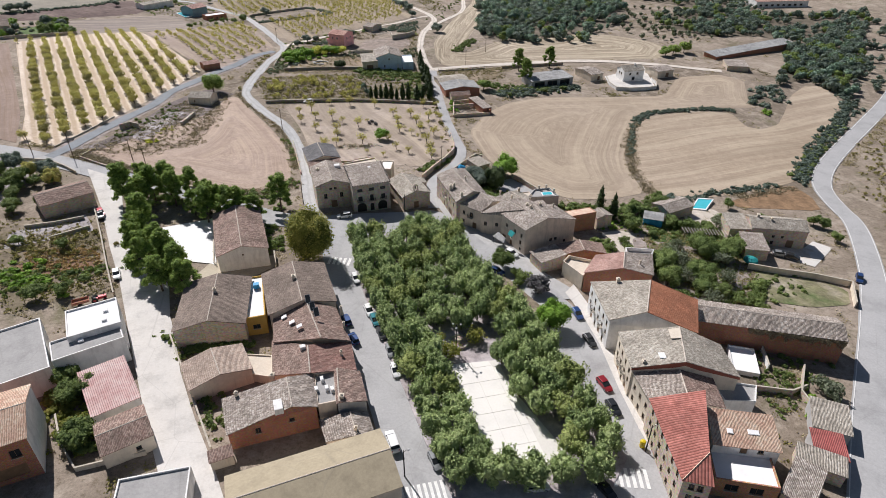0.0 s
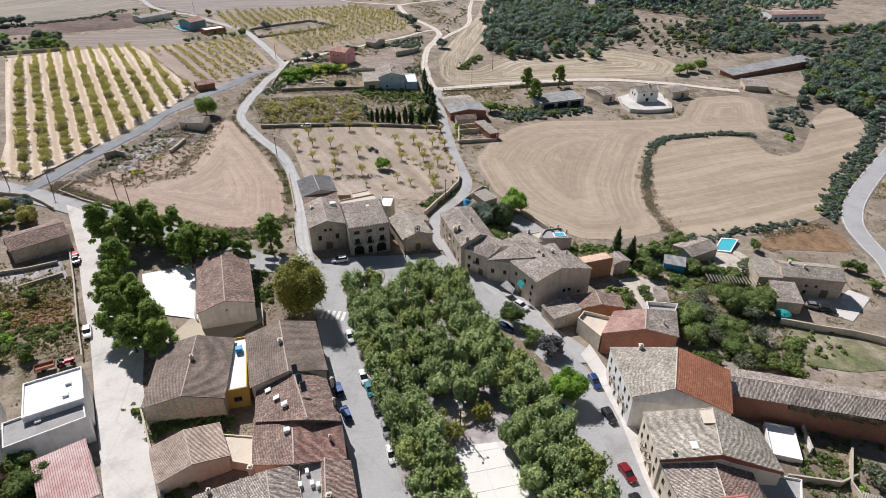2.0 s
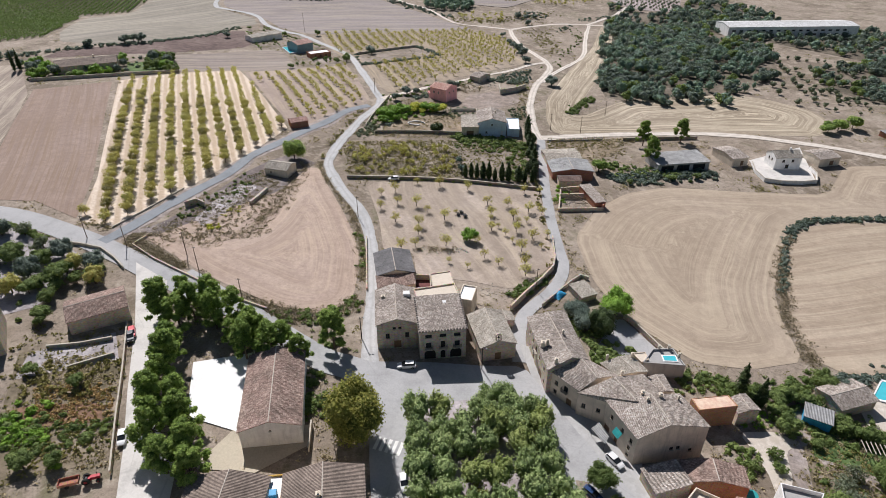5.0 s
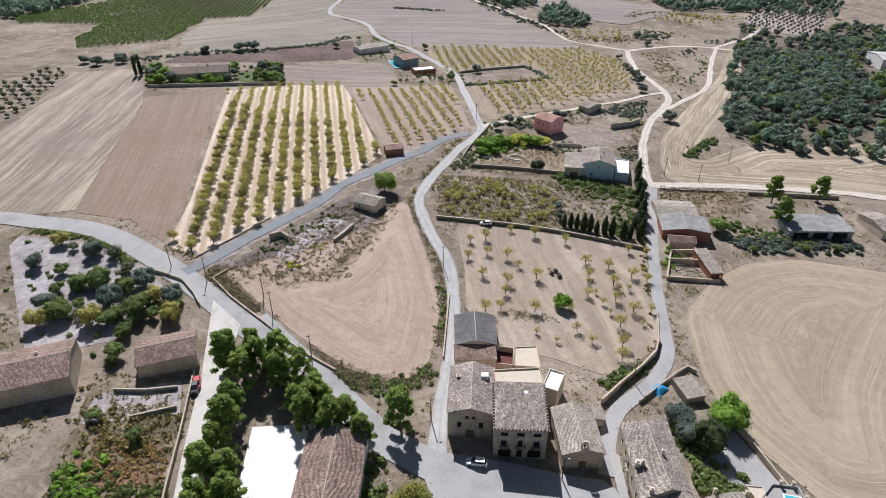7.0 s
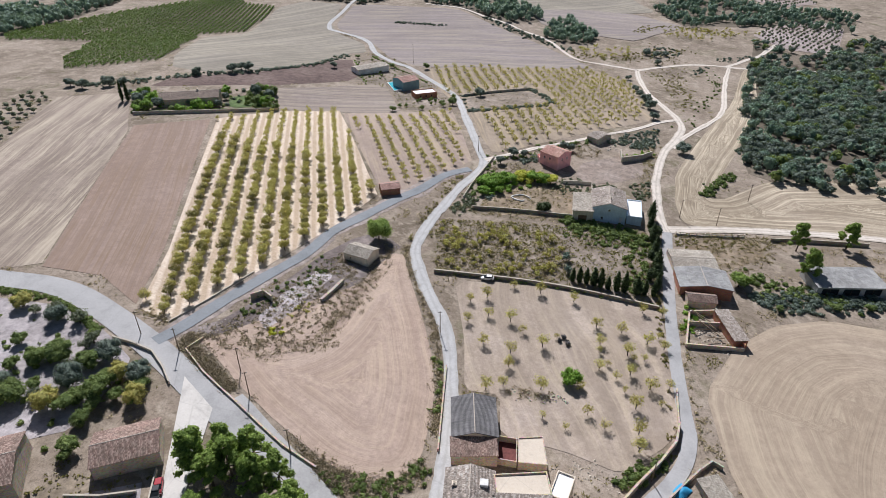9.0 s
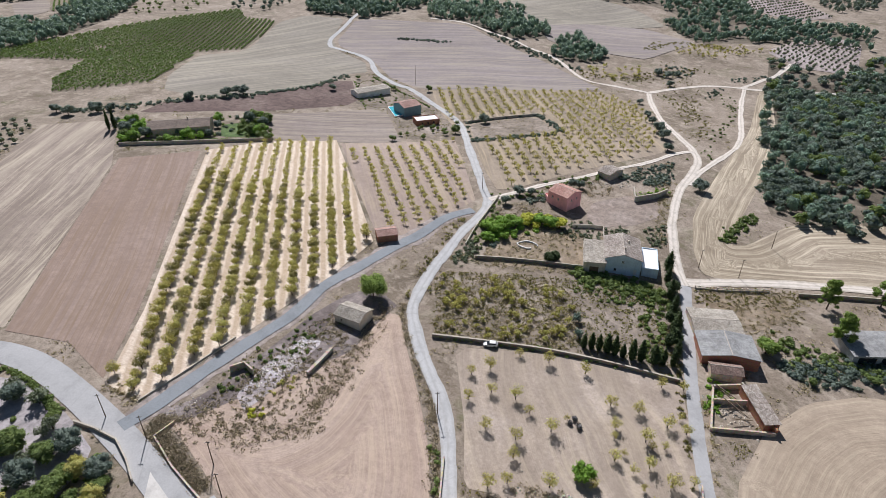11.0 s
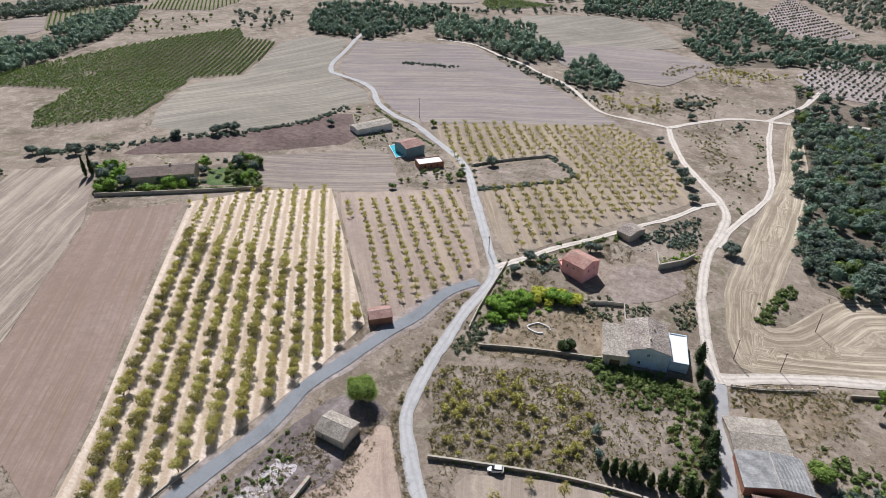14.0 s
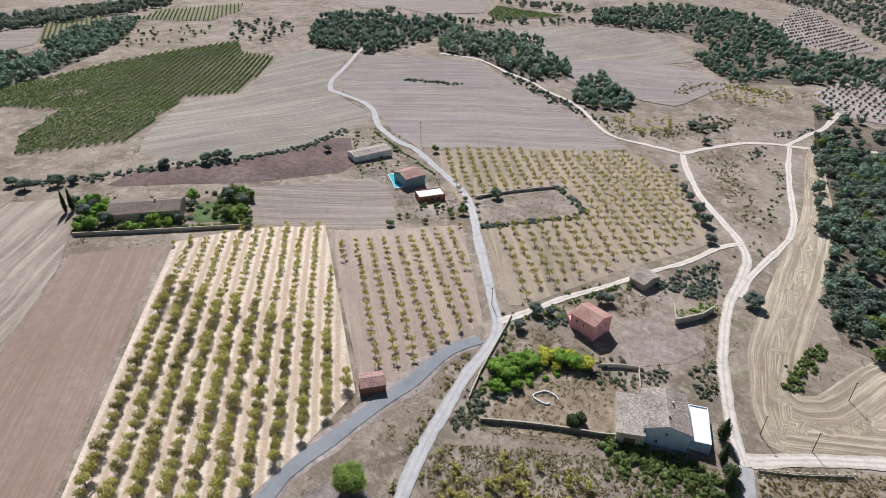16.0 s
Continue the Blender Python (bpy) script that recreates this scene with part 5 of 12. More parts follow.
def house(name, cx, cy, rot, L, W, h, label, kind="gable", rise=None, wall="plaster", roof="tile_old", wins=(), chimneys=(), frame_m="frame", over=0.35, roof2=None, category="house", floor=None, group=""):
    """Ridge along local x. wins: (side, kind, position along it, sill height, width, height); sides f, b, l, r.
    kinds: gable, shed (high at the back), flat (with parapet). chimneys: (x, y, size, height)."""
    z0 = float(gz(cx, cy)) if floor is None else floor
    th = new(name)
    th.location, th.rotation_euler = (cx, cy, z0), (0, 0, radians(rot))
    tagged(th, label, category, group)
    HOUSES.append((cx, cy, rot, L, W))
    base, x, y = -2.2, L / 2, W / 2
    X, Y = Vector((1, 0, 0)), Vector((0, 1, 0))
    sides = {"f": (Vector((-x, -y, 0)), X, -Y, L), "b": (Vector((x, y, 0)), -X, Y, L), "r": (Vector((x, -y, 0)), Y, X, W), "l": (Vector((-x, y, 0)), -Y, -X, W)}
    rise = W * 0.16 if rise is None else rise
    bm = bmesh.new()
    for s, (o, u, n, w) in sides.items():
        holes = [(max(0.15, at - ww / 2), sill, min(w - 0.15, at + ww / 2), min(h - 0.15, sill + hh)) for sd, k, at, sill, ww, hh in wins if sd == s]
        top = h + (rise if kind == "shed" and s == "b" else 0)
        wall_face(bm, o, u, n, w, base, top, holes)
        for (sd, k, at, sill, ww, hh), hole in zip([q for q in wins if q[0] == s], holes):
            opening(th, o, u, n, hole, k, M[frame_m])
    if kind == "gable":
        for sx_ in (-x, x):
            tri = [bm.verts.new(p) for p in ((sx_, -y, h), (sx_, y, h), (sx_, 0, h + rise))]
            bm.faces.new(tri if sx_ > 0 else tri[::-1])
    if kind == "shed":
        for sx_ in (-x, x):
            tri = [bm.verts.new(p) for p in ((sx_, -y, h), (sx_, y, h), (sx_, y, h + rise))]
            bm.faces.new(tri if sx_ > 0 else tri[::-1])
    if kind == "flat":
        p = 0.25
        for bx in ((-x, -y, x, -y + p), (-x, y - p, x, y), (-x, -y + p, -x + p, y - p), (x - p, -y + p, x, y - p)):
            box(bm, bx[0], bx[1], h, bx[2], bx[3], h + 0.45)
    part("wall", bm, M[wall], th)
    if kind == "flat":
        bm = bmesh.new()
        box(bm, -x + 0.25, -y + 0.25, h - 0.3, x - 0.25, y - 0.25, h - 0.02 + 0.1)
        part("roof", bm, M[roof], th)
    else:
        k = over * rise / (y if kind == "gable" else W)
        if kind == "gable":
            for nm, sg, mt in (("roof_slope", -1, roof), ("roof_slope", 1, roof2 or roof)):
                bm = bmesh.new()
                uvl = bm.loops.layers.uv.new("UVMap")
                ex = x + over * 0.6
                a, b, c, d = (-ex, -y - over, h - k), (ex, -y - over, h - k), (ex, 0, h + rise), (-ex, 0, h + rise)
                if sg > 0:
                    a, b, c, d = (ex, y + over, h - k), (-ex, y + over, h - k), (-ex, 0, h + rise), (ex, 0, h + rise)
                up = Vector((0, 0, 0.17))
                slope(bm, uvl, *(Vector(q) + up for q in (a, b, c, d)))
                part(nm, bm, M[mt], th)
            bm = bmesh.new()
            n_ = max(3, int(L / 0.6))
            rings = []
            for i in range(2 * n_):
                u_ = -x - 0.15 + (L + 0.3) * (i // 2 + i % 2 * 0.97) / n_
                k_ = 1.0 if i % 2 == 0 else 0.8
                rings.append([bm.verts.new((u_, py * k_, h + rise + 0.08 + pz * k_)) for py, pz in ((-0.16, 0.0), (-0.11, 0.13), (0.0, 0.19), (0.11, 0.13), (0.16, 0.0))])
            for ra, rb in zip(rings, rings[1:]):
                for j in range(5):
                    bm.faces.new((ra[j], ra[(j + 1) % 5], rb[(j + 1) % 5], rb[j]))
            bm.faces.new(rings[0])
            bm.faces.new(rings[-1][::-1])
            part("ridge", bm, M["ridge"], th, "row of mortared ridge tiles")
        else:
            bm = bmesh.new()
            uvl = bm.loops.layers.uv.new("UVMap")
            ex, up = x + over * 0.6, Vector((0, 0, 0.17))
            slope(bm, uvl, *(Vector(q) + up for q in ((-ex, -y - over, h - k), (ex, -y - over, h - k), (ex, y + over * 0.5, h + rise + k / 2), (-ex, y + over * 0.5, h + rise + k / 2))))
            part("roof_slope", bm, M[roof], th)
    for px, py, size, tall in chimneys:
        bm = bmesh.new()
        zr = h + (rise * (1 - abs(py) / y) if kind == "gable" else rise * (py + y) / W if kind == "shed" else 0)
        box(bm, px - size / 2, py - size / 2, zr - 0.6, px + size / 2, py + size / 2, zr + tall)
        box(bm, px - size * 0.65, py - size * 0.65, zr + tall, px + size * 0.65, py + size * 0.65, zr + tall + 0.14)
        for cx_ in (-0.25, 0.25):
            box(bm, px + cx_ * size - 0.08, py - size * 0.3, zr + tall + 0.14, px + cx_ * size + 0.08, py + size * 0.3, zr + tall + 0.34)
        part("chimney", bm, M["cream" if wall != "white" else "white"], th)
    return th


def grid_wins(side, n, w, sills, ww=0.9, hh=1.3, kind="window", margin=1.6):
    return [(side, kind, margin + (w - 2 * margin) * (i + 0.5) / n, s, ww, hh) for s in sills for i in range(n)]


def quad_house(name, label, eaves, ridge, wall="plaster", roof="tile_old", wins=(), chimneys=(), over=0.3, category="house", roof2=None):
    """A gabled house on an uneven four-sided plan. eaves: front left, front right, back right, back left;
    ridge: left and right end, all (x, y, level). wins as for house(). chimneys: (x, y, level of the roof, size, height)."""
    cx, cy = (sum(p[k] for p in eaves) / 4 for k in (0, 1))
    z0 = float(gz(cx, cy))
    th = tagged(new(name), label, category)
    th.location = (cx, cy, z0)
    E4 = [Vector(p) - th.location for p in eaves]
    RL, RR = (Vector(p) - th.location for p in ridge)
    tops = [p + (r - p).normalized() * over - Vector((0, 0, 0.17)) for p, r in zip(E4, (RL, RR, RR, RL))]
    gables = {1: RR - Vector((0, 0, 0.17)), 3: RL - Vector((0, 0, 0.17))}
    bm = bmesh.new()
    for i, side in enumerate("frbl"):
        a, b = tops[i], tops[(i + 1) % 4]
        u = Vector((b.x - a.x, b.y - a.y, 0))
        w, top = u.length, min(a.z, b.z)
        u.normalize()
        o, n = Vector((a.x, a.y, 0)), Vector((u.y, -u.x, 0))
        mine = [q for q in wins if q[0] == side]
        holes = [(max(0.15, at - ww / 2), sill, min(w - 0.15, at + ww / 2), min(top - 0.15, sill + hh)) for sd, k, at, sill, ww, hh in mine]
        wall_face(bm, o, u, n, w, -2.2, top, holes)
        for q, hole in zip(mine, holes):
            opening(th, o, u, n, hole, q[1], M["frame"])
        ring = [Vector((a.x, a.y, top)), Vector((b.x, b.y, top))] + [p for p in (b, gables.get(i), a) if p is not None and p.z > top + 0.01]
        if len(ring) > 2:
            bm.faces.new([bm.verts.new(p) for p in ring])
    bmesh.ops.remove_doubles(bm, verts=bm.verts[:], dist=0.004)
    part("wall", bm, M[wall], th)
    out = (RR - RL).normalized() * 0.18
    for a, b, c, d, k, mt in ((E4[0], E4[1], RR, RL, 1, roof), (E4[2], E4[3], RL, RR, -1, roof2 or roof)):
        bm = bmesh.new()
        slope(bm, bm.loops.layers.uv.new("UVMap"), a - out * k, b + out * k, c + out * k, d - out * k)
        part("roof_slope", bm, M[mt], th)
    bm = bmesh.new()
    m = max(3, int((RR - RL).length / 0.6))
    rings = []
    side = Vector((-out.y, out.x, 0)).normalized()
    for i in range(2 * m):
        p = RL.lerp(RR, (i // 2 + i % 2 * 0.97) / m)
        k = 1.0 if i % 2 == 0 else 0.8
        rings.append([bm.verts.new(p + side * py * k + Vector((0, 0, pz * k - 0.03))) for py, pz in ((-0.17, 0.0), (-0.11, 0.14), (0.0, 0.2), (0.11, 0.14), (0.17, 0.0))])
    for ra, rb in zip(rings, rings[1:]):
        for j in range(5):
            bm.faces.new((ra[j], ra[(j + 1) % 5], rb[(j + 1) % 5], rb[j]))
    bm.faces.new(rings[0])
    bm.faces.new(rings[-1][::-1])
    part("ridge", bm, M["ridge"], th, "row of pale mortared ridge tiles")
    for x, y, z, size, tall in chimneys:
        bm = bmesh.new()
        p = Vector((x, y, z)) - th.location
        box(bm, p.x - size / 2, p.y - size / 2, p.z - 1.2, p.x + size / 2, p.y + size / 2, p.z + tall)
        box(bm, p.x - size * 0.65, p.y - size * 0.65, p.z + tall, p.x + size * 0.65, p.y + size * 0.65, p.z + tall + 0.12)
        box(bm, p.x - size * 0.3, p.y - size * 0.3, p.z + tall + 0.12, p.x + size * 0.3, p.y + size * 0.3, p.z + tall + 0.38)
        part("chimney", bm, M["cream"], th)
    return th


def flat_block(name, label, pts, top, wall, roof, parapet=0.0, category="terrace"):
    """A flat-topped block on an uneven plan, with a parapet or a thin rim; top: level of the roof."""
    th = tagged(new(name), label, category)
    cx, cy = (sum(p[k] for p in pts) / len(pts) for k in (0, 1))
    th.location = (cx, cy, float(gz(cx, cy)))
    ring = [(x - cx, y - cy) for x, y in pts]
    inner = [(x * (1 - 0.28 / math.hypot(x, y)), y * (1 - 0.28 / math.hypot(x, y))) for x, y in ring]
    t = top - th.location.z
    bm = bmesh.new()
    loops = [[bm.verts.new((x, y, z)) for x, y in rg] for rg, z in ((ring, -2.2), (ring, t + parapet), (inner, t + parapet), (inner, t - 0.1))]
    for la, lb in zip(loops, loops[1:]):
        for i in range(len(ring)):
            j = (i + 1) % len(ring)
            bm.faces.new((la[i], la[j], lb[j], lb[i]))
    bmesh.ops.recalc_face_normals(bm, faces=bm.faces[:])
    part("wall", bm, M[wall], th)
    bm = bmesh.new()
    f = bm.faces.new([bm.verts.new((x, y, t)) for x, y in inner])
    bmesh.ops.recalc_face_normals(bm, faces=[f])
    if f.normal.z < 0:
        f.normal_flip()
    part("roof", bm, M[roof], th)
    return th


def roof_box(x, y, z, w, l, h, rot, material, name, label, category, tilt=0.0):
    th = tagged(new(name), label, category)
    th.matrix_basis = pose(x, y, z, tilt, 0, rot)
    bm = bmesh.new()
    box(bm, -w / 2, -l / 2, 0, w / 2, l / 2, h)
    part("casing", bm, M[material], th)
    bm = bmesh.new()
    box(bm, -w / 2 + 0.08, -l / 2 + 0.08, h, w / 2 - 0.08, l / 2 - 0.08, h + 0.03)
    part("cover", bm, M["glass" if name == "solar_panel" else material], th)
    return th


# village hall and the block west of the plaza
house("hall", -54.6, 137.6, -69.8, 22.8, 12.3, 5, "white village hall with a red-brown gabled roof", wall="white", roof="tile_red", rise=1.9, wins=[("r", "window", 6.1, 4.1, 0.4, 0.4)])
house("house", -51.2, 106.3, -79.3, 17.4, 14.5, 5, "brown-tiled gabled house with a pale chimney", wall="stone", roof="tile_brown", rise=1.8, chimneys=[(-1.5, 0.3, 0.6, 1.0)])
house("house", -43.2, 109.5, -73.5, 15.9, 4.3, 4.5, "low white flat-roofed link between two houses", "flat", wall="ochre_wall", roof="white_roof", wins=[("r", "window", 2.1, 1.6, 1.6, 1.2)])
house("house", -33.6, 111.9, -70.5, 16.2, 14.5, 6.0, "brown-tiled gabled house along the plaza street", wall="plaster", roof="tile_brown", rise=2.0, chimneys=[(-1.0, -0.6, 0.7, 1.0)])
house("house", -45.1, 87.8, -60.2, 8.3, 11.6, 3.5, "small cream house with a tan tiled roof", wall="cream", roof="tile_tan", rise=1.3)
house("warehouse", -20.6, 60.0, -158.0, 25.5, 11.8, 6, "long warehouse with a tan felted roof", wall="cream", roof="tan_roof", rise=1.8, category="warehouse")
house("depot", -87.0, 85.6, 35.0, 18.0, 18.0, 5, "low depot with a grey gravel flat roof", "flat", wall="white", roof="grey_roof", category="warehouse")
house("depot", -73.2, 97.6, 30.0, 9.9, 9.7, 6.5, "depot block with a bright white flat roof", "flat", wall="white", roof="white_roof", category="warehouse")
house("depot", -71.7, 91.5, 33.4, 12.8, 6.5, 5.5, "depot wing with a grey flat roof and white coping", "flat", wall="white", roof="grey_roof", category="warehouse")
house("shed", -63.4, 81.6, 36.2, 8.1, 12.5, 3.3, "shed with a faded pink corrugated roof", "shed", wall="white", roof="sheet_pink", rise=0.8, category="shed")
house("shed", -56.1, 71.3, 34.0, 8.1, 7.9, 3.5, "brick outbuilding with red-brown tiles", wall="cream", roof="tile_red", rise=0.9, category="shed", wins=[("f", "window", 5.5, 1.3, 0.9, 0.9)])
cl = house("house", -73.5, 68.5, 27.8, 7.9, 12.9, 8.6, "tall brick-fronted house with a white blind side wall", wall="brick", roof="tile_salmon", rise=1.6, wins=[("f", "window", 2.2, 5.0, 1.6, 1.8), ("f", "window", 5.6, 5.0, 1.6, 1.8), ("f", "door", 3.9, 1.0, 4.8, 2.4)])
L_, W_, h_ = (-73.5, 68.5, 27.8, 7.9, 12.9, 8.6)[3:6]
bm = bmesh.new()
pent = [(-W_ / 2, -2.2), (W_ / 2, -2.2), (W_ / 2, h_), (0, h_ + 1.6), (-W_ / 2, h_)]
fa, fb = ([bm.verts.new((L_ / 2 + k, py, pz)) for py, pz in pent] for k in (0.004, 0.05))
bm.faces.new(fb)
for i in range(5):
    bm.faces.new((fa[i], fa[(i + 1) % 5], fb[(i + 1) % 5], fb[i]))
part("side_render", bm, M["white"], cl, "smooth white rendered blind wall")
house("house", -46.1, 58.8, 13.8, 11.1, 8.1, 3.2, "low house with a grey flat roof", "flat", wall="white", roof="grey_roof")
house("house", -109.9, 154.2, 41.2, 13.6, 9.8, 4, "low house with red-brown tiles beside the road", wall="stone", roof="tile_red", rise=1.4)
house("house", -132.2, 136.2, 42.1, 16.6, 13.7, 5, "low house with red-brown tiles in a yard", wall="stone", roof="tile_red", rise=1.6, chimneys=[(1, 2, 0.5, 0.8)])

house("shed", -38.2, 67.6, 24.2, 3.7, 2.0, 2.4, "small tiled lean-to beside the street wall", "shed", wall="cream", roof="tile_red", rise=0.3, category="shed")

# terraced row along the west side of the plaza
def street_wins(n, w, sills):
    return [("b", "window", w * (i + 0.5) / n, q, 0.9, 1.35) for q in sills for i in range(n)]


quad_house("house", "terraced house with patched reddish tiles", [(-37.5, 103.7, 5.2), (-35.4, 94.4, 5.2), (-19.2, 94.3, 5.8), (-23.7, 104.9, 5.8)], [(-30.5, 105.6, 8.0), (-24.8, 92.6, 8.0)], "plaster", "tile_red", wins=street_wins(3, 11.0, (1.2, 3.9)), chimneys=[(-22.4, 103.6, 6.2, 0.5, 1.0), (-21.0, 98.0, 6.4, 0.4, 1.0)])
quad_house("house", "terraced house with a low red-tiled roof", [(-36.0, 95.4, 4.6), (-33.4, 85.4, 4.6), (-17.0, 86.4, 5.3), (-19.1, 94.4, 5.3)], [(-27.4, 91.5, 6.8), (-25.5, 83.9, 6.8)], "plaster", "tile_red", wins=street_wins(2, 8.0, (1.2, 3.6)), chimneys=[(-20.4, 89.8, 5.9, 0.4, 0.9)], roof2="tile_crimson_old")
quad_house("house", "brick-walled house with faded tiles and a roof hatch", [(-41.2, 78.6, 5.0), (-37.8, 70.4, 5.0), (-22.7, 76.1, 6.0), (-25.0, 84.3, 6.0)], [(-29.6, 82.1, 7.2), (-27.0, 75.1, 7.2)], "brick", "tile_old", wins=[("r", "window", 5.0, 2.6, 1.0, 1.3), ("r", "window", 11.0, 3.2, 1.0, 1.3)], chimneys=[(-32.4, 82.6, 6.6, 0.7, 0.9), (-38.4, 79.0, 5.5, 0.5, 0.9)])
flat_block("roof_terrace", "sunken grey roof terrace between tiled roofs", [(-25.0, 84.7), (-22.8, 76.6), (-19.6, 77.5), (-21.3, 85.8)], 5.3, "plaster", "grey_roof", 0.5)
quad_house("house", "terraced house with faded red tiles on the street side", [(-21.3, 85.4, 5.9), (-19.5, 76.8, 5.9), (-13.9, 78.2, 5.3), (-16.2, 85.6, 5.3)], [(-20.6, 85.5, 6.3), (-18.9, 76.9, 6.3)], "grey", "tile_red", wins=street_wins(2, 7.6, (1.2, 3.7)), chimneys=[(-18.6, 78.0, 6.2, 0.7, 0.6)])
quad_house("house", "low terraced house with dark old tiles", [(-22.6, 75.0, 3.4), (-20.6, 70.3, 3.4), (-12.0, 71.8, 3.2), (-13.9, 77.2, 3.2)], [(-17.0, 76.2, 4.4), (-15.2, 71.0, 4.4)], "plaster", "tile_old", chimneys=[(-15.4, 72.0, 4.3, 0.5, 0.8)])
flat_block("terrace_block", "cream terrace between two houses", [(-41.6, 93.4), (-38.2, 87.4), (-33.8, 86.6), (-35.6, 93.0)], 2.6, "cream", "cream_roof", 0.3)

# plaza head: mansion, its neighbour and the chapel
house("house", -35.4, 169.2, -73.2, 14.8, 10.0, 7.5, "stone house with weathered tiles and shaded gable front", wall="stone", roof="tile_old", rise=1.7, chimneys=[(-3.0, -3.2, 0.8, 0.6)], wins=[("r", "window", 4.3, 5.9, 0.8, 0.8), ("r", "window", 5.7, 5.9, 0.8, 0.8), ("r", "window", 2.6, 3.2, 1.0, 1.6), ("r", "window", 7.4, 3.2, 1.0, 1.6), ("r", "door", 5.0, 0.0, 1.8, 2.4)])
roof_box(-33.6, 173.4, float(gz(-35.4, 169.2)) + 8.2, 1.7, 1.6, 0.9, 16.8, "white", "roof_lantern", "white roof lantern on the stone house", "roof block")
mansion = house("mansion", -23.5, 167.1, 18.4, 11.4, 12.2, 9, "three-storey stone mansion with arched ground-floor openings", "shed", wall="stone_grey", roof="tile_old", rise=1.2, over=0.55, frame_m="dark_metal", wins=[("f", "window", q, 6.7, 1.6, 1.0) for q in (2.2, 5.7, 9.2)] + [("f", "window", 2.2, 3.6, 1.3, 1.6), ("f", "door", 5.7, 3.4, 1.1, 2.0), ("f", "window", 9.2, 3.6, 1.3, 1.6), ("f", "door", 5.7, 0.0, 1.2, 2.5), ("f", "door", 2.5, 0.0, 2.8, 3.0), ("f", "door", 8.9, 0.0, 2.8, 3.0)])
for at, w, top in ((2.5, 2.8, 3.0), (8.9, 2.8, 3.0), (5.7, 1.2, 2.5)):
    for sg in (-1, 1):
        bm = bmesh.new()
        arc = [(-5.7 + at + sg * w / 2 * math.cos(q * math.pi / 16), top - w / 2 + w / 2 * math.sin(q * math.pi / 16)) for q in range(9)] + [(-5.7 + at, top + 0.002), (-5.7 + at + sg * w / 2, top + 0.002)]
        fa, fb = ([bm.verts.new((px, py, pz)) for px, pz in arc] for py in (-6.1, -5.92))
        bm.faces.new(fa)
        bm.faces.new(fb[::-1])
        for i in range(len(arc)):
            j = (i + 1) % len(arc)
            bm.faces.new((fa[i], fb[i], fb[j], fa[j]))
        bmesh.ops.remove_doubles(bm, verts=bm.verts[:], dist=0.001)
        bmesh.ops.recalc_face_normals(bm, faces=bm.faces[:])
        part("arch_spandrel", bm, M["stone_grey"], mansion)
# added dark blocks stand in for the gaps between pale edge tiles
bm = bmesh.new()
box(bm, -0.2, -0.2, -0.08, 0.2, 0.2, 0.09)
edge_me = bpy.data.meshes.new("edge_gap")
bm.to_mesh(edge_me)
bm.free()
edge_me.materials.append(M["dark_gap"])
for px, py in [(-5.6 + 0.75 * i, -6.5) for i in range(16)] + [(sg * 5.8, -5.6 + 0.8 * i) for sg in (-1, 1) for i in range(15)]:
    et = new("edge_gap", edge_me)
    et.parent = mansion
    et.location = (px, py, 9.17 + 1.2 * (py + 6.1) / 12.2)
roof_box(-23.1, 170.9, float(gz(-23.5, 167.1)) + 10.05, 0.9, 0.9, 0.12, 18.4, "white_roof", "skylight", "small white skylight in the mansion roof", "skylight", 6)
house("terrace_block", -26.3, 176.7, 25.0, 11.3, 5.6, 8, "flat cream roof terrace behind the mansion", "flat", wall="stone", roof="cream_roof", category="terrace")
flat_block("terrace_block", "low flat-roofed back block of the mansion", [(-31.4, 193.1), (-29.5, 186.2), (-23.1, 188.0), (-26.0, 195.6)], 2.4, "stone", "cream_roof", 0.25)
flat_block("courtyard", "dark red sunken courtyard behind the mansion", [(-35.9, 192.2), (-34.2, 185.6), (-29.8, 186.4), (-31.6, 193.0)], 0.6, "stone", "patio_red", 1.8, "courtyard")
house("terrace_block", -18.7, 181.3, -3.9, 3.9, 6.7, 6, "white flat-topped side tower of the mansion", "flat", wall="cream", roof="white_roof", category="terrace")
church = house("chapel", -10.8, 170.1, -66.8, 13.3, 8.9, 4.5, "small stone chapel with weathered tiles and a bell gable", wall="stone", roof="tile_pale", rise=1.5, category="chapel", wins=[("r", "door", 4.4, 0.0, 1.6, 2.3)])
quad_house("chapel_annex", "low tiled annex against the chapel", [(-9.4, 180.4, 1.9), (-8.0, 176.4, 1.9), (-5.2, 178.0, 1.1), (-6.4, 181.2, 1.1)], [(-9.0, 180.5, 2.1), (-7.6, 176.5, 2.1)], "stone", "tile_pale", category="annex")
house("shed", -42.5, 193.2, -69.1, 12.1, 10.5, 4, "barn with a dark grey corrugated roof", wall="cream", roof="sheet_grey", rise=1.4, category="shed")
house("shed", -39.8, 185.2, 22.5, 10.5, 4.7, 3.5, "lean-to with red-brown tiles against the barn", "shed", wall="stone", roof="tile_red", rise=0.7, category="shed")

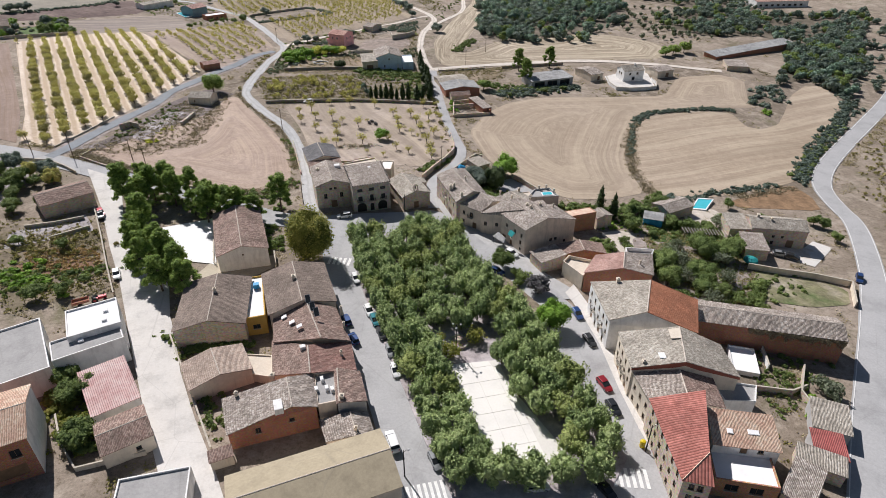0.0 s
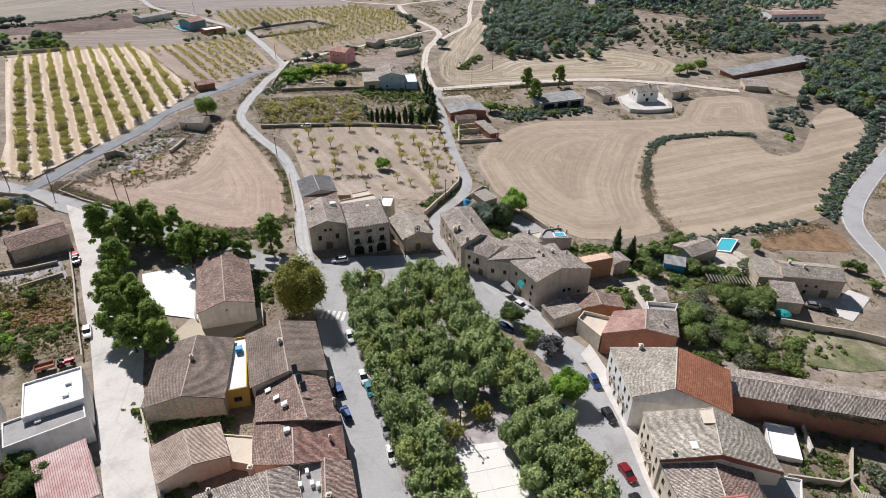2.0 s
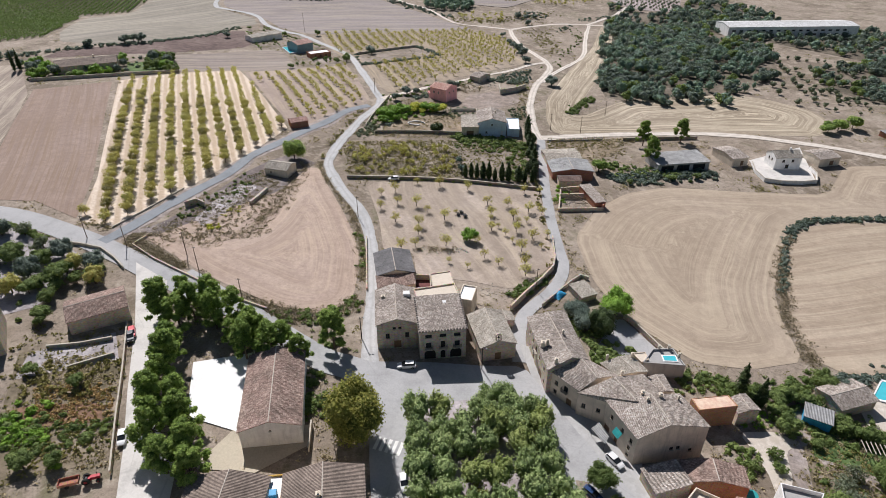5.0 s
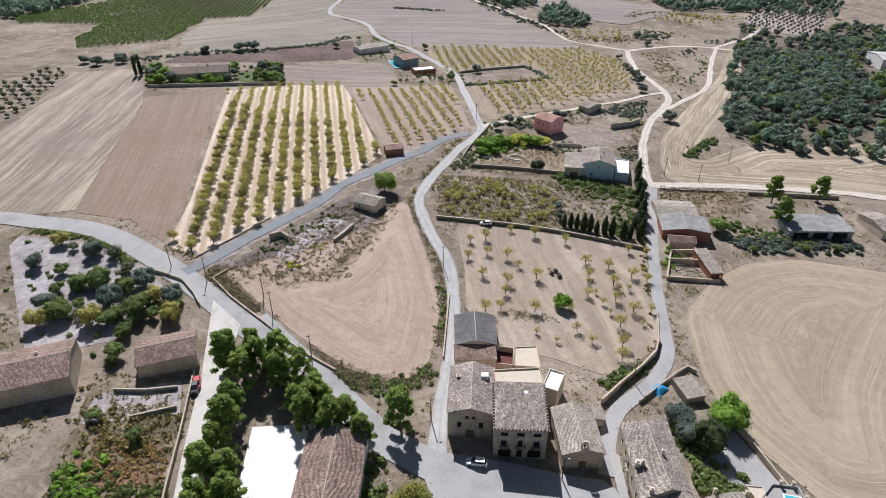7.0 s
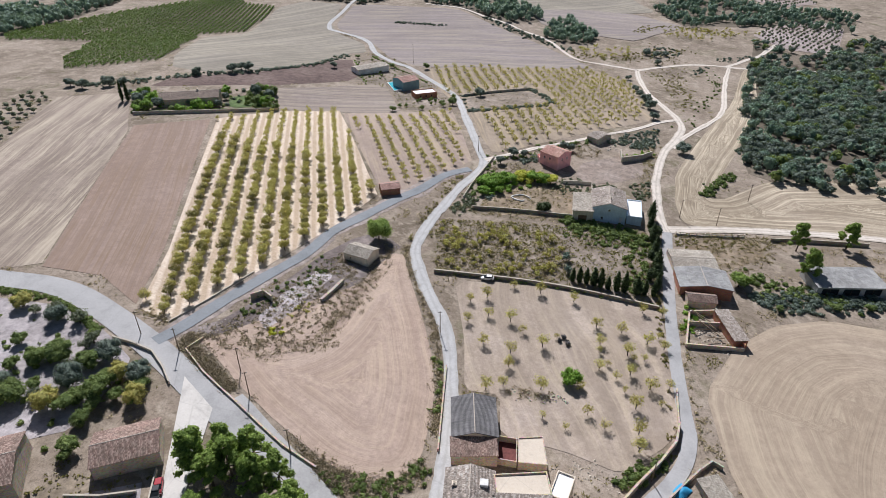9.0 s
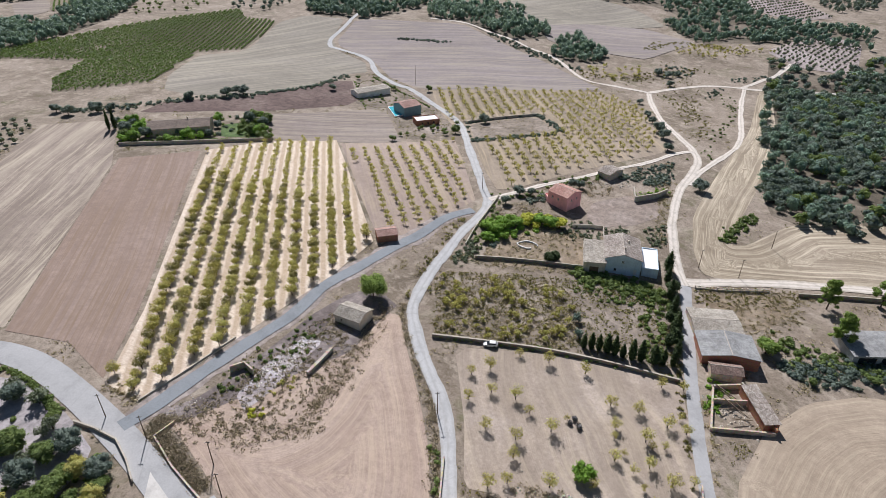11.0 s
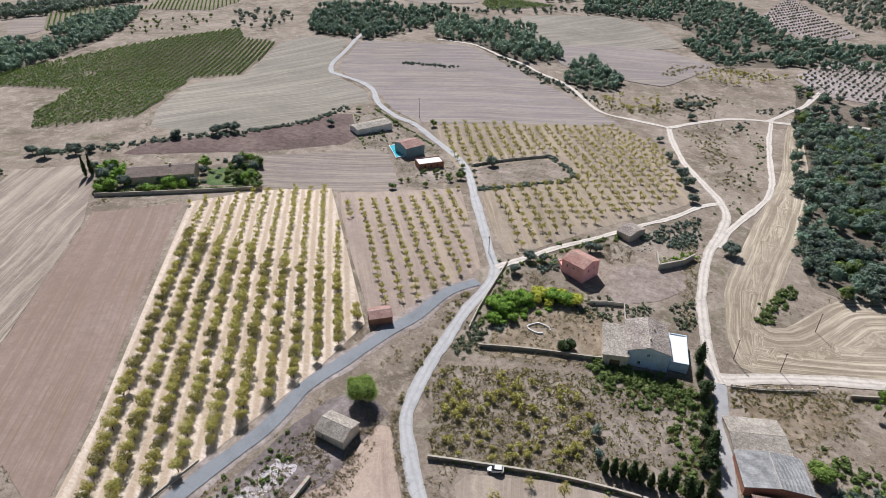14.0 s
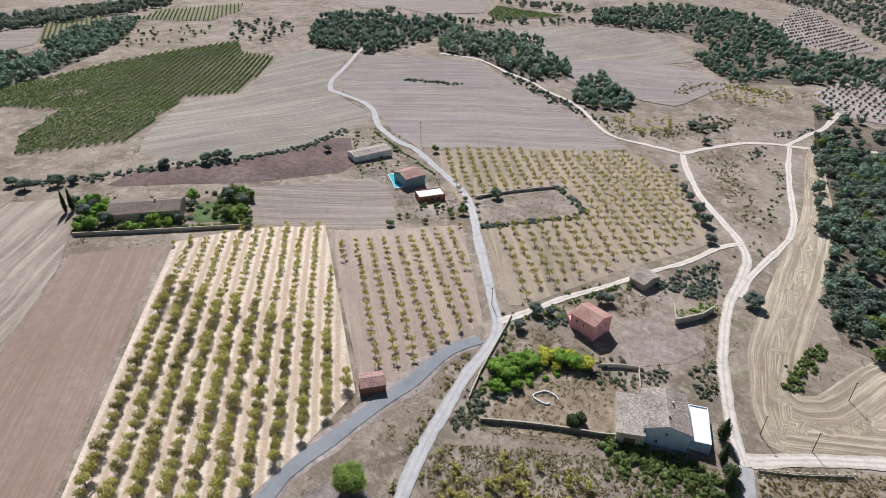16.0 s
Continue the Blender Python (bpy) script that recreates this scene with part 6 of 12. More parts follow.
# terraced row east of the plaza head
quad_house("house", "long terraced stone house with weathered tiles", [(-2.2, 173.4, 6.0), (3.7, 155.0, 6.0), (13.1, 160.5, 6.0), (7.2, 178.3, 6.0)], [(2.8, 173.9, 8.0), (9.0, 158.2, 8.0)], "stone",
           wins=[("f", "window", q, 4.6, 0.9, 1.3) for q in (3.0, 6.2, 12.6, 16.4)] + [("f", "window", 9.2, 4.2, 1.2, 1.8), ("f", "window", 4.0, 1.4, 0.8, 1.0), ("f", "door", 7.6, 0.0, 1.2, 2.2), ("f", "door", 13.8, 0.0, 2.4, 2.5), ("f", "window", 17.0, 1.3, 0.9, 1.1)],
           chimneys=[(2.4, 162.6, 7.2, 0.9, 0.5), (3.4, 162.9, 7.3, 0.6, 0.7), (6.9, 166.6, 7.7, 0.5, 0.8), (5.6, 156.9, 7.0, 0.7, 0.9)])
quad_house("house", "terraced plastered house with a small balcony", [(4.4, 155.9, 5.0), (10.9, 150.8, 5.0), (19.4, 157.0, 5.4), (12.9, 161.1, 5.4)], [(11.4, 159.0, 7.0), (14.6, 153.6, 7.0)],
           wins=[("f", "window", 1.9, 3.9, 0.9, 1.2), ("f", "window", 4.6, 3.6, 1.1, 1.7), ("f", "window", 1.8, 1.1, 0.9, 1.2), ("f", "door", 5.8, 0.0, 1.5, 2.3)])
quad_house("house", "low terraced house with weathered tiles and a garage front", [(10.6, 150.2, 4.7), (16.6, 148.5, 5.2), (29.7, 151.7, 5.4), (25.4, 158.3, 5.4)], [(18.3, 153.9, 7.5), (22.5, 147.3, 7.7)],
           wins=[("f", "window", 1.5, 3.2, 0.9, 1.3), ("f", "window", 4.8, 3.4, 0.9, 1.2)], chimneys=[(20.2, 156.0, 6.7, 0.5, 0.8)])
quad_house("house", "large terraced house with weathered tiles and a blind gable", [(16.4, 148.1, 5.8), (22.1, 138.6, 6.0), (37.1, 144.4, 6.3), (32.3, 152.6, 6.3)], [(25.6, 149.0, 8.4), (28.6, 141.4, 8.4)],
           wins=[("f", "window", q, 5.2, 0.9, 1.3) for q in (2.6, 6.4, 9.3)] + [("f", "window", q, 2.9, 0.9, 1.3) for q in (5.0, 9.0)] + [("f", "door", 1.6, 0.0, 1.9, 2.4), ("f", "door", 4.9, 0.0, 1.1, 2.2), ("f", "window", 9.0, 0.9, 0.9, 1.0), ("r", "window", 8.2, 3.2, 0.9, 1.0), ("r", "window", 9.7, 3.2, 0.9, 1.0), ("r", "window", 12.6, 2.0, 0.8, 0.9)],
           chimneys=[(23.9, 149.6, 7.6, 0.7, 0.7), (24.7, 147.6, 8.0, 0.5, 0.6), (27.5, 149.3, 8.0, 0.7, 0.6), (31.4, 150.2, 6.9, 0.4, 0.8)])
quad_house("outbuilding", "back block with bleached tiles", [(16.0, 161.9, 3.9), (19.5, 158.6, 3.7), (26.9, 161.2, 4.1), (23.2, 165.6, 4.5)], [(20.4, 164.2, 4.7), (24.0, 160.2, 4.4)], "plaster", "tile_pale", chimneys=[(17.6, 163.6, 4.3, 0.5, 0.8), (23.4, 165.0, 4.5, 0.6, 0.9), (20.6, 158.8, 3.9, 0.4, 0.8)], category="shed")
quad_house("outbuilding", "small back wing with old tiles", [(26.5, 160.6, 2.5), (28.8, 156.2, 2.5), (32.1, 157.1, 2.8), (30.6, 162.2, 2.8)], [(28.6, 161.4, 3.0), (30.5, 156.7, 3.0)], category="shed")
flat_block("pool_terrace", "raised walled terrace with a small pool", [(26.7, 167.4), (36.6, 168.1), (34.5, 174.0), (29.4, 172.9)], 0.7, "grey", "grey_roof", 0.5)
flat_block("terrace_block", "low pinkish terrace beside the back block", [(24.3, 170.5), (26.3, 167.5), (28.2, 168.8), (27.6, 171.5)], 0.9, "plaster", "cream_roof", 0.2)
flat_block("outbuilding", "orange block outbuilding with a flat pale roof", [(35.8, 155.8), (37.0, 152.6), (45.6, 155.5), (44.2, 158.5)], 2.3, "orange_wall", "tile_salmon", 0.1, "shed")
quad_house("shed", "low tiled shed beside the orange block", [(45.4, 160.0, 0.2), (46.0, 155.4, 0.2), (51.4, 157.6, 0.2), (49.2, 162.0, 0.2)], [(47.4, 161.0, 0.8), (48.7, 156.6, 0.8)], "stone", category="shed")
for x, y in ((35.5, 171.2), (33.4, 173.9), (31.0, 173.3)):
    pier = tagged(new("wall_pier"), "rendered pier with a cap on the terrace wall", "pier", "piers of the pool terrace")
    pier.location = (x, y, 0.9)
    bm = bmesh.new()
    box(bm, -0.25, -0.25, 0, 0.25, 0.25, 1.2)
    part("shaft", bm, M["cream"], pier)
    bm = bmesh.new()
    box(bm, -0.34, -0.34, 1.2, 0.34, 0.34, 1.34)
    part("cap", bm, M["sill"], pier)
aw = tagged(new("awning"), "pale sloping canopy over the garage doors", "awning")
bm = bmesh.new()
slope(bm, bm.loops.layers.uv.new("UVMap"), (14.0, 144.6, 0.6), (16.8, 140.9, 0.6), (17.6, 142.6, 1.1), (15.7, 146.2, 1.1), 0.06)
part("sheet", bm, M["sheet_light"], aw)
for x, y, z in ((14.3, 144.6, 0.55), (16.8, 141.3, 0.55)):
    bm = bmesh.new()
    tube(bm, [(x, y, z - 3.2), (x, y, z)], [0.05, 0.05], 6)
    part("post", bm, M["dark_metal"], aw)
aw = tagged(new("awning"), "small teal awning over a street window", "awning")
bm = bmesh.new()
slope(bm, bm.loops.layers.uv.new("UVMap"), (18.0, 142.9, 2.2), (19.1, 141.2, 2.2), (19.9, 141.7, 3.4), (18.8, 143.5, 3.4), 0.05)
part("cloth", bm, M["teal"], aw)
house("hut", 12.7, 197.4, 35.0, 5.2, 6.4, 1.9, "low stone hut with a rubble-strewn roof by the lane", "shed", wall="stone_grey", roof="tile_pale", rise=0.4, category="hut")
house("house", 37.6, 136.9, -86.4, 5.0, 11.9, 4, "small brick house with reddish tiles", wall="orange_wall", roof="tile_red", rise=1.3)
house("shed", 28.2, 134.4, -65.5, 5.7, 7.4, 3.5, "low lean-to with old tiles", "shed", wall="stone", roof="tile_old", rise=0.5, category="shed")
quad_house("house", "brick-walled house with pinkish and grey tiled slopes", [(39.7, 130.4, 3.4), (35.1, 122.5, 3.4), (52.4, 121.6, 3.2), (54.8, 130.8, 3.2)], [(46.9, 129.4, 4.9), (44.8, 122.4, 4.9)], "brick", "tile_pink", chimneys=[(49.8, 125.2, 4.2, 0.4, 0.7)], roof2="tile_old")
flat_block("house", "block with a cream roof terrace and parapet", [(33.2, 132.3), (31.3, 129.6), (35.2, 122.9), (39.4, 129.9)], 1.2, "cream", "cream_roof", 0.9, "house")
flat_block("house", "walled grey roof terrace behind the brick house", [(49.4, 136.6), (48.8, 131.2), (54.4, 131.0), (56.9, 135.6)], 0.9, "white", "grey_roof", 1.0, "house")

# block east of the plaza
quad_house("house", "tall white house with bleached tiles", [(34.6, 114.4, 6.2), (35.8, 100.4, 6.2), (54.2, 97.3, 5.2), (58.2, 108.7, 5.2)], [(47.7, 111.8, 8.6), (43.6, 100.3, 8.6)], "white", "tile_pale",
           wins=[("f", "window", q, z, 0.9, 1.3) for q in (1.6, 4.4, 7.2, 10.0, 12.4) for z in (3.7, 6.2)] + [("f", "door", q, 0.0, 1.3, 2.3) for q in (3.0, 8.4)] + [("f", "window", q, 0.9, 0.9, 1.3) for q in (5.8, 11.2)],
           chimneys=[(40.6, 112.9, 7.3, 0.7, 0.9)], roof2="tile_orange")
house("barn", 73.4, 105.4, -13.2, 30.4, 7.7, 6.4, "long brick barn with bleached tiles", wall="brick", roof="tile_old", rise=1.3, category="barn")
ph = quad_house("house", "large cream house with bleached tiles and red gable edge", [(36.8, 96.6, 6.0), (36.8, 86.1, 6.0), (57.8, 84.5, 5.0), (57.5, 93.7, 5.0)], [(49.1, 95.9, 8.0), (47.0, 85.7, 8.0)], "cream", "tile_pale",
                wins=[("f", "window", q, z, 0.9, 1.3) for q in (1.5, 4.0, 6.6, 9.1) for z in (3.4, 5.8)] + [("f", "door", 2.8, 0.0, 1.4, 2.3), ("f", "window", 5.6, 0.9, 1.0, 1.3), ("f", "door", 8.2, 0.0, 1.2, 2.3), ("r", "window", 15.6, 4.6, 0.8, 1.2)],
                chimneys=[(39.4, 86.9, 6.2, 0.6, 0.8)])
bm = bmesh.new()
rim = [Vector(p) - ph.location for p in ((36.9, 86.03, 5.3), (47.0, 85.65, 6.5), (57.7, 84.4, 4.3), (57.7, 84.4, 4.95), (47.0, 85.65, 7.85), (36.9, 86.03, 5.9))]
fa, fb = ([bm.verts.new(p + Vector((-0.05 * k, -0.3 * k, 0))) for p in rim] for k in (0.01, 0.25))
bm.faces.new((fb[0], fb[1], fb[4], fb[5]))
bm.faces.new((fb[1], fb[2], fb[3], fb[4]))
for i in range(6):
    bm.faces.new((fa[i], fa[(i + 1) % 6], fb[(i + 1) % 6], fb[i]))
bmesh.ops.recalc_face_normals(bm, faces=bm.faces[:])
part("gable_band", bm, M["red_band"], ph, "dark red painted gable")
bm = bmesh.new()
slope(bm, bm.loops.layers.uv.new("UVMap"), *(Vector(p) - ph.location + Vector((0, 0, 0.09)) for p in ((46.2, 92.3, 7.85), (46.6, 95.4, 7.7), (49.0, 95.5, 8.0), (48.2, 92.2, 8.0))), 0.08)
part("roof_patch", bm, M["cream_roof"], ph, "pale mortar patch at the ridge")
quad_house("house", "terraced house with bleached and reddish tiles", [(37.1, 86.0, 4.8), (38.5, 77.6, 4.8), (52.3, 77.4, 4.2), (52.8, 85.4, 4.2)], [(46.1, 85.6, 6.0), (45.2, 77.3, 6.0)], "cream", "tile_old", wins=[("f", "window", q, z, 0.9, 1.3) for q in (1.6, 4.0, 6.4) for z in (1.2, 4.0)], roof2="tile_red")
def corner_house():
    """A wedge-shaped corner house: one slope rises from the street, a small hip closes the narrow end."""
    nw, sw, se, ne, top = (Vector(p) for p in ((38.1, 77.6), (38.3, 60.5), (42.4, 59.3), (47.6, 77.6), (43.2, 63.8)))
    h, rise = 8.5, 2.0
    z0 = float(gz(42, 68))
    th = tagged(new("house"), "wedge-shaped corner stone house with a crimson tiled roof", "house")
    th.location = (42, 68, z0)
    nw, sw, se, ne, top = (p - Vector((42, 68)) for p in (nw, sw, se, ne, top))
    bm = bmesh.new()
    for a, b, n, sills in ((nw, sw, 6, (1.0, 3.7, 6.3)), (sw, se, 2, (3.7, 6.3)), (se, ne, 0, ()), (ne, nw, 0, ())):
        u = (b - a).normalized()
        w = (b - a).length
        o, u3, n3 = Vector((a.x, a.y, 0)), Vector((u.x, u.y, 0)), Vector((u.y, -u.x, 0))
        holes = [((w - 1.6) * (i + 0.5) / n + 0.35, s, (w - 1.6) * (i + 0.5) / n + 1.25, s + 1.35) for s in sills for i in range(n)]
        wall_face(bm, o, u3, n3, w, -2.2, h, holes)
        for hole in holes:
            opening(th, o, u3, n3, hole, "window", M["frame"])
    up = lambda p, z: Vector((p.x, p.y, z))
    for ring in ((up(se, h), up(ne, h), up(ne, h + rise), up(top, h + rise)), (up(ne, h), up(nw, h), up(ne, h + rise))):
        bm.faces.new([bm.verts.new(p) for p in ring])
    part("wall", bm, M["stone"], th)
    out = Vector((0, 0, 0.17))
    for ring in ((up(nw + Vector((-0.4, 0)), h - 0.09), up(sw + Vector((-0.4, -0.3)), h - 0.09), up(top, h + rise), up(ne, h + rise)),
                 (up(sw + Vector((-0.4, -0.35)), h - 0.09), up(se + Vector((0.2, -0.4)), h - 0.09), up(top, h + rise), up(top + Vector((-0.02, 0.0)), h + rise))):
        bm = bmesh.new()
        slope(bm, bm.loops.layers.uv.new("UVMap"), *(q + out for q in ring))
        part("roof_slope", bm, M["tile_crimson"], th)
    bm = bmesh.new()
    a, b = up(sw + Vector((-0.3, -0.3)), h + 0.16), up(top, h + rise + 0.2)
    ring = [a + (b - a) * k / 12 for k in range(13)]
    for p, q in zip(ring, ring[1:]):
        d = (q - p).cross(Vector((0, 0, 1))).normalized() * 0.12
        vs = [bm.verts.new(v) for v in (p - d, p + d, p + Vector((0, 0, 0.12)), q - d, q + d, q + Vector((0, 0, 0.12)))]
        for f in ((0, 1, 4, 3), (1, 2, 5, 4), (2, 0, 3, 5), (0, 2, 1), (3, 4, 5)):
            bm.faces.new([vs[k] for k in f])
    part("hip_ridge", bm, M["tile_salmon"], th, "row of pale hip tiles")
    return th


corner_house()
house("house", 53.0, 71.9, -9.3, 11.0, 6.8, 6.6, "white house with salmon tiles above a terrace", "shed", wall="white", roof="tile_salmon", rise=1.3, wins=[("f", "door", 5.2, 4.9, 1.2, 2.0), ("f", "window", 8.0, 5.4, 1.0, 1.0)])
house("house", 51.4, 66.6, -11.1, 10.3, 7.8, 4.2, "white roof terrace above a stone storey", "flat", wall="orange_wall", roof="white_roof", wins=[("f", "window", 3, 2.0, 2.2, 1.6), ("f", "window", 7, 2.0, 2.2, 1.6)])
flat_block("annex", "white rendered annex with a stained flat roof", [(53.6, 87.4), (54.4, 81.6), (60.4, 81.4), (62.4, 85.6)], 1.2, "white", "grey_roof", 0.4, "annex")
house("annex", 65.8, 97.4, -15.2, 5.5, 8.2, 0.9, "low annex with a bright white terrace", "flat", wall="white", roof="white_roof", category="annex")
house("shed", 74.5, 79.6, -22.5, 6.4, 7.4, 3, "shed with pale weathered tiles", "shed", wall="grey", roof="tile_pale", rise=0.5, category="shed")
house("shed", 70.3, 72.6, -17.1, 5.2, 5.8, 3, "shed with a red sheet roof", "shed", wall="grey", roof="sheet_red", rise=0.4, category="shed")
house("shed", 67.1, 69.3, -28.1, 7.7, 3.9, 3, "narrow shed with bleached tiles", "shed", wall="stone", roof="tile_pale", rise=0.4, category="shed")
house("shed", 60.7, 63.6, -39.9, 4.7, 8.6, 4, "shed with weathered tiles", "shed", wall="stone", roof="tile_old", rise=0.5, category="shed")
house("house", 99.8, 154.8, -9.5, 15.6, 7.8, 6, "stone farmhouse with pinkish old tiles and an arched door", wall="stone", roof="tile_pale", rise=1.4, chimneys=[(-5.5, 0.5, 0.7, 1.0), (-2, -0.8, 0.5, 0.8)], wins=[("f", "window", q, 3.0, 0.8, 0.9) for q in (3.5, 6.5, 9)] + [("f", "door", 11.5, 0.0, 2.0, 2.6), ("f", "window", 6.5, 0.8, 0.9, 1.2)])
house("house", 88.6, 156.6, -4.0, 6.0, 8.0, 4.6, "lower tiled wing of the farmhouse", "shed", wall="stone", roof="tile_pale", rise=0.8)
house("shed", 89.8, 146.6, -9.1, 6.2, 8.3, 3.5, "tiled lean-to of the farmhouse", "shed", wall="stone", roof="tile_old", rise=0.7, category="shed")
house("shed", 73.9, 169.4, 27.5, 10.6, 7.1, 3, "open shed with an old tiled roof by the pool", wall="stone", roof="tile_old", rise=1.0, category="shed")
house("hut", 65.2, 161.3, -19.4, 5.6, 4.2, 2.5, "small bright blue garden hut", "shed", wall="tarp", roof="sheet_light", rise=0.3, category="hut")

# houses and barns outside the village
house("house", -29.0, 317.2, -79.7, 15.9, 12.8, 6, "pale blue country house with a grey-brown tiled roof", wall="blue_wall", roof="tile_old", rise=2.0, wins=[("r", "window", 4.0, 1.0, 0.9, 1.1), ("r", "window", 6.4, 4.6, 0.8, 0.8), ("r", "door", 11.0, 0.0, 1.1, 2.2)], frame_m="frame_white", chimneys=[(-2, 2, 0.5, 0.8), (4, 0.4, 0.5, 0.7)])
house("garage", -38.3, 313.5, -80.0, 16.2, 7.7, 4, "garage wing with a pale flat tiled roof", "shed", wall="plaster", roof="tile_pale", rise=0.3, category="garage", wins=[("r", "door", 3.8, 0.0, 3.2, 2.4)])
house("annex", -19.0, 319.8, -82.9, 14.7, 5.6, 3, "low annex with a bright white roof", "flat", wall="blue_wall", roof="white_roof", category="annex")
house("house", -57.9, 350.9, -26.1, 10.2, 9.5, 6.2, "pink country house with a rose tiled roof", wall="pink_wall", roof="tile_rose", rise=1.5, wins=[("r", "window", 3.0, 3.8, 0.8, 1.0), ("r", "window", 6.5, 3.8, 0.8, 1.0), ("f", "window", 5.5, 3.6, 0.9, 1.1), ("f", "window", 2.5, 3.6, 0.9, 1.1)], frame_m="frame_white")
house("hut", -44.1, 389.1, -29.2, 6.8, 10.1, 3, "old stone field hut with grey tiles", wall="stone_grey", roof="tile_old", rise=1.0, category="hut")
house("hut", -100.5, 244.9, -5.1, 9.3, 7.1, 3, "old stone cabin with bleached tiles", wall="cream", roof="tile_pale", rise=1.2, category="hut", wins=[("f", "window", 2.5, 1.2, 0.6, 0.7)])
flat_block("porch", "pink raised porch of the country house", [(-66.6, 352.6), (-64.6, 349.0), (-62.4, 350.4), (-64.2, 353.8)], 6.6, "pink_wall", "tile_rose", 0.4, "porch")
house("hut", -113.0, 292.3, 36.5, 7.6, 6.0, 2.7, "field shed with a red tiled roof", wall="brick", roof="tile_pink", rise=0.9, category="hut")
house("villa", -256.9, 342.7, 33.9, 30.4, 13.7, 4, "long low villa with brown tiles among trees", wall="stone", roof="tile_brown", rise=2.0, category="house", chimneys=[(4, 0.5, 0.7, 1.2)])
house("house", -207.2, 456.1, 56.1, 23.3, 10.0, 3.5, "long white country house with a flat roof", wall="white", roof="tile_pale", rise=0.8)
house("house", -171.8, 436.3, 57.4, 11.8, 12.2, 5.5, "blue-green country house with a tiled roof", wall="green_wall", roof="tile_pink", rise=1.6)
house("house", -154.2, 424.1, 41.2, 13.6, 8.2, 3, "small brick house with a pale flat roof", "flat", wall="brick", roof="white_roof", wins=grid_wins("f", 3, 13.6, (0.9,)))
WH = (98.2, 314.0, 14.8, 11.4, 7.7, 5.5)
house("house", 98.2, 314.0, 14.8, 11.4, 7.7, 5.5, "white two-storey house on a terrace", wall="white", roof="tile_pale", rise=1.8, wins=grid_wins("f", 2, WH[3], (3.4,), 1.2, 1.2) + grid_wins("f", 1, WH[3], (0.6,), 1.6, 1.8) + grid_wins("l", 2, WH[4], (3.4,), 1.0, 1.2), chimneys=[(2, 0, 0.6, 0.8)])
house("hut", 76.8, 314.8, 27.0, 7.8, 13.5, 3.5, "small cream shed with a tiled roof", wall="cream", roof="tile_old", rise=1.0, category="shed", wins=[("f", "door", 5.0, 0.0, 1.6, 2.2)])
house("hut", 116.9, 323.9, 24.6, 10.6, 10.0, 3.5, "small stone shed with a tiled roof", wall="cream", roof="tile_old", rise=0.9, category="shed", wins=[("f", "door", 6.5, 0.0, 2.2, 2.3)])
house("shed", 53.0, 302.9, 20.0, 23.2, 11.4, 3.5, "low open shed with a grey sheet roof", "shed", wall="grey", roof="sheet_light", rise=0.6, category="shed", wins=grid_wins("f", 3, 23.2, (0.2,), 5.5, 2.6, "window", 1.0))
house("barn", 7.9, 281.4, -77.1, 11.6, 16.4, 3.6, "barn with a grey fibre-cement roof beside the lane", wall="brick", roof="sheet_light", rise=1.2, category="barn")
house("shed", 4.3, 293.6, 15.7, 14.8, 12.8, 2.6, "low shed with sagging old tiles", wall="stone", roof="tile_pale", rise=0.8, category="shed")
house("hut", 7.8, 271.4, 12.0, 8.8, 4.6, 2.8, "half-ruined hut with reddish tiles", wall="stone", roof="tile_red", rise=1.0, category="hut")
house("barn", 190.4, 378.5, 28.8, 72.4, 8.8, 2.6, "long low barn of dark brick with a grey roof", "shed", wall="brick", roof="sheet_light", rise=1.0, category="barn")
house("hut", 166.0, 341.7, -10.9, 11.2, 12.3, 2.6, "small ruined outbuilding with old tiles", "shed", rise=0.5, wall="stone", roof="tile_old", category="shed")
house("factory", 179.6, 609.7, 13.2, 107.2, 24.0, 8.0, "long white industrial hall far away", wall="white", roof="sheet_white", rise=1.5, category="factory", wins=grid_wins("f", 16, 100.7, (1.5, 4.5), 3.0, 1.2))
house("factory", 289.6, 551.2, 6.6, 47.2, 16.0, 5.0, "low white industrial building with a reddish roof", wall="white", roof="tile_pink", roof2="sheet_white", rise=1.2, category="factory", wins=grid_wins("f", 8, 45, (1.2,), 2.5, 1.5))


# ---- vegetation
def leaf_quads(rng, centres, normals, size, lo=0.6, hi=1.35):
    """Small flat leaf sprays, one quad each."""
    n = len(centres)
    nrm = normals + rng.normal(0, 0.55, (n, 3))
    nrm /= np.linalg.norm(nrm, axis=1)[:, None] + 1e-9
    ref = rng.normal(0, 1, (n, 3))
    a = np.cross(nrm, ref)
    a /= np.linalg.norm(a, axis=1)[:, None] + 1e-9
    b = np.cross(nrm, a)
    s = (size * rng.uniform(lo, hi, n))[:, None]
    a, b = a * s, b * s * rng.uniform(0.55, 1.0, n)[:, None]
    drop = nrm * s * 0.35
    return np.stack([centres - a * 0.9, centres - b - drop * 0.3, centres + a, centres + b - drop], 1)


def lobe_points(rng, lobes, n, shell=0.45):
    lobes = np.array(lobes, float)
    w = (lobes[:, 3] * lobes[:, 4] * lobes[:, 5]) ** (2 / 3)
    pick = rng.choice(len(lobes), n, p=w / w.sum())
    d = rng.normal(0, 1, (n, 3))
    d /= np.linalg.norm(d, axis=1)[:, None]
    r = (shell + (1 - shell) * rng.uniform(0, 1, n) ** 0.5) * (1 + 0.12 * rng.normal(0, 1, n))
    c = lobes[pick, :3] + d * lobes[pick, 3:] * r[:, None]
    return c, d


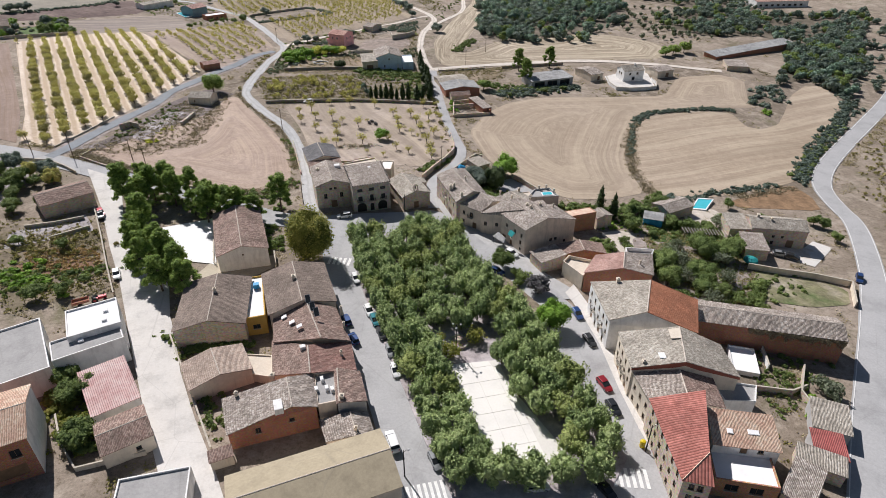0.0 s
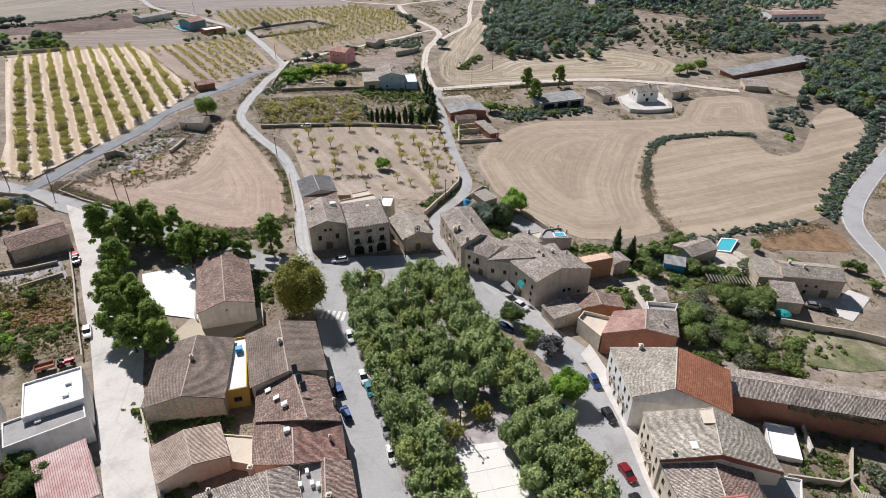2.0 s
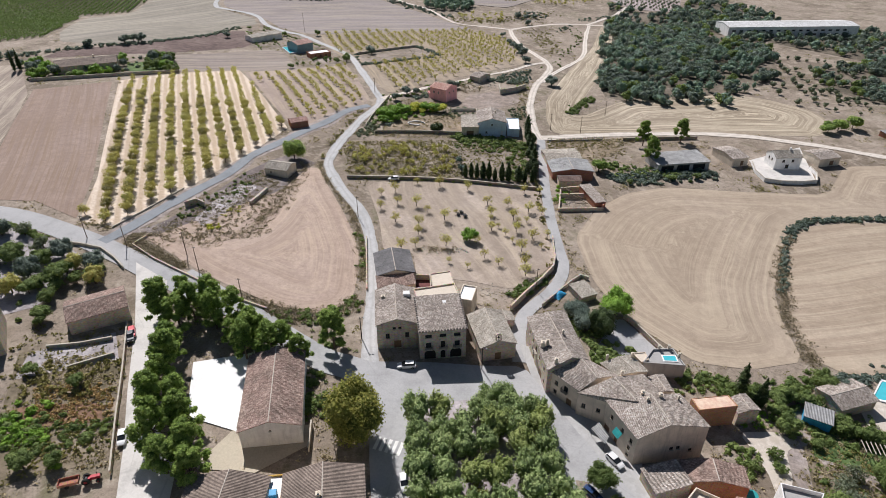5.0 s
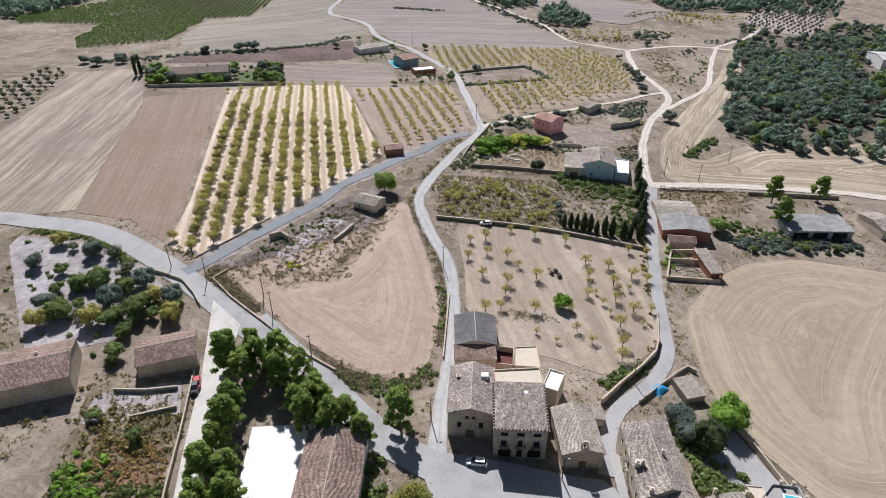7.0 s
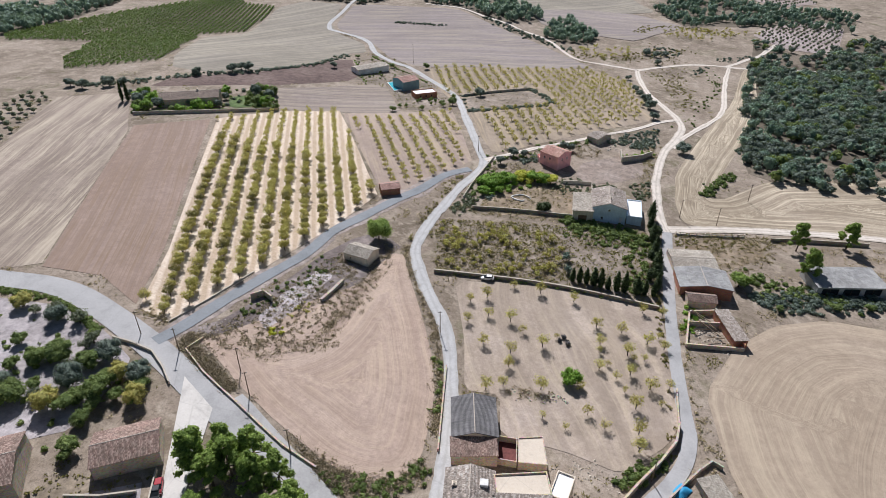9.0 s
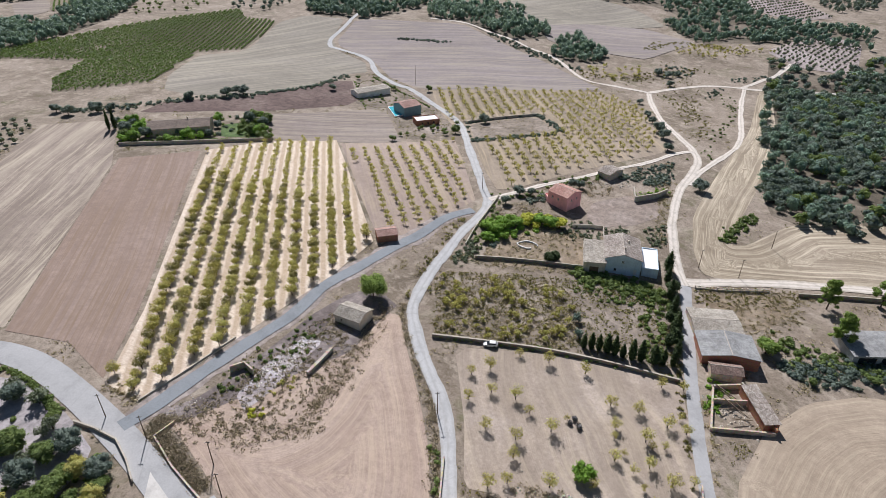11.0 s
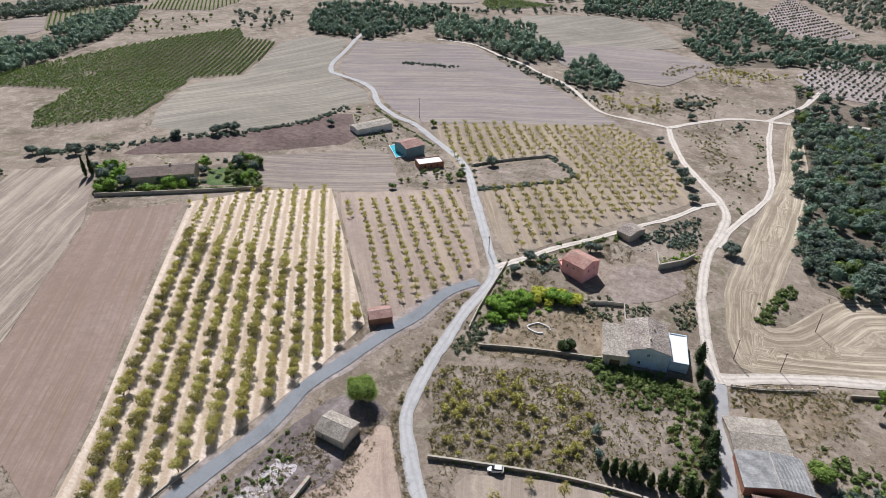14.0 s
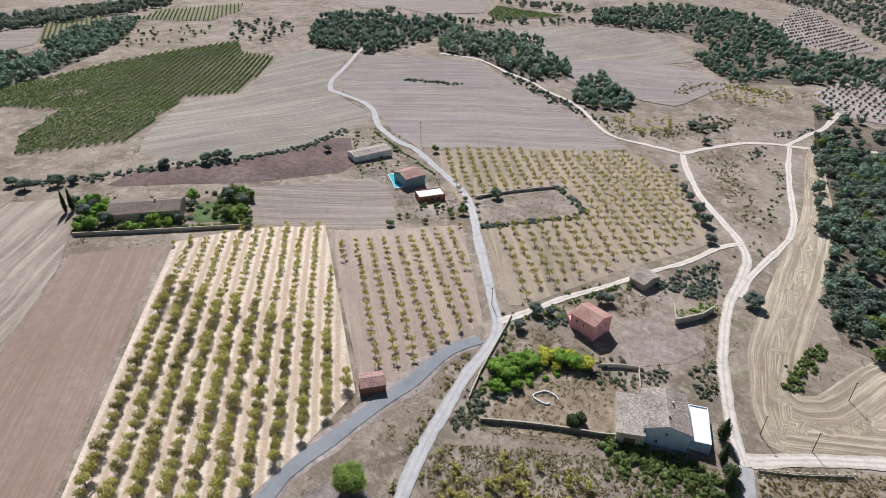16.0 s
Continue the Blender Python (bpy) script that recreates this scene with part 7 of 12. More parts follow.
def quads_mesh(name, Q, material):
    Q = np.asarray(Q, np.float32)
    n = len(Q)
    me = bpy.data.meshes.new(name)
    me.vertices.add(4 * n)
    me.vertices.foreach_set("co", Q.reshape(-1))
    me.loops.add(4 * n)
    me.loops.foreach_set("vertex_index", np.arange(4 * n, dtype=np.int32))
    me.polygons.add(n)
    me.polygons.foreach_set("loop_start", np.arange(0, 4 * n, 4, dtype=np.int32))
    me.update(calc_edges=True)
    me.materials.append(material)
    return me


def make_tree(name, label, rng, lobes, leaves, size, leaf_m, trunk_h, trunk_r, bark="bark", shell=0.45, category="tree", shoots=0):
    """A trunk with limbs that reach into the lobes of the crown; shoots: leaves a twig, where they stand in upright tufts."""
    th = tagged(new(name), label, category)
    bm = bmesh.new()
    lean = rng.normal(0, 0.12, 2) * trunk_h * 0.4
    fork = (lean[0], lean[1], trunk_h)
    tube(bm, [(0, 0, -0.5), (lean[0] * 0.4, lean[1] * 0.4, trunk_h * 0.5), fork], [trunk_r * 1.25, trunk_r, trunk_r * 0.8], 7)
    for lb in lobes[:6]:
        mid = ((fork[0] + lb[0]) / 2 + rng.normal(0, 0.15), (fork[1] + lb[1]) / 2 + rng.normal(0, 0.15), (fork[2] + lb[2]) / 2)
        tube(bm, [fork, mid, (lb[0], lb[1], lb[2] + lb[5] * 0.2)], [trunk_r * 0.6, trunk_r * 0.38, trunk_r * 0.12], 5)
    part("trunk", bm, M[bark], th)
    if shoots:
        c, d = lobe_points(rng, lobes, leaves // shoots, 0.72)
        way = d * 0.35 + np.array([0, 0, 1.0]) + rng.normal(0, 0.16, d.shape)
        way /= np.linalg.norm(way, axis=1)[:, None]
        step = rng.uniform(-0.6, 0.75, (len(c), shoots, 1))
        c = (c[:, None] + way[:, None] * step + rng.normal(0, 0.11, (len(c), shoots, 3)) * (1.2 - step)).reshape(-1, 3)
        d = np.repeat(d, shoots, 0)
    else:
        c, d = lobe_points(rng, lobes, leaves, shell)
    d = d * 0.9 + np.array([0, 0.12, 0.65])
    crown = new("crown", quads_mesh("crown", leaf_quads(rng, c, d, size), M[leaf_m]))
    crown.parent = th
    if leaves >= 800:
        # solid lumps, added in the lobes so less light passes the leaves
        bm = bmesh.new()
        for lb in lobes:
            vs = bmesh.ops.create_icosphere(bm, subdivisions=2, radius=1.0)["verts"]
            for v in vs:
                k = 0.74 * (1 + rng.normal(0, 0.1))
                v.co = Vector((lb[0] + v.co.x * lb[3] * k, lb[1] + v.co.y * lb[4] * k, lb[2] + v.co.z * lb[5] * k))
        core = part("inner_foliage", bm, M[leaf_m], th, "solid lumps added inside the crown to block light")
        core["kind"] = "stuff"
    return th


def lobes_round(rng, R, z, H, n, spread=0.62, small=0.55):
    out = [(0, 0, z, R * 0.6, R * 0.6, H * 0.62)]
    for i in range(n):
        a = 2 * math.pi * (i + rng.uniform(-0.3, 0.3)) / n
        r = R * spread * rng.uniform(0.75, 1.15)
        s = R * small * rng.uniform(0.75, 1.2)
        out.append((r * math.cos(a), r * math.sin(a), z + H * rng.uniform(-0.35, 0.35), s, s, s * H / R * rng.uniform(0.8, 1.2)))
    return out


def plant(kind_makers, places, group="", scale=(0.85, 1.15), rng=None, sink=0.0, margin=0.4):
    """Plants trees of a kind: a few true ones, the rest their copies, turned and scaled."""
    rng = rng or np.random.RandomState(len(places))
    places = [p for p in places if all(np.min(np.hypot(c[:, 0] - p[0], c[:, 1] - p[1])) > hw + margin for c, hw in ROADS)]
    protos = []
    for i, (x, y) in enumerate(places):
        k = i % len(kind_makers)
        s = rng.uniform(*scale)
        m = Matrix.Translation((x, y, float(gz(x, y)) - sink)) @ Matrix.Rotation(rng.uniform(0, 6.28), 4, "Z") @ Matrix.Diagonal((s * rng.uniform(0.92, 1.08), s, s * rng.uniform(0.9, 1.1), 1))
        if i < len(kind_makers):
            t = kind_makers[k]()
            t.matrix_basis = m
            protos.append(t)
            if group:
                t["group"] = group
        else:
            src = protos[k]
            keep = src.matrix_basis.copy()
            src.matrix_basis = Matrix()
            t = copy_thing(src, Matrix())
            src.matrix_basis, t.matrix_basis = keep, m
        TREES.append((x, y))


TREES = []
R_ = np.random.RandomState


def plane_tree(seed, leaf_m="lf_plane"):
    r = R_(seed)
    return lambda: make_tree("plane_tree", "pollarded plane tree with a dense green crown", r, lobes_round(r, 2.75, 4.3, 3.9, 10, 0.6, 0.48), 3000, 0.17, leaf_m, 2.6, 0.17, shoots=13)


def pine_tree(seed, label="Aleppo pine with clumped dark green needles"):
    r = R_(seed)

    def make():
        lobes = []
        for i in range(30):
            z = 2.6 + 6.6 * (i / 29)
            rad = 3.4 * (1 - 0.72 * i / 29) * r.uniform(0.45, 1.1)
            a = 2.4 * i + r.uniform(-0.5, 0.5)
            s = r.uniform(0.6, 1.15)
            lobes.append((rad * math.cos(a), rad * math.sin(a), z, s, s, s * 0.75))
        return make_tree("pine_tree", label, r, lobes[::2] + lobes[1::2], 4200, 0.19, "lf_pine", 3.4, 0.2)

    return make


def almond_tree(seed, leaf_m="lf_almond", label="small almond tree with thin yellowish leaves", n=620):
    r = R_(seed)
    return lambda: make_tree("almond_tree", label, r, lobes_round(r, 1.6, 2.4, 1.6, 7, 0.6, 0.5), n, 0.16, leaf_m, 0.9, 0.1, "bark_dark", 0.25)


def generic(seed, name, label, R, z, H, n, leaves, size, leaf_m, trunk, tr):
    r = R_(seed)
    return lambda: make_tree(name, label, r, lobes_round(r, R, z, H, n), leaves, size, leaf_m, trunk, tr)


def cypress(seed, h=7.0, w=0.85):
    r = R_(seed)
    lobes = [(0, 0, h * f, w * k, w * k, h * 0.16) for f, k in ((0.14, 0.75), (0.3, 1.0), (0.48, 0.95), (0.66, 0.75), (0.82, 0.45), (0.92, 0.22))]
    return lambda: make_tree("cypress", "slender dark green cypress", r, lobes, 900, 0.22, "lf_cypress", 0.6, 0.12, shell=0.7)


def inset(pts, d):
    c = np.mean(pts, 0)
    return [tuple(c + (np.array(p) - c) * (1 - d / (np.linalg.norm(np.array(p) - c) + 1e-9))) for p in pts]


def lattice(pts, angle, across, along, jitter=0.4, seed=3, origin=(0, 0)):
    """Places in rows that run at the angle, inside an outline."""
    u = np.array([math.cos(radians(angle)), math.sin(radians(angle))])
    v = np.array([-u[1], u[0]])
    P = np.array(pts) - origin
    a, b = P @ u, P @ v
    A, B = np.meshgrid(np.arange(math.floor(a.min() / along), math.ceil(a.max() / along) + 1) * along, np.arange(math.floor(b.min() / across), math.ceil(b.max() / across) + 1) * across)
    r = R_(seed)
    A = A + r.normal(0, jitter, A.shape)
    B = B + r.normal(0, jitter * 0.5, B.shape)
    Q = np.array(origin) + A.ravel()[:, None] * u + B.ravel()[:, None] * v
    return Q[inside(Q[:, 0], Q[:, 1], list(pts))]


PARK, SQUARE = [(-25.8, 143.5), (-13.8, 148.5), (3.7, 151.2), (9.9, 130.2), (18.0, 114.7), (24.3, 97.8), (30.6, 81.7), (33.2, 70.4), (27.1, 61.7), (8.9, 60.1), (1.5, 62.0), (-3.0, 72.4), (-7.9, 86.3), (-15.5, 106.6), (-22.1, 125.6)], [(1.7, 93.6), (11.7, 95.4), (13.9, 87.2), (22.2, 71.9), (20.1, 68.2), (15.3, 65.7), (7.7, 70.2), (5.0, 79.4)]


def edge_row(pts, off, step):
    """Places every step metres along a line, moved off to its left."""
    c = spline(pts, 0.5)
    d = np.gradient(c, axis=0)
    d /= np.linalg.norm(d, axis=1)[:, None] + 1e-9
    q = c + np.stack([-d[:, 1], d[:, 0]], 1) * off
    s = np.concatenate([[0], np.cumsum(np.hypot(*np.diff(q, axis=0).T))])
    return [tuple(q[np.searchsorted(s, k)]) for k in np.arange(step * 0.4, s[-1], step)]


WEST = [(-26.0, 142.0), (-22.1, 125.6), (-15.5, 106.6), (-7.9, 86.3), (-3.0, 72.4), (1.5, 61.5)]
EASTSIDE = [(4.0, 149.9), (9.9, 130.2), (18.0, 114.7), (24.3, 97.8), (30.6, 81.7), (33.0, 71.6)]
SOUTH = [(2.9, 62.1), (9.1, 62.2), (16.8, 62.4), (25.9, 64.9)]
pl = edge_row(WEST, 2.3, 5.0) + edge_row(WEST, 7.2, 5.1) + edge_row(EASTSIDE, -2.8, 5.0) + edge_row(EASTSIDE, -7.7, 5.1) + edge_row(SOUTH, 2.4, 5.2)
keep_ = []
for p in pl + [tuple(q) for q in lattice(inset(PARK, 4), -69, 4.6, 4.6, 0.6, 5)]:
    if all(math.hypot(p[0] - q[0], p[1] - q[1]) > 4.4 for q in keep_) and inside(p[0], p[1], inset(PARK, 2.2)):
        keep_.append(p)
for p in [tuple(q) for q in lattice(inset(PARK, 4.5), -69, 1.6, 1.6, 0.4, 6)]:
    if all(math.hypot(p[0] - q[0], p[1] - q[1]) > 4.3 for q in keep_) and noise.noise(Vector((p[0] * 0.13, p[1] * 0.13, 2.0))) > -0.2:
        keep_.append(p)
for p in [(2.9, 65.0), (6.2, 64.6), (9.6, 65.2), (13.2, 67.7), (16.5, 66.6), (14.2, 63.7), (21.5, 65.0), (25.9, 69.9), (28.9, 70.0), (25.1, 73.6), (20.2, 62.8), (0.6, 69.1), (26.6, 66.3)]:
    if all(math.hypot(p[0] - q[0], p[1] - q[1]) > 3.6 for q in keep_):
        keep_.append(p)
pl = keep_
grown = inset(SQUARE, 0.6)
pl += [(-9.2, 147.6), (-5.6, 149.0), (-7.6, 143.6), (-3.4, 144.6), (-6.0, 139.4), (-1.8, 140.2)]
pl = [tuple(p) for p in pl if not inside(p[0], p[1], grown) and math.hypot(p[0] - 3.9, p[1] - 98.2) > 5.3]
pl += [p for p in [(5.2, 66.6), (8.4, 65.5), (11.8, 65.4), (15.4, 66.2), (18.9, 67.7)] if all(math.hypot(p[0] - q[0], p[1] - q[1]) > 2.6 for q in pl)]
plant([plane_tree(s) for s in (1, 2, 3, 4, 6)] + [plane_tree(5, "lf_plane_light")], pl, "plane trees of the plaza", (0.9, 1.08), R_(8))
plant([generic(60 + i, "shrub", "clipped yellow-green conifer by the fountain", 1.7, 1.9, 1.8, 6, 420, 0.2, "lf_chestnut", 0.6, 0.12) for i in range(2)], [(-0.6, 97.6), (7.2, 101.8), (1.6, 95.8), (-5.5, 120.4), (-7.7, 122.7)], "", (1.25, 1.5))

plant([pine_tree(s) for s in (11, 12, 13)], [(-93.2, 156.5), (-88.0, 154.9), (-84.9, 146.4), (-81.6, 140.0), (-80.2, 135.2), (-78.7, 129.3), (-74.3, 131.0), (-72.9, 121.5), (-69.9, 125.9), (-64.3, 119.6), (-61.2, 115.0), (-67.5, 116.0)], "pines by the court", (1.0, 1.35), R_(4), margin=-1.6)
plant([pine_tree(s, "tall Aleppo pine beside the village road") for s in (15, 16, 17)], [(-89.6, 161.5), (-83.2, 163.2), (-75.2, 160.2), (-71.6, 163.9), (-63.6, 160.0), (-68.4, 154.3), (-67.3, 149.1), (-61.5, 150.4), (-57.7, 156.9), (-52.3, 153.5), (-79.6, 157.5), (-48.6, 158.2), (-86.0, 158.6), (-66.6, 162.4)], "pines by the village road", (1.05, 1.35), R_(5), margin=-2.2)
plant([pine_tree(17), pine_tree(18)], [(-72.4, 153.0), (-66.0, 154.4), (-59.4, 153.0), (-54.2, 150.6), (-69.6, 157.2)], "pines along the road", (0.9, 1.05), R_(19), margin=-0.3)
plant([generic(14, "conifer", "tall loose grey-green conifer behind the terraced houses", 3.2, 4.6, 5.0, 14, 3600, 0.2, "lf_cypress", 1.2, 0.25)], [(17.4, 181.2)], "", (1.0, 1.05), R_(6))
plant([generic(15, "garden_tree", "dense dark round tree behind the terraced houses", 3.4, 3.0, 2.9, 10, 3000, 0.2, "lf_oak", 1.0, 0.22)], [(10.8, 186.6), (12.6, 182.0)], "", (0.85, 1.05), R_(6))
plant([generic(16, "garden_tree", "broad bright green tree beside the stubble field", 4.0, 4.6, 4.0, 12, 4200, 0.2, "lf_lime", 1.8, 0.26)], [(21.6, 190.2)], "", (1.0, 1.05), R_(6))
drape("yard", [(18.2, 180.0), (20.4, 188.0), (24.0, 188.4), (31.5, 178.4), (35.0, 174.5), (28.6, 173.0), (22.0, 170.0), (15.4, 172.2)], M["asphalt"], 0.08, "shaded grey yard behind the terraced houses", "yard", 0)
plant([generic(21, "chestnut_tree", "large horse chestnut turning yellow-brown", 5.4, 8.0, 8.2, 16, 15000, 0.26, "lf_chestnut", 3.0, 0.4)], [(-34.6, 133.0)], "", (1.0, 1.0))
plant([generic(22, "young_tree", "round bright green street tree", 3.7, 4.4, 3.4, 10, 5600, 0.2, "lf_lime", 1.6, 0.16)], [(24.9, 107.5)], "", (1.0, 1.02))
plant([generic(23, "young_tree", "round green street tree on a kerbed strip", 2.7, 3.9, 2.6, 8, 3600, 0.18, "lf_bush", 2.0, 0.14)], [(15.8, 132.1)], "", (1.0, 1.02))
plant([generic(24, "ornamental_tree", "dark purplish ornamental tree in the street", 2.8, 3.0, 2.2, 6, 1300, 0.27, "lf_purple", 1.4, 0.14)], [(23.8, 121.5)], "", (1.0, 1.0))
plant([generic(25, "shrub", "green shrub on the kerbed strip", 1.8, 1.6, 1.5, 5, 600, 0.24, "lf_bush", 0.6, 0.1)], [(19.3, 128.0), (21.3, 126.3), (19.3, 124.1)], "", (0.8, 1.1))
plant([generic(26, "pine_tree", "rounded umbrella pine behind the stone cabin", 4.0, 4.9, 4.0, 12, 9500, 0.19, "lf_pine", 2.2, 0.25)], [(-100.6, 258.0)], "", (1.0, 1.02))
plant([cypress(31, 10.0, 1.7)], [(52.9, 162.6)] + [(49.5, 166.1)], "", (0.7, 1.05), R_(3))
plant([cypress(32, 4.6, 0.8), cypress(33, 4.4, 0.75)], [(-30.3, 265.4), (-28.1, 265.8), (-25.7, 266.0), (-23.4, 266.1), (-21.0, 266.0), (-11.9, 268.0), (-9.4, 268.5), (-6.6, 269.0), (-18.3, 266.4), (-15.8, 267.0), (-32.5, 264.9)], "cypress row by the garden wall", (1.15, 1.6))
plant([cypress(34, 9.0, 1.9)], [(-12.0, 320.3), (-11.6, 312.0), (-10.0, 303.0), (-8.4, 293.0), (-6.9, 283.6), (-5.8, 272.6)], "cypresses by the lane", (0.75, 1.05))

OAK = [generic(40 + i, "holm_oak", "dark rounded holm oak with dense leaves", 3.0, 3.0, 2.5, 7, 1300, 0.26, "lf_oak", 1.2, 0.22) for i in range(3)]
plant(OAK, [(-44.8, 521.5), (-37.2, 492.5), (-33.0, 479.3), (-28.3, 463.8), (-24.7, 453.7), (-21.5, 436.4), (-3.7, 393.3), (-287.2, 382.5), (-272.6, 397.1), (-267.2, 406.0), (-336.8, 335.0), (-326.5, 334.0), (-316.7, 343.8), (-311.5, 348.9), (-271.8, 404.8), (-32.7, 602.3), (-40.2, 605.0), (-25.8, 610.8), (-231.1, 449.2), (-29.7, 577.8), (-123.2, 438.5)] + [(75.5, 174.7)], "holm oaks", (0.7, 1.15), R_(9))
plant([generic(50 + i, "garden_tree", "leafy green garden tree", 2.2, 2.4, 1.9, 6, 900, 0.2, "lf_bush", 1.0, 0.13) for i in range(3)],
      [(94.4, 149.5), (62.7, 153.3), (57.5, 156.2), (-129.8, 167.6), (-127.3, 160.4), (-120.0, 165.8), (-121.3, 147.4), (-111.3, 132.8), (-89.1, 112.6), (-94.5, 110.7), (-99.3, 132.1), (120.7, 156.5), (94.9, 175.1), (57.3, 165.3)] + [(-156.6, 181.9), (-151.8, 165.0), (-155.9, 162.0), (-149.9, 170.0), (-140.1, 169.9), (-132.9, 169.3), (-126.8, 173.2), (-121.3, 179.1), (-114.5, 177.4), (-109.3, 171.5), (-121.5, 167.9), (-122.3, 170.4), (-133.3, 157.6), (-147.9, 155.8), (-145.1, 159.5), (-124.7, 164.8), (-117.2, 153.6), (-122.6, 149.5), (-162.5, 169.5), (22.0, 290.3), (31.8, 278.7), (49.0, 286.5), (59.3, 291.1)]
      + [(-259.5, 338.2), (-265.6, 321.3), (-264.8, 329.6), (-255.2, 326.9), (-232.9, 373.8), (-222.0, 364.5), (-224.1, 356.4), (-212.2, 354.9), (-230.8, 481.6), (-198.5, 471.3), (-176.9, 480.6), (-131.7, 413.5), (-135.4, 408.3), (-157.4, 387.0)], "garden trees", (0.6, 1.15), R_(12))
plant([generic(55 + i, "fruit_tree", "bright green leafy tree in the garden", 2.6, 2.4, 1.9, 6, 800, 0.28, "lf_lime", 0.9, 0.13) for i in range(2)], [(-76.0, 314.9), (-73.6, 321.0), (-77.7, 307.9), (-72.5, 311.8), (-78.1, 314.4), (-275.8, 332.9), (-270.7, 324.2), (-275.6, 337.3)] + [(-23.6, 218.1)], "", (0.75, 1.1), R_(13))
plant([generic(57, "fruit_tree", "tree with yellow leaves in the garden", 2.0, 2.2, 1.6, 6, 500, 0.27, "lf_yellow", 0.9, 0.12)], [(-68.1, 325.2), (-63.4, 325.3), (-59.1, 328.4)], "", (0.75, 1.0), R_(14))
plant([generic(58, "fruit_tree", "pale blue-green conifer in the plot", 1.5, 2.2, 2.0, 5, 420, 0.25, "lf_blue", 0.6, 0.12)], [(-36.9, 276.0), (-34.9, 268.4)], "", (0.8, 1.1))
plant([generic(59 + i, "olive_tree", "grey-green olive tree in a garden", 1.9, 2.1, 1.6, 6, 420, 0.25, "lf_olive", 0.9, 0.16) for i in range(2)], [(80.0, 88.2), (79.2, 90.1), (80.4, 87.0), (85.5, 161.2)] + [(-169.9, 179.6), (-155.3, 181.7), (-161.8, 180.0), (-141.9, 156.9), (-145.4, 177.3)], "olive trees", (0.9, 1.3), R_(15))

# larger trees of the gardens and farmyards
plant([generic(201 + i, "garden_tree", "broad spreading green garden tree", 4.2, 4.2, 3.4, 9, 3000, 0.22, "lf_bush", 1.8, 0.25) for i in range(2)], [(68.6, 130.6), (67.7, 124.4)], "", (0.65, 1.1), R_(31))
plant([generic(211, "olive_tree", "grey-green olive tree in the gardens", 2.4, 2.6, 2.0, 7, 700, 0.24, "lf_olive", 1.0, 0.18)], [(64.8, 137.8), (62.7, 129.2), (64.2, 142.2), (77.6, 138.7), (75.4, 129.2), (67.3, 118.6), (66.1, 135.7), (67.7, 146.3), (66.4, 127.1), (103.4, 161.0)], "", (0.7, 1.1), R_(32))
plant([generic(212, "shrub", "dense green garden shrub", 1.8, 1.3, 1.3, 6, 520, 0.22, "lf_bush", 0.4, 0.1)], [(57.4, 121.8), (59.3, 121.0), (61.4, 120.6), (70.9, 119.3), (73.9, 120.3), (76.0, 119.4), (81.5, 127.3), (79.1, 119.4), (79.6, 122.7), (79.1, 117.4), (47.3, 143.9), (53.0, 148.2), (52.7, 144.6), (68.8, 159.5), (74.8, 157.7), (81.9, 156.8), (63.4, 168.5), (66.3, 166.7), (59.9, 167.4), (49.4, 163.2), (52.1, 164.5), (46.7, 164.7), (70.8, 176.1), (70.6, 158.5)], "garden shrubs", (0.7, 1.25), R_(33))
plant([pine_tree(221, "broad bushy pine beside the farmyard")], [(40.5, 321.3), (58.4, 330.8), (41.8, 301.9)], "", (1.2, 1.4), R_(34))
plant([generic(222, "garden_tree", "bright green broad tree in a farmyard", 3.6, 3.4, 2.8, 8, 1800, 0.27, "lf_pine", 1.4, 0.2)], [(19.8, 287.7)] + [(138.9, 367.4), (132.6, 362.5), (146.8, 371.5)], "", (0.8, 1.1), R_(35))
plant([generic(223, "conifer", "dark bushy conifer beside the lane", 2.2, 3.0, 3.0, 7, 1000, 0.25, "lf_cypress", 0.8, 0.16)], [(-9.6, 307.4), (-8.2, 288.4), (-7.4, 278.0), (-11.4, 268.1)], "conifers along the lane", (0.8, 1.1), R_(36))

plant([generic(231 + i, "garden_tree", "dense dark green garden tree", 3.6, 3.8, 3.2, 9, 2600, 0.21, "lf_bush", 1.6, 0.22) for i in range(2)], [(59.0, 133.9), (58.9, 127.0), (74.1, 146.2), (77.6, 144.1), (80.4, 141.6), (70.8, 122.8), (74.3, 142.5), (71.2, 174.5)], "", (0.7, 1.05), R_(37))
plant([generic(233, "garden_tree", "small leafy green garden tree", 2.1, 2.2, 1.8, 7, 900, 0.2, "lf_bush", 0.8, 0.13)], [(70.4, 160.1), (73.7, 158.3), (76.8, 158.0), (80.3, 157.1), (86.4, 149.9), (85.3, 146.1), (88.0, 162.6), (60.0, 167.7), (62.9, 166.5), (56.5, 161.4), (119.2, 166.4), (121.6, 164.8), (102.3, 165.8), (48.8, 166.4)], "", (0.8, 1.15), R_(38))

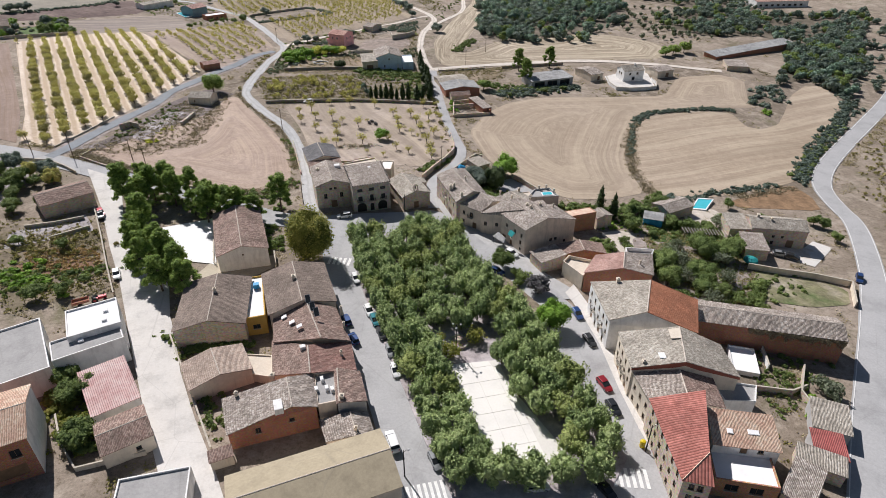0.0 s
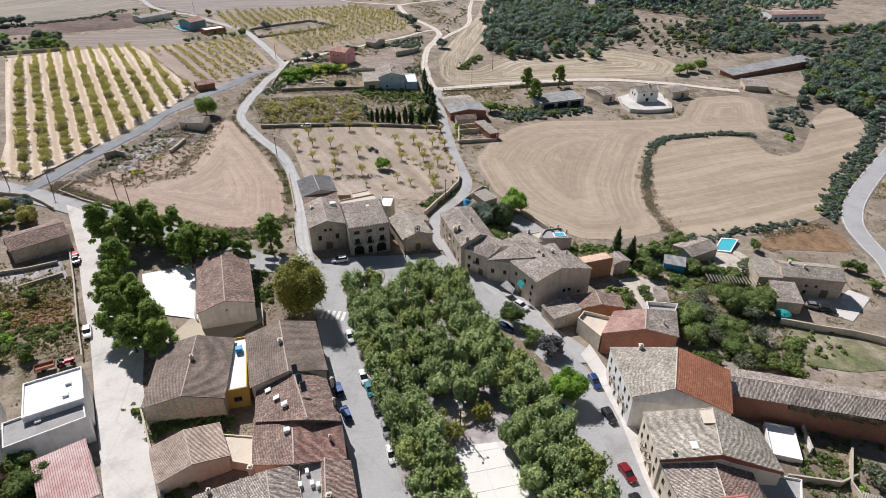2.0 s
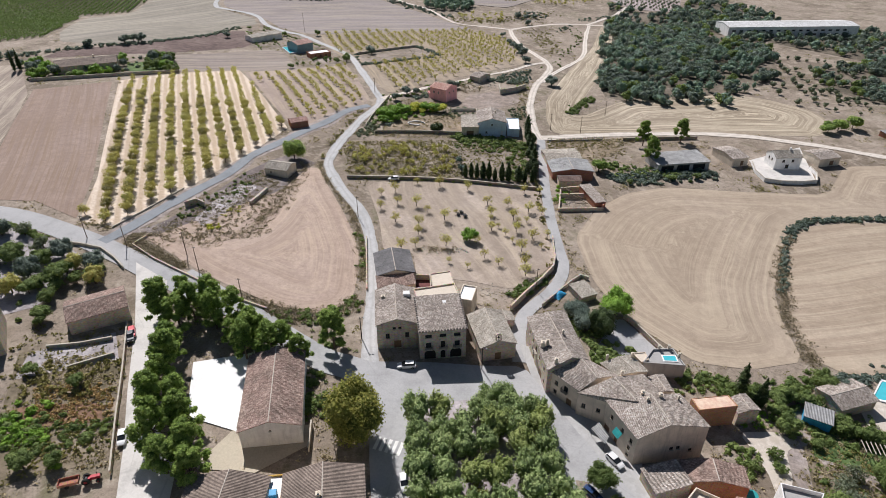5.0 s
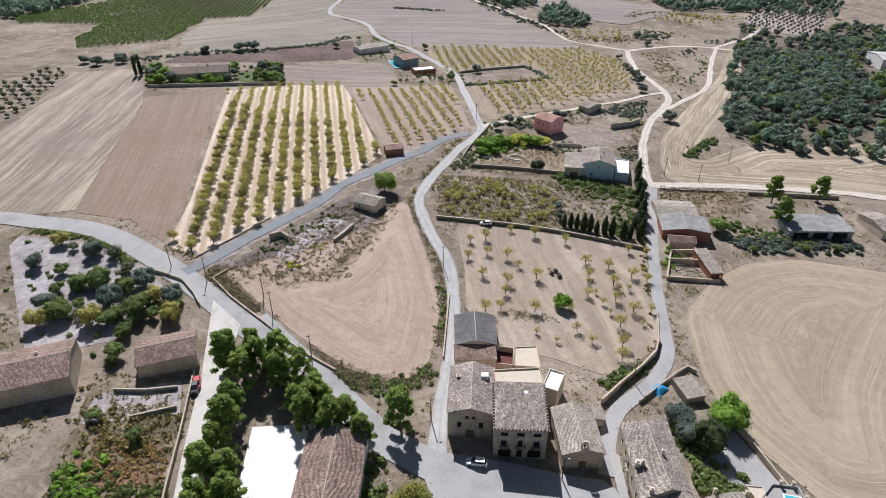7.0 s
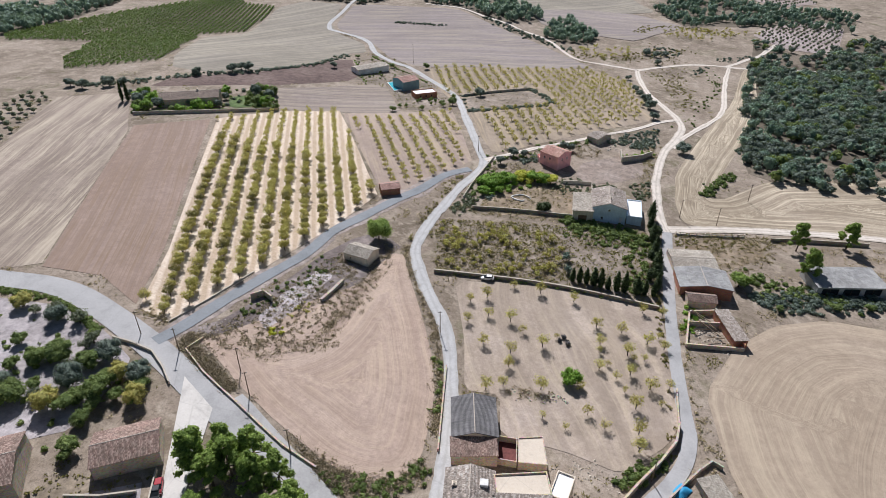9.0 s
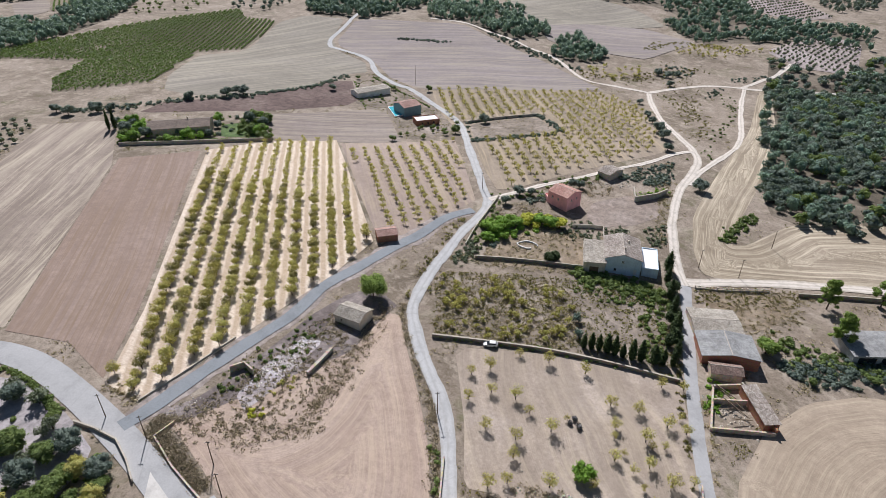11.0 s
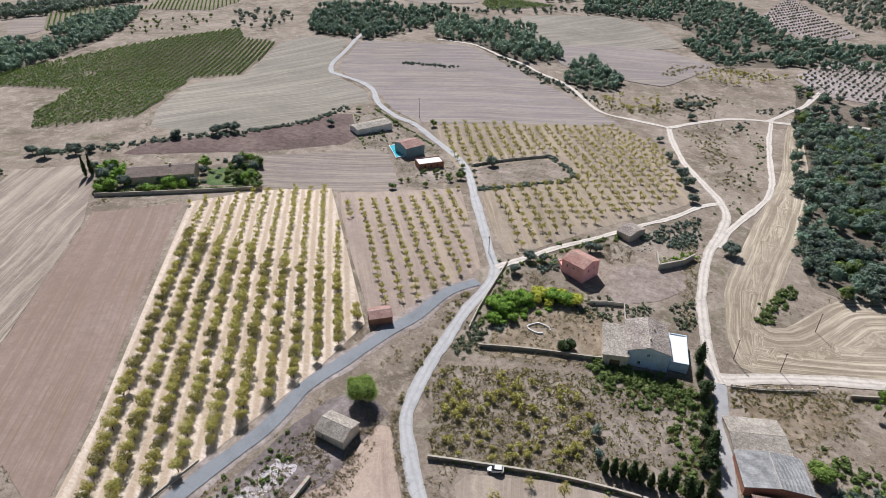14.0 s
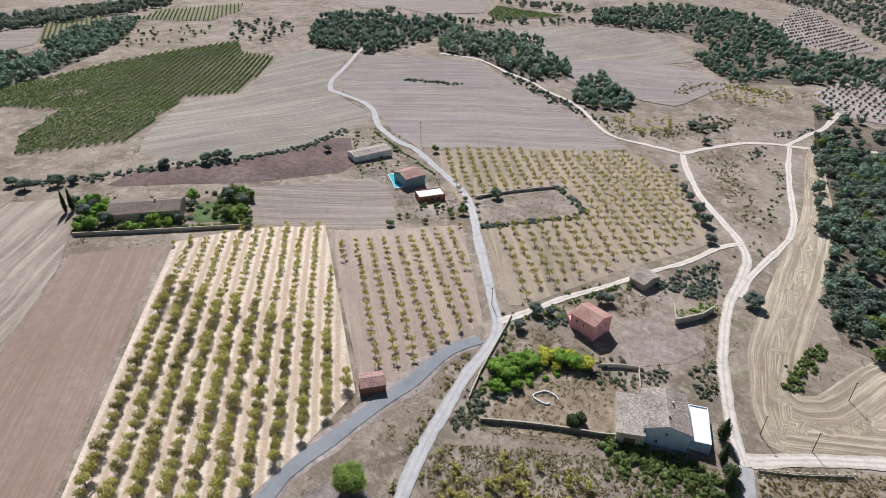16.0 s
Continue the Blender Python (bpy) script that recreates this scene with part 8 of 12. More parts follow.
plant([generic(241, "yard_tree", "pale yellow-green tree on the gravel", 2.7, 3.2, 2.4, 8, 1300, 0.2, "lf_almond", 1.4, 0.16)], [(-175.6, 180.2), (-129.6, 170.5), (-119.5, 165.8), (-137.4, 156.5), (-148.8, 150.2)], "", (0.8, 1.1), R_(39))
plant([generic(242 + i, "yard_tree", "dense dark tree in the gravel yard", 3.0, 3.2, 2.8, 9, 2000, 0.21, ("lf_bush", "lf_oak")[i], 1.2, 0.2) for i in range(2)], [(-152.5, 166.3), (-162.0, 180.1), (-148.1, 169.6), (-138.2, 164.1), (-139.6, 170.9), (-171.8, 168.3), (-129.2, 163.6), (-125.0, 172.7), (-126.2, 156.3), (-153.2, 156.1), (-132.8, 160.8), (-136.7, 174.9), (-146.5, 154.6)], "", (0.75, 1.15), R_(40))
plant([generic(244, "garden_tree", "leafy light green tree of the villa garden", 3.0, 3.2, 2.8, 8, 1300, 0.26, "lf_lime", 1.2, 0.18), generic(245, "garden_tree", "dark leafy tree of the villa garden", 3.0, 3.4, 3.0, 8, 1300, 0.26, "lf_bush", 1.2, 0.18)], [(-284.7, 333.4), (-273.9, 321.6), (-283.7, 337.0), (-262.8, 339.1), (-267.7, 322.1), (-225.7, 357.8), (-266.6, 328.3), (-222.3, 363.3), (-248.9, 337.9), (-228.5, 376.7), (-249.7, 362.5), (-237.6, 377.6)], "", (0.8, 1.15), R_(41))
plant([generic(251, "garden_tree", "bright leafy tree of the villa garden", 2.6, 2.6, 2.3, 8, 1300, 0.22, "lf_lime", 1.0, 0.16)], [(-276.0, 330.7), (-267.5, 321.5), (-270.5, 318.6), (-280.8, 338.4), (-235.9, 379.8), (-221.9, 363.8), (-223.2, 358.1), (-251.9, 328.6)], "", (0.8, 1.1), R_(47))
plant([generic(252, "garden_tree", "dark bushy tree of the villa garden", 2.3, 2.6, 2.8, 8, 1300, 0.22, "lf_oak", 1.0, 0.16)], [(-261.2, 338.7), (-254.8, 338.0), (-291.8, 334.0), (-239.4, 343.7), (-244.5, 355.7), (-234.1, 367.2)], "", (0.7, 1.1), R_(48))
plant([cypress(35, 11.0, 1.3)], [(-287.3, 328.9), (-288.6, 326.4)], "", (0.9, 1.1), R_(42))
plant([generic(246, "conifer", "bushy dark conifer by the garden wall", 2.0, 2.4, 2.6, 7, 1100, 0.22, "lf_cypress", 0.6, 0.14)], [(-51.3, 307.0), (-53.0, 305.2)], "", (0.9, 1.1), R_(43))
plant([generic(247, "fruit_tree", "bright yellow-green leafy fruit tree", 2.7, 2.5, 2.1, 8, 1500, 0.22, "lf_lime", 0.8, 0.14)], [(-80.5, 316.0), (-76.4, 321.0), (-71.4, 323.5), (-63.4, 329.1), (-58.9, 329.9), (-77.2, 314.6)], "", (0.9, 1.15), R_(44))
plant([generic(248, "fruit_tree", "fruit tree with bright yellow leaves", 2.3, 2.4, 1.9, 8, 1000, 0.22, "lf_yellow", 0.8, 0.14)], [(-68.0, 328.2), (-64.6, 330.6), (-60.6, 331.4), (-55.2, 330.4)], "", (0.85, 1.1), R_(45))
plant([generic(249, "conifer", "dark round tree beside the pink house", 2.4, 2.6, 2.4, 7, 1000, 0.24, "lf_oak", 0.8, 0.16)], [(-57.0, 368.2), (-54.6, 369.4), (-77.2, 350.1), (-80.4, 339.6), (-72.6, 352.0)], "", (0.8, 1.1), R_(46))

# almond orchards
ALM = [(-146.2, 193.5), (-160.7, 221.7), (-229.0, 329.4), (-210.2, 353.8), (-184.5, 375.0), (-138.6, 316.2), (-116.2, 287.6), (-118.8, 261.4), (-124.3, 233.7), (-129.0, 210.8), (-133.5, 192.0)]
rows_a = lattice(inset(ALM, 1.5), -58.3, 6.5, 3.7, 0.35, 7, (-231.0, 333.2))
rows_a = rows_a[np.argsort(rows_a[:, 1])]
plant([almond_tree(70 + i) for i in range(4)] + [almond_tree(75, "lf_almond_dry")], [tuple(p) for p in rows_a[:240]], "almond trees in rows", (0.95, 1.4), R_(16))
old = [(-59.5, 238.9), (-55.4, 243.2), (-49.1, 252.2), (-40.5, 253.3), (-29.9, 253.9), (-57.0, 229.8), (-52.2, 235.0), (-45.5, 235.5), (-49.8, 222.5), (-41.7, 222.5), (-34.0, 228.9), (-21.2, 244.7), (-13.7, 245.5), (-8.9, 258.2), (-3.0, 259.6), (-18.9, 237.5), (-10.9, 236.1), (-6.1, 243.7), (-39.9, 209.3), (-30.5, 212.6), (-21.1, 217.0), (-17.5, 226.8), (-9.2, 228.3), (-3.6, 225.1), (-6.4, 216.3), (-4.8, 208.1), (-4.2, 202.8), (-40.6, 217.0), (0.9, 234.2), (-1.3, 243.3), (-43.7, 206.4)]
plant([almond_tree(80 + i, "lf_almond", "gnarled old almond tree with sparse leaves", 300) for i in range(3)], old, "old almond trees", (0.85, 1.3), R_(17))


def sphere_net(times):
    """A unit icosphere as arrays."""
    bm = bmesh.new()
    bmesh.ops.create_icosphere(bm, subdivisions=times, radius=1.0)
    bm.verts.ensure_lookup_table()
    v = np.array([q.co[:] for q in bm.verts])
    f = np.array([[w.index for w in q.verts] for q in bm.faces], np.int32)
    bm.free()
    return v, f


NETS = {1: sphere_net(1)}


def leafy_mesh(name, V, T, Q, material):
    """One mesh out of leaf clumps (triangles over V) and single leaf sprays (quads)."""
    Q = np.asarray(Q, np.float32).reshape(-1, 4, 3)
    nv, nt, nq = len(V), len(T), len(Q)
    me = bpy.data.meshes.new(name)
    me.vertices.add(nv + 4 * nq)
    me.vertices.foreach_set("co", np.concatenate([np.asarray(V, np.float32).reshape(-1), Q.reshape(-1)]))
    me.loops.add(3 * nt + 4 * nq)
    me.loops.foreach_set("vertex_index", np.concatenate([T.reshape(-1), nv + np.arange(4 * nq)]).astype(np.int32))
    me.polygons.add(nt + nq)
    me.polygons.foreach_set("loop_start", np.concatenate([np.arange(nt) * 3, 3 * nt + np.arange(nq) * 4]).astype(np.int32))
    me.polygons.foreach_set("use_smooth", np.concatenate([np.ones(nt, bool), np.zeros(nq, bool)]))
    me.update(calc_edges=True)
    me.materials.append(material)
    return me


def wood(name, places, label, leaf_m, category="trees", R=(1.8, 3.2), leaves=60, size=0.75, tall=0.85, trunks=True, seed=1, stretch=1.0):
    """Many trees or shrubs too many to count, in one mesh: lobed crowns of leaf sprays round a dark core."""
    r = R_(seed)
    shrub = not trunks
    thin = leaf_m.startswith("lf_almond")
    grid, tris = NETS[1]
    Vs, Ts, Q = [], [], []
    count = 0
    for x, y in places:
        rad = r.uniform(*R)
        z = float(gz(x, y))
        hgt = rad * tall * stretch
        turn = r.uniform(0.85, 1.18)
        box_ = np.array([rad * turn, rad / turn, hgt])
        mid = np.array([x, y, z + hgt * (0.45 if shrub else 0.85)])
        k = 3 if shrub else 5 if thin else 7
        lobe = r.normal(0, 1, (k, 3))
        lobe *= (r.uniform(0.42, 0.62, k) / np.linalg.norm(lobe, axis=1))[:, None]
        lobe[0] = (0, 0, 0.1)
        lobe[:, 2] = np.where(lobe[:, 2] < -0.15, -lobe[:, 2] * 0.6, lobe[:, 2])
        wide = r.uniform(0.34, 0.52, k)
        wide[0] = 0.66
        if not thin and (not shrub or rad > 0.9):
            Vs.append(grid * (0.62 * box_ * r.uniform(0.9, 1.1, (len(grid), 1))) + mid)
            Ts.append(tris + count)
            count += len(grid)
        n = int(8 + 13 * rad) if shrub else 84 if thin else 104 if leaves >= 110 else 52
        half = 0.15 + 0.12 * rad if shrub else 0.17 + 0.06 * rad if thin else (0.165 if leaves >= 110 else 0.23) * rad
        pick = r.randint(0, k, n)
        d = r.normal(0, 1, (n, 3)) + np.array([0, 0, 0.35])
        d /= np.linalg.norm(d, axis=1)[:, None]
        c = lobe[pick] + d * (wide[pick] * r.uniform(0.45 if thin else 0.8, 1.12, n))[:, None]
        Q.append(leaf_quads(r, c * box_, d * (1.0 if thin or shrub else 1.7) + np.array([0, 0.05, 0.3]), half) + mid)
        if trunks:
            s = 0.07 * rad
            Q.append(np.array([[(x - s, y, z - 0.3), (x + s, y, z - 0.3), (x + s * 0.6, y, z + hgt), (x - s * 0.6, y, z + hgt)], [(x, y - s, z - 0.3), (x, y + s, z - 0.3), (x, y + s * 0.6, z + hgt), (x, y - s * 0.6, z + hgt)]]))
    ob = new(name, leafy_mesh(name, np.concatenate(Vs) if Vs else np.zeros((0, 3)), np.concatenate(Ts) if Ts else np.zeros((0, 3), np.int32), np.concatenate(Q), M[leaf_m]))
    return tagged(ob, label, category, kind="stuff")


def mixed_wood(name, places, label, *rest, **named):
    """A wood of three kinds of tree in uneven groups."""
    k = np.array([noise.noise(Vector((x * 0.09, y * 0.09, 4.0))) + 0.6 * noise.noise(Vector((x * 0.5, y * 0.5, 7.0))) for x, y in places])
    rest = rest[1:]
    for leaf_m, pick, word in (("lf_oak", k < 0.12, ""), ("lf_wood", (k >= 0.12) & (k < 0.34), ", greener pines"), ("lf_bush", k >= 0.34, ", light green trees")):
        if pick.any():
            wood(name, places[pick], label + word, leaf_m, *rest, **named)


def scatter(pts, n, seed=1):
    P = np.array(pts)
    r = R_(seed)
    q = r.uniform(P.min(0), P.max(0), (n * 6, 2))
    q = q[inside(q[:, 0], q[:, 1], list(pts))]
    return q[:n]


def clumped(Q, seed, level=-0.12, scale=0.022):
    """Thins places out so that woods have clearings and ragged edges."""
    keep = [noise.noise(Vector((x * scale, y * scale, seed))) + 0.5 * noise.noise(Vector((x * scale * 3, y * scale * 3, seed + 9))) > level for x, y in Q]
    return np.asarray(Q)[np.array(keep, bool)]


def off_roads(Q, margin=1.5):
    Q = np.asarray(Q)
    keep = np.ones(len(Q), bool)
    for c, hw in ROADS:
        d = np.min(np.hypot(Q[:, 0, None] - c[None, :, 0], Q[:, 1, None] - c[None, :, 1]), 1)
        keep &= d > hw + margin
    return Q[keep]


wood("almond_trees", rows_a[240:], "far end of the almond rows", "lf_almond", "trees", (1.6, 2.2), 90, 0.46, 0.95, seed=1)
ALM2, EAST = [(-169.1, 361.4), (-127.8, 402.1), (-93.7, 335.9), (-99.5, 320.9), (-104.0, 303.4), (-115.5, 297.5), (-136.7, 320.7)], [(-178.7, 484.6), (-73.5, 539.7), (-41.2, 512.6), (-21.9, 441.1), (-23.8, 430.2), (-51.8, 396.5), (-86.1, 347.7), (-100.4, 369.4), (-119.2, 404.9), (-161.0, 452.9)]
HEDGED = [(-133.4, 435.0), (-97.7, 465.8), (-78.8, 436.3), (-119.2, 403.6)]
a2 = lattice(inset(ALM2, 2), -54, 6.0, 4.6, 0.4, 8, (-159.0, 360.6))
wood("almond_trees", a2, "rows of young almond trees", "lf_almond", "trees", (1.5, 2.2), 70, 0.5, 0.95, seed=2)
ae = lattice(inset(EAST, 4), -60, 6.3, 6.3, 0.5, 9, (-106.5, 410.5))
ae = np.array([p for p in ae if not inside(p[0], p[1], inset(HEDGED, -3))])
wood("almond_trees", ae, "grid of small yellowing almond trees", "lf_almond", "trees", (1.9, 2.7), 80, 0.5, 0.95, seed=3)
wood("fruit_trees", off_roads(scatter(inset([(-88.2, 280.3), (-50.2, 295.5), (-37.0, 284.4), (-34.6, 263.1), (-41.3, 259.0), (-74.7, 248.1)], 3), 95, 4)), "thicket of small yellowing fruit trees", "lf_almond", "trees", (1.0, 1.9), 60, 0.42, 0.9, seed=4)
wood("pines", off_roads(clumped(scatter([(-274.7, 703.4), (-289.6, 772.6), (-249.6, 782.3), (-191.3, 766.5), (-178.6, 724.8), (-155.0, 710.4), (-138.4, 666.4), (-146.7, 658.3), (-171.4, 645.5), (-198.2, 652.9), (-228.1, 678.2), (-261.0, 679.0)], 430, 81), 81, -0.35), 2), "belt of dark green pines along the track", "lf_wood", "wood", (2.0, 3.8), 110, 0.62, 1.4, seed=81)
wood("pines", off_roads(scatter([(-131.3, 656.0), (-121.1, 691.1), (-100.4, 659.4), (-85.9, 650.8), (-82.8, 620.2), (-104.4, 608.2), (-127.8, 619.1)], 110, 82), 2), "clump of pines and oaks by the track", "lf_wood", "wood", (2.0, 3.8), 120, 0.6, 1.2, seed=82)
mixed_wood("holm_oaks", clumped(scatter([(166.5, 491.6), (223.8, 529.8), (257.9, 507.1), (350.8, 519.1), (275.7, 401.5), (231.7, 396.6), (227.3, 407.9), (218.4, 425.8), (178.3, 417.1), (156.5, 448.4)], 620, 83), 83, -0.3), "dense holm oak wood above the barn", "lf_oak", "wood", (1.8, 3.8), 110, 0.58, 0.9, seed=83)
mixed_wood("holm_oaks", clumped(scatter([(219.7, 392.1), (279.8, 407.9), (210.8, 299.2), (200.8, 307.1), (197.9, 324.1), (175.4, 312.9), (198.9, 350.1)], 300, 84), 84, -0.3), "dense dark trees beside the field", "lf_oak", "wood", (1.8, 3.8), 120, 0.55, 0.9, seed=84)
wood("olive_trees", scatter([(144.1, 517.6), (226.6, 536.6), (169.1, 384.1), (150.1, 388.4), (131.0, 402.5), (120.3, 427.4)], 100, 85), "scattered olive and oak trees on dry slope", "lf_olive", "trees", (1.2, 2.6), 90, 0.5, 0.9, seed=85)
wood("pines", scatter([(281.6, 663.4), (399.7, 685.5), (338.5, 579.7), (288.8, 592.7), (257.8, 601.8)], 160, 86), "far pines beside the factory", "lf_wood", "wood", (2.4, 4.0), 70, 0.8, 1.3, seed=86)
wood("almond_trees", scatter([(-37.3, 686.5), (-14.8, 723.4), (27.9, 737.3), (49.9, 728.8), (25.8, 694.9), (-13.8, 666.6)], 60, 87), "yellowing almond trees on the slope", "lf_almond", "trees", (1.4, 2.3), 80, 0.5, 0.95, seed=87)
wood("almond_trees", scatter([(-98.6, 599.5), (-56.7, 624.4), (-51.1, 587.2), (-81.9, 570.0)], 32, 88), "yellowing almond trees by the track", "lf_almond", "trees", (1.4, 2.3), 80, 0.5, 0.95, seed=88)
wood("field_trees", scatter([(-518.8, 561.1), (-575.8, 629.2), (-507.2, 682.8), (-479.9, 635.6), (-497.4, 595.8)], 34, 89), "sparse trees on dry ground beyond the vineyard", "lf_bush", "trees", (1.2, 2.8), 60, 0.6, 0.9, seed=89)
wood("field_trees", scatter([(-465.8, 631.2), (-508.6, 702.1), (-465.3, 742.9), (-420.1, 680.0), (-403.2, 634.8), (-431.5, 634.0)], 40, 90), "oaks round a far yard", "lf_oak", "trees", (1.8, 3.6), 70, 0.65, 0.95, seed=90)
wood("field_trees", scatter([(-416.5, 818.6), (-397.2, 852.6), (-370.8, 816.0), (-399.5, 795.2)], 20, 91), "far clump of trees", "lf_oak", "trees", (2.2, 3.6), 50, 0.8, 0.95, seed=91)
wood("field_trees", scatter([(-309.0, 947.9), (-214.4, 981.1), (-186.1, 950.1), (-208.0, 925.4), (-280.4, 930.2)], 60, 92), "far line of trees", "lf_oak", "trees", (2.2, 3.6), 40, 0.8, 0.95, seed=92)
wood("field_trees", scatter([(-299.6, 812.1), (-176.0, 902.7), (-79.6, 936.8), (-77.9, 918.6), (-191.0, 856.6), (-288.4, 792.9)], 90, 93), "far hedge of trees between fields", "lf_oak", "trees", (1.8, 3.2), 50, 0.7, 0.95, seed=93)
wood("field_trees", scatter([(96.5, 663.4), (129.8, 648.6), (119.2, 606.1), (95.0, 613.8)], 26, 94) , "dark trees beside the factory", "lf_oak", "trees", (2.0, 3.8), 90, 0.6, 1.1, seed=94)
wood("field_trees", scatter([(197.7, 630.2), (266.8, 651.0), (245.1, 595.3), (183.5, 574.8)], 34, 95), "dark trees before the factory", "lf_oak", "trees", (2.0, 3.4), 90, 0.6, 1.0, seed=95)
wood("olive_trees", lattice(inset([(39.6, 726.3), (87.3, 824.4), (128.2, 809.8), (104.2, 678.4), (62.7, 682.3)], 3), 20, 7.5, 6.5, 0.5, 10), "olive trees in a grid", "lf_olive", "trees", (1.3, 2.0), 50, 0.6, 0.9, seed=5)
wood("olive_trees", lattice(inset([(15.3, 956.2), (64.6, 1196.5), (100.0, 1015.5), (122.4, 940.1), (75.0, 882.8)], 3), 60, 9, 7.0, 0.5, 11), "far olive trees on terraces", "lf_olive", "trees", (1.3, 2.0), 30, 0.7, 0.9, seed=6)
wood("olive_trees", lattice([(-341.2, 283.7), (-344.9, 318.2), (-329.9, 316.5), (-287.2, 256.1), (-294.9, 246.5)], 20, 7.0, 6.5, 0.4, 12), "dark olive trees in a grid", "lf_olive", "trees", (1.5, 2.1), 60, 0.6, 0.9, seed=7)
mixed_wood("holm_oaks", off_roads(clumped(scatter([(41.5, 697.3), (84.3, 663.6), (109.5, 609.7), (57.0, 378.8), (41.2, 395.5), (27.7, 385.4), (24.0, 400.9), (32.1, 465.0), (40.9, 547.3), (37.1, 605.1)], 837, 13), 13), 2), "dense dark holm oak wood", "lf_oak", "wood", (1.8, 4.0), 130, 0.55, 0.8, seed=8)
mixed_wood("holm_oaks", off_roads(clumped(scatter([(25.6, 494.4), (36.4, 630.4), (100.1, 597.6), (121.0, 553.6), (151.3, 544.8), (138.1, 464.7), (107.8, 421.0), (91.3, 411.0), (69.0, 403.8), (42.2, 377.9), (23.7, 384.5)], 1215, 14), 14), 2), "holm oak and pine wood on the slope", "lf_oak", "wood", (1.6, 4.2), 110, 0.58, 0.85, seed=9)
mixed_wood("holm_oaks", off_roads(clumped(scatter([(42.5, 643.8), (112.4, 676.4), (270.0, 645.3), (267.1, 526.5), (221.2, 523.2), (124.5, 594.5), (33.3, 571.5)], 567, 61), 61, -0.45), 2), "far oak wood beside the factory", "lf_oak", "wood", (1.8, 4.2), 50, 0.9, 0.9, seed=61)
mixed_wood("holm_oaks", scatter([(84.3, 663.6), (143.8, 768.6), (196.6, 691.2), (94.3, 391.3), (57.0, 378.8), (109.5, 609.7)], 420, 62), "oak wood on the far slope", "lf_oak", "wood", (1.8, 4.2), 50, 0.9, 0.9, seed=62)
wood("pines", off_roads(scatter([(25.6, 494.4), (36.4, 630.4), (100.1, 597.6), (121.0, 553.6), (151.3, 544.8), (138.1, 464.7), (107.8, 421.0), (91.3, 411.0), (69.0, 403.8), (42.2, 377.9), (23.7, 384.5)], 130, 15), 2), "green pines among the oaks", "lf_wood", "wood", (2.0, 3.6), 130, 0.55, 1.3, seed=10)
wood("pines", off_roads(clumped(scatter([(-386.1, 654.8), (-441.1, 750.5), (-430.9, 792.2), (-362.7, 786.5), (-312.1, 809.8), (-288.9, 789.3), (-285.6, 727.9), (-296.9, 660.5), (-314.2, 640.3), (-358.7, 636.9)], 567, 16), 16, -0.45), 2), "belt of dark green pines", "lf_wood", "wood", (2.0, 4.0), 120, 0.62, 1.35, seed=11)
wood("pines", off_roads(clumped(scatter([(-180.1, 954.5), (-105.4, 1065.2), (-1.8, 1054.2), (27.1, 964.4), (54.1, 870.5), (118.0, 886.4), (146.3, 859.8), (130.1, 777.1), (46.7, 765.8), (-14.9, 736.3), (-51.7, 814.8), (-38.9, 863.4), (-75.4, 893.1), (-164.1, 876.4)], 945, 17), 17, -0.45), 2), "far pine wood", "lf_wood", "wood", (2.2, 4.4), 90, 0.75, 1.2, seed=12)
wood("pines", clumped(scatter([(-597.3, 467.0), (-578.6, 521.9), (-611.2, 580.6), (-619.3, 625.9), (-609.2, 667.4), (-578.2, 627.9), (-542.0, 578.6), (-517.2, 522.3), (-506.7, 488.3), (-496.6, 436.3), (-498.7, 406.7)], 650, 18), 18, -0.45), "far pine wood beyond the vineyard", "lf_wood", "wood", (2.2, 4.4), 60, 0.95, 1.2, seed=13)
wood("pines", scatter([(-762.7, 568.0), (-746.7, 604.9), (-730.1, 673.4), (-691.7, 789.7), (-647.1, 754.2), (-662.0, 640.6), (-670.6, 588.8), (-685.8, 564.2)], 500, 19), "far wood at the edge of the fields", "lf_oak", "wood", (2.5, 4.5), 40, 1.1, 1.1, seed=14)
wood("pines", scatter([(-24.8, 1236.6), (266.7, 1467.1), (182.0, 1039.8), (127.1, 971.6), (83.1, 1161.7)], 500, 20), "far wood on the hill", "lf_oak", "wood", (2.5, 4.5), 40, 1.1, 1.1, seed=15)
wood("holm_oaks", off_roads(clumped(scatter([(385.3, 527.4), (238.1, 421.3), (205.3, 336.2), (214.4, 318.1), (210.2, 294.6), (186.6, 261.7), (143.6, 215.0), (144.3, 209.9), (204.7, 274.9), (251.0, 322.2)], 202, 21), 21), 2), "dark trees along the country road", "lf_oak", "wood", (1.5, 3.4), 80, 0.75, 0.85, seed=16)


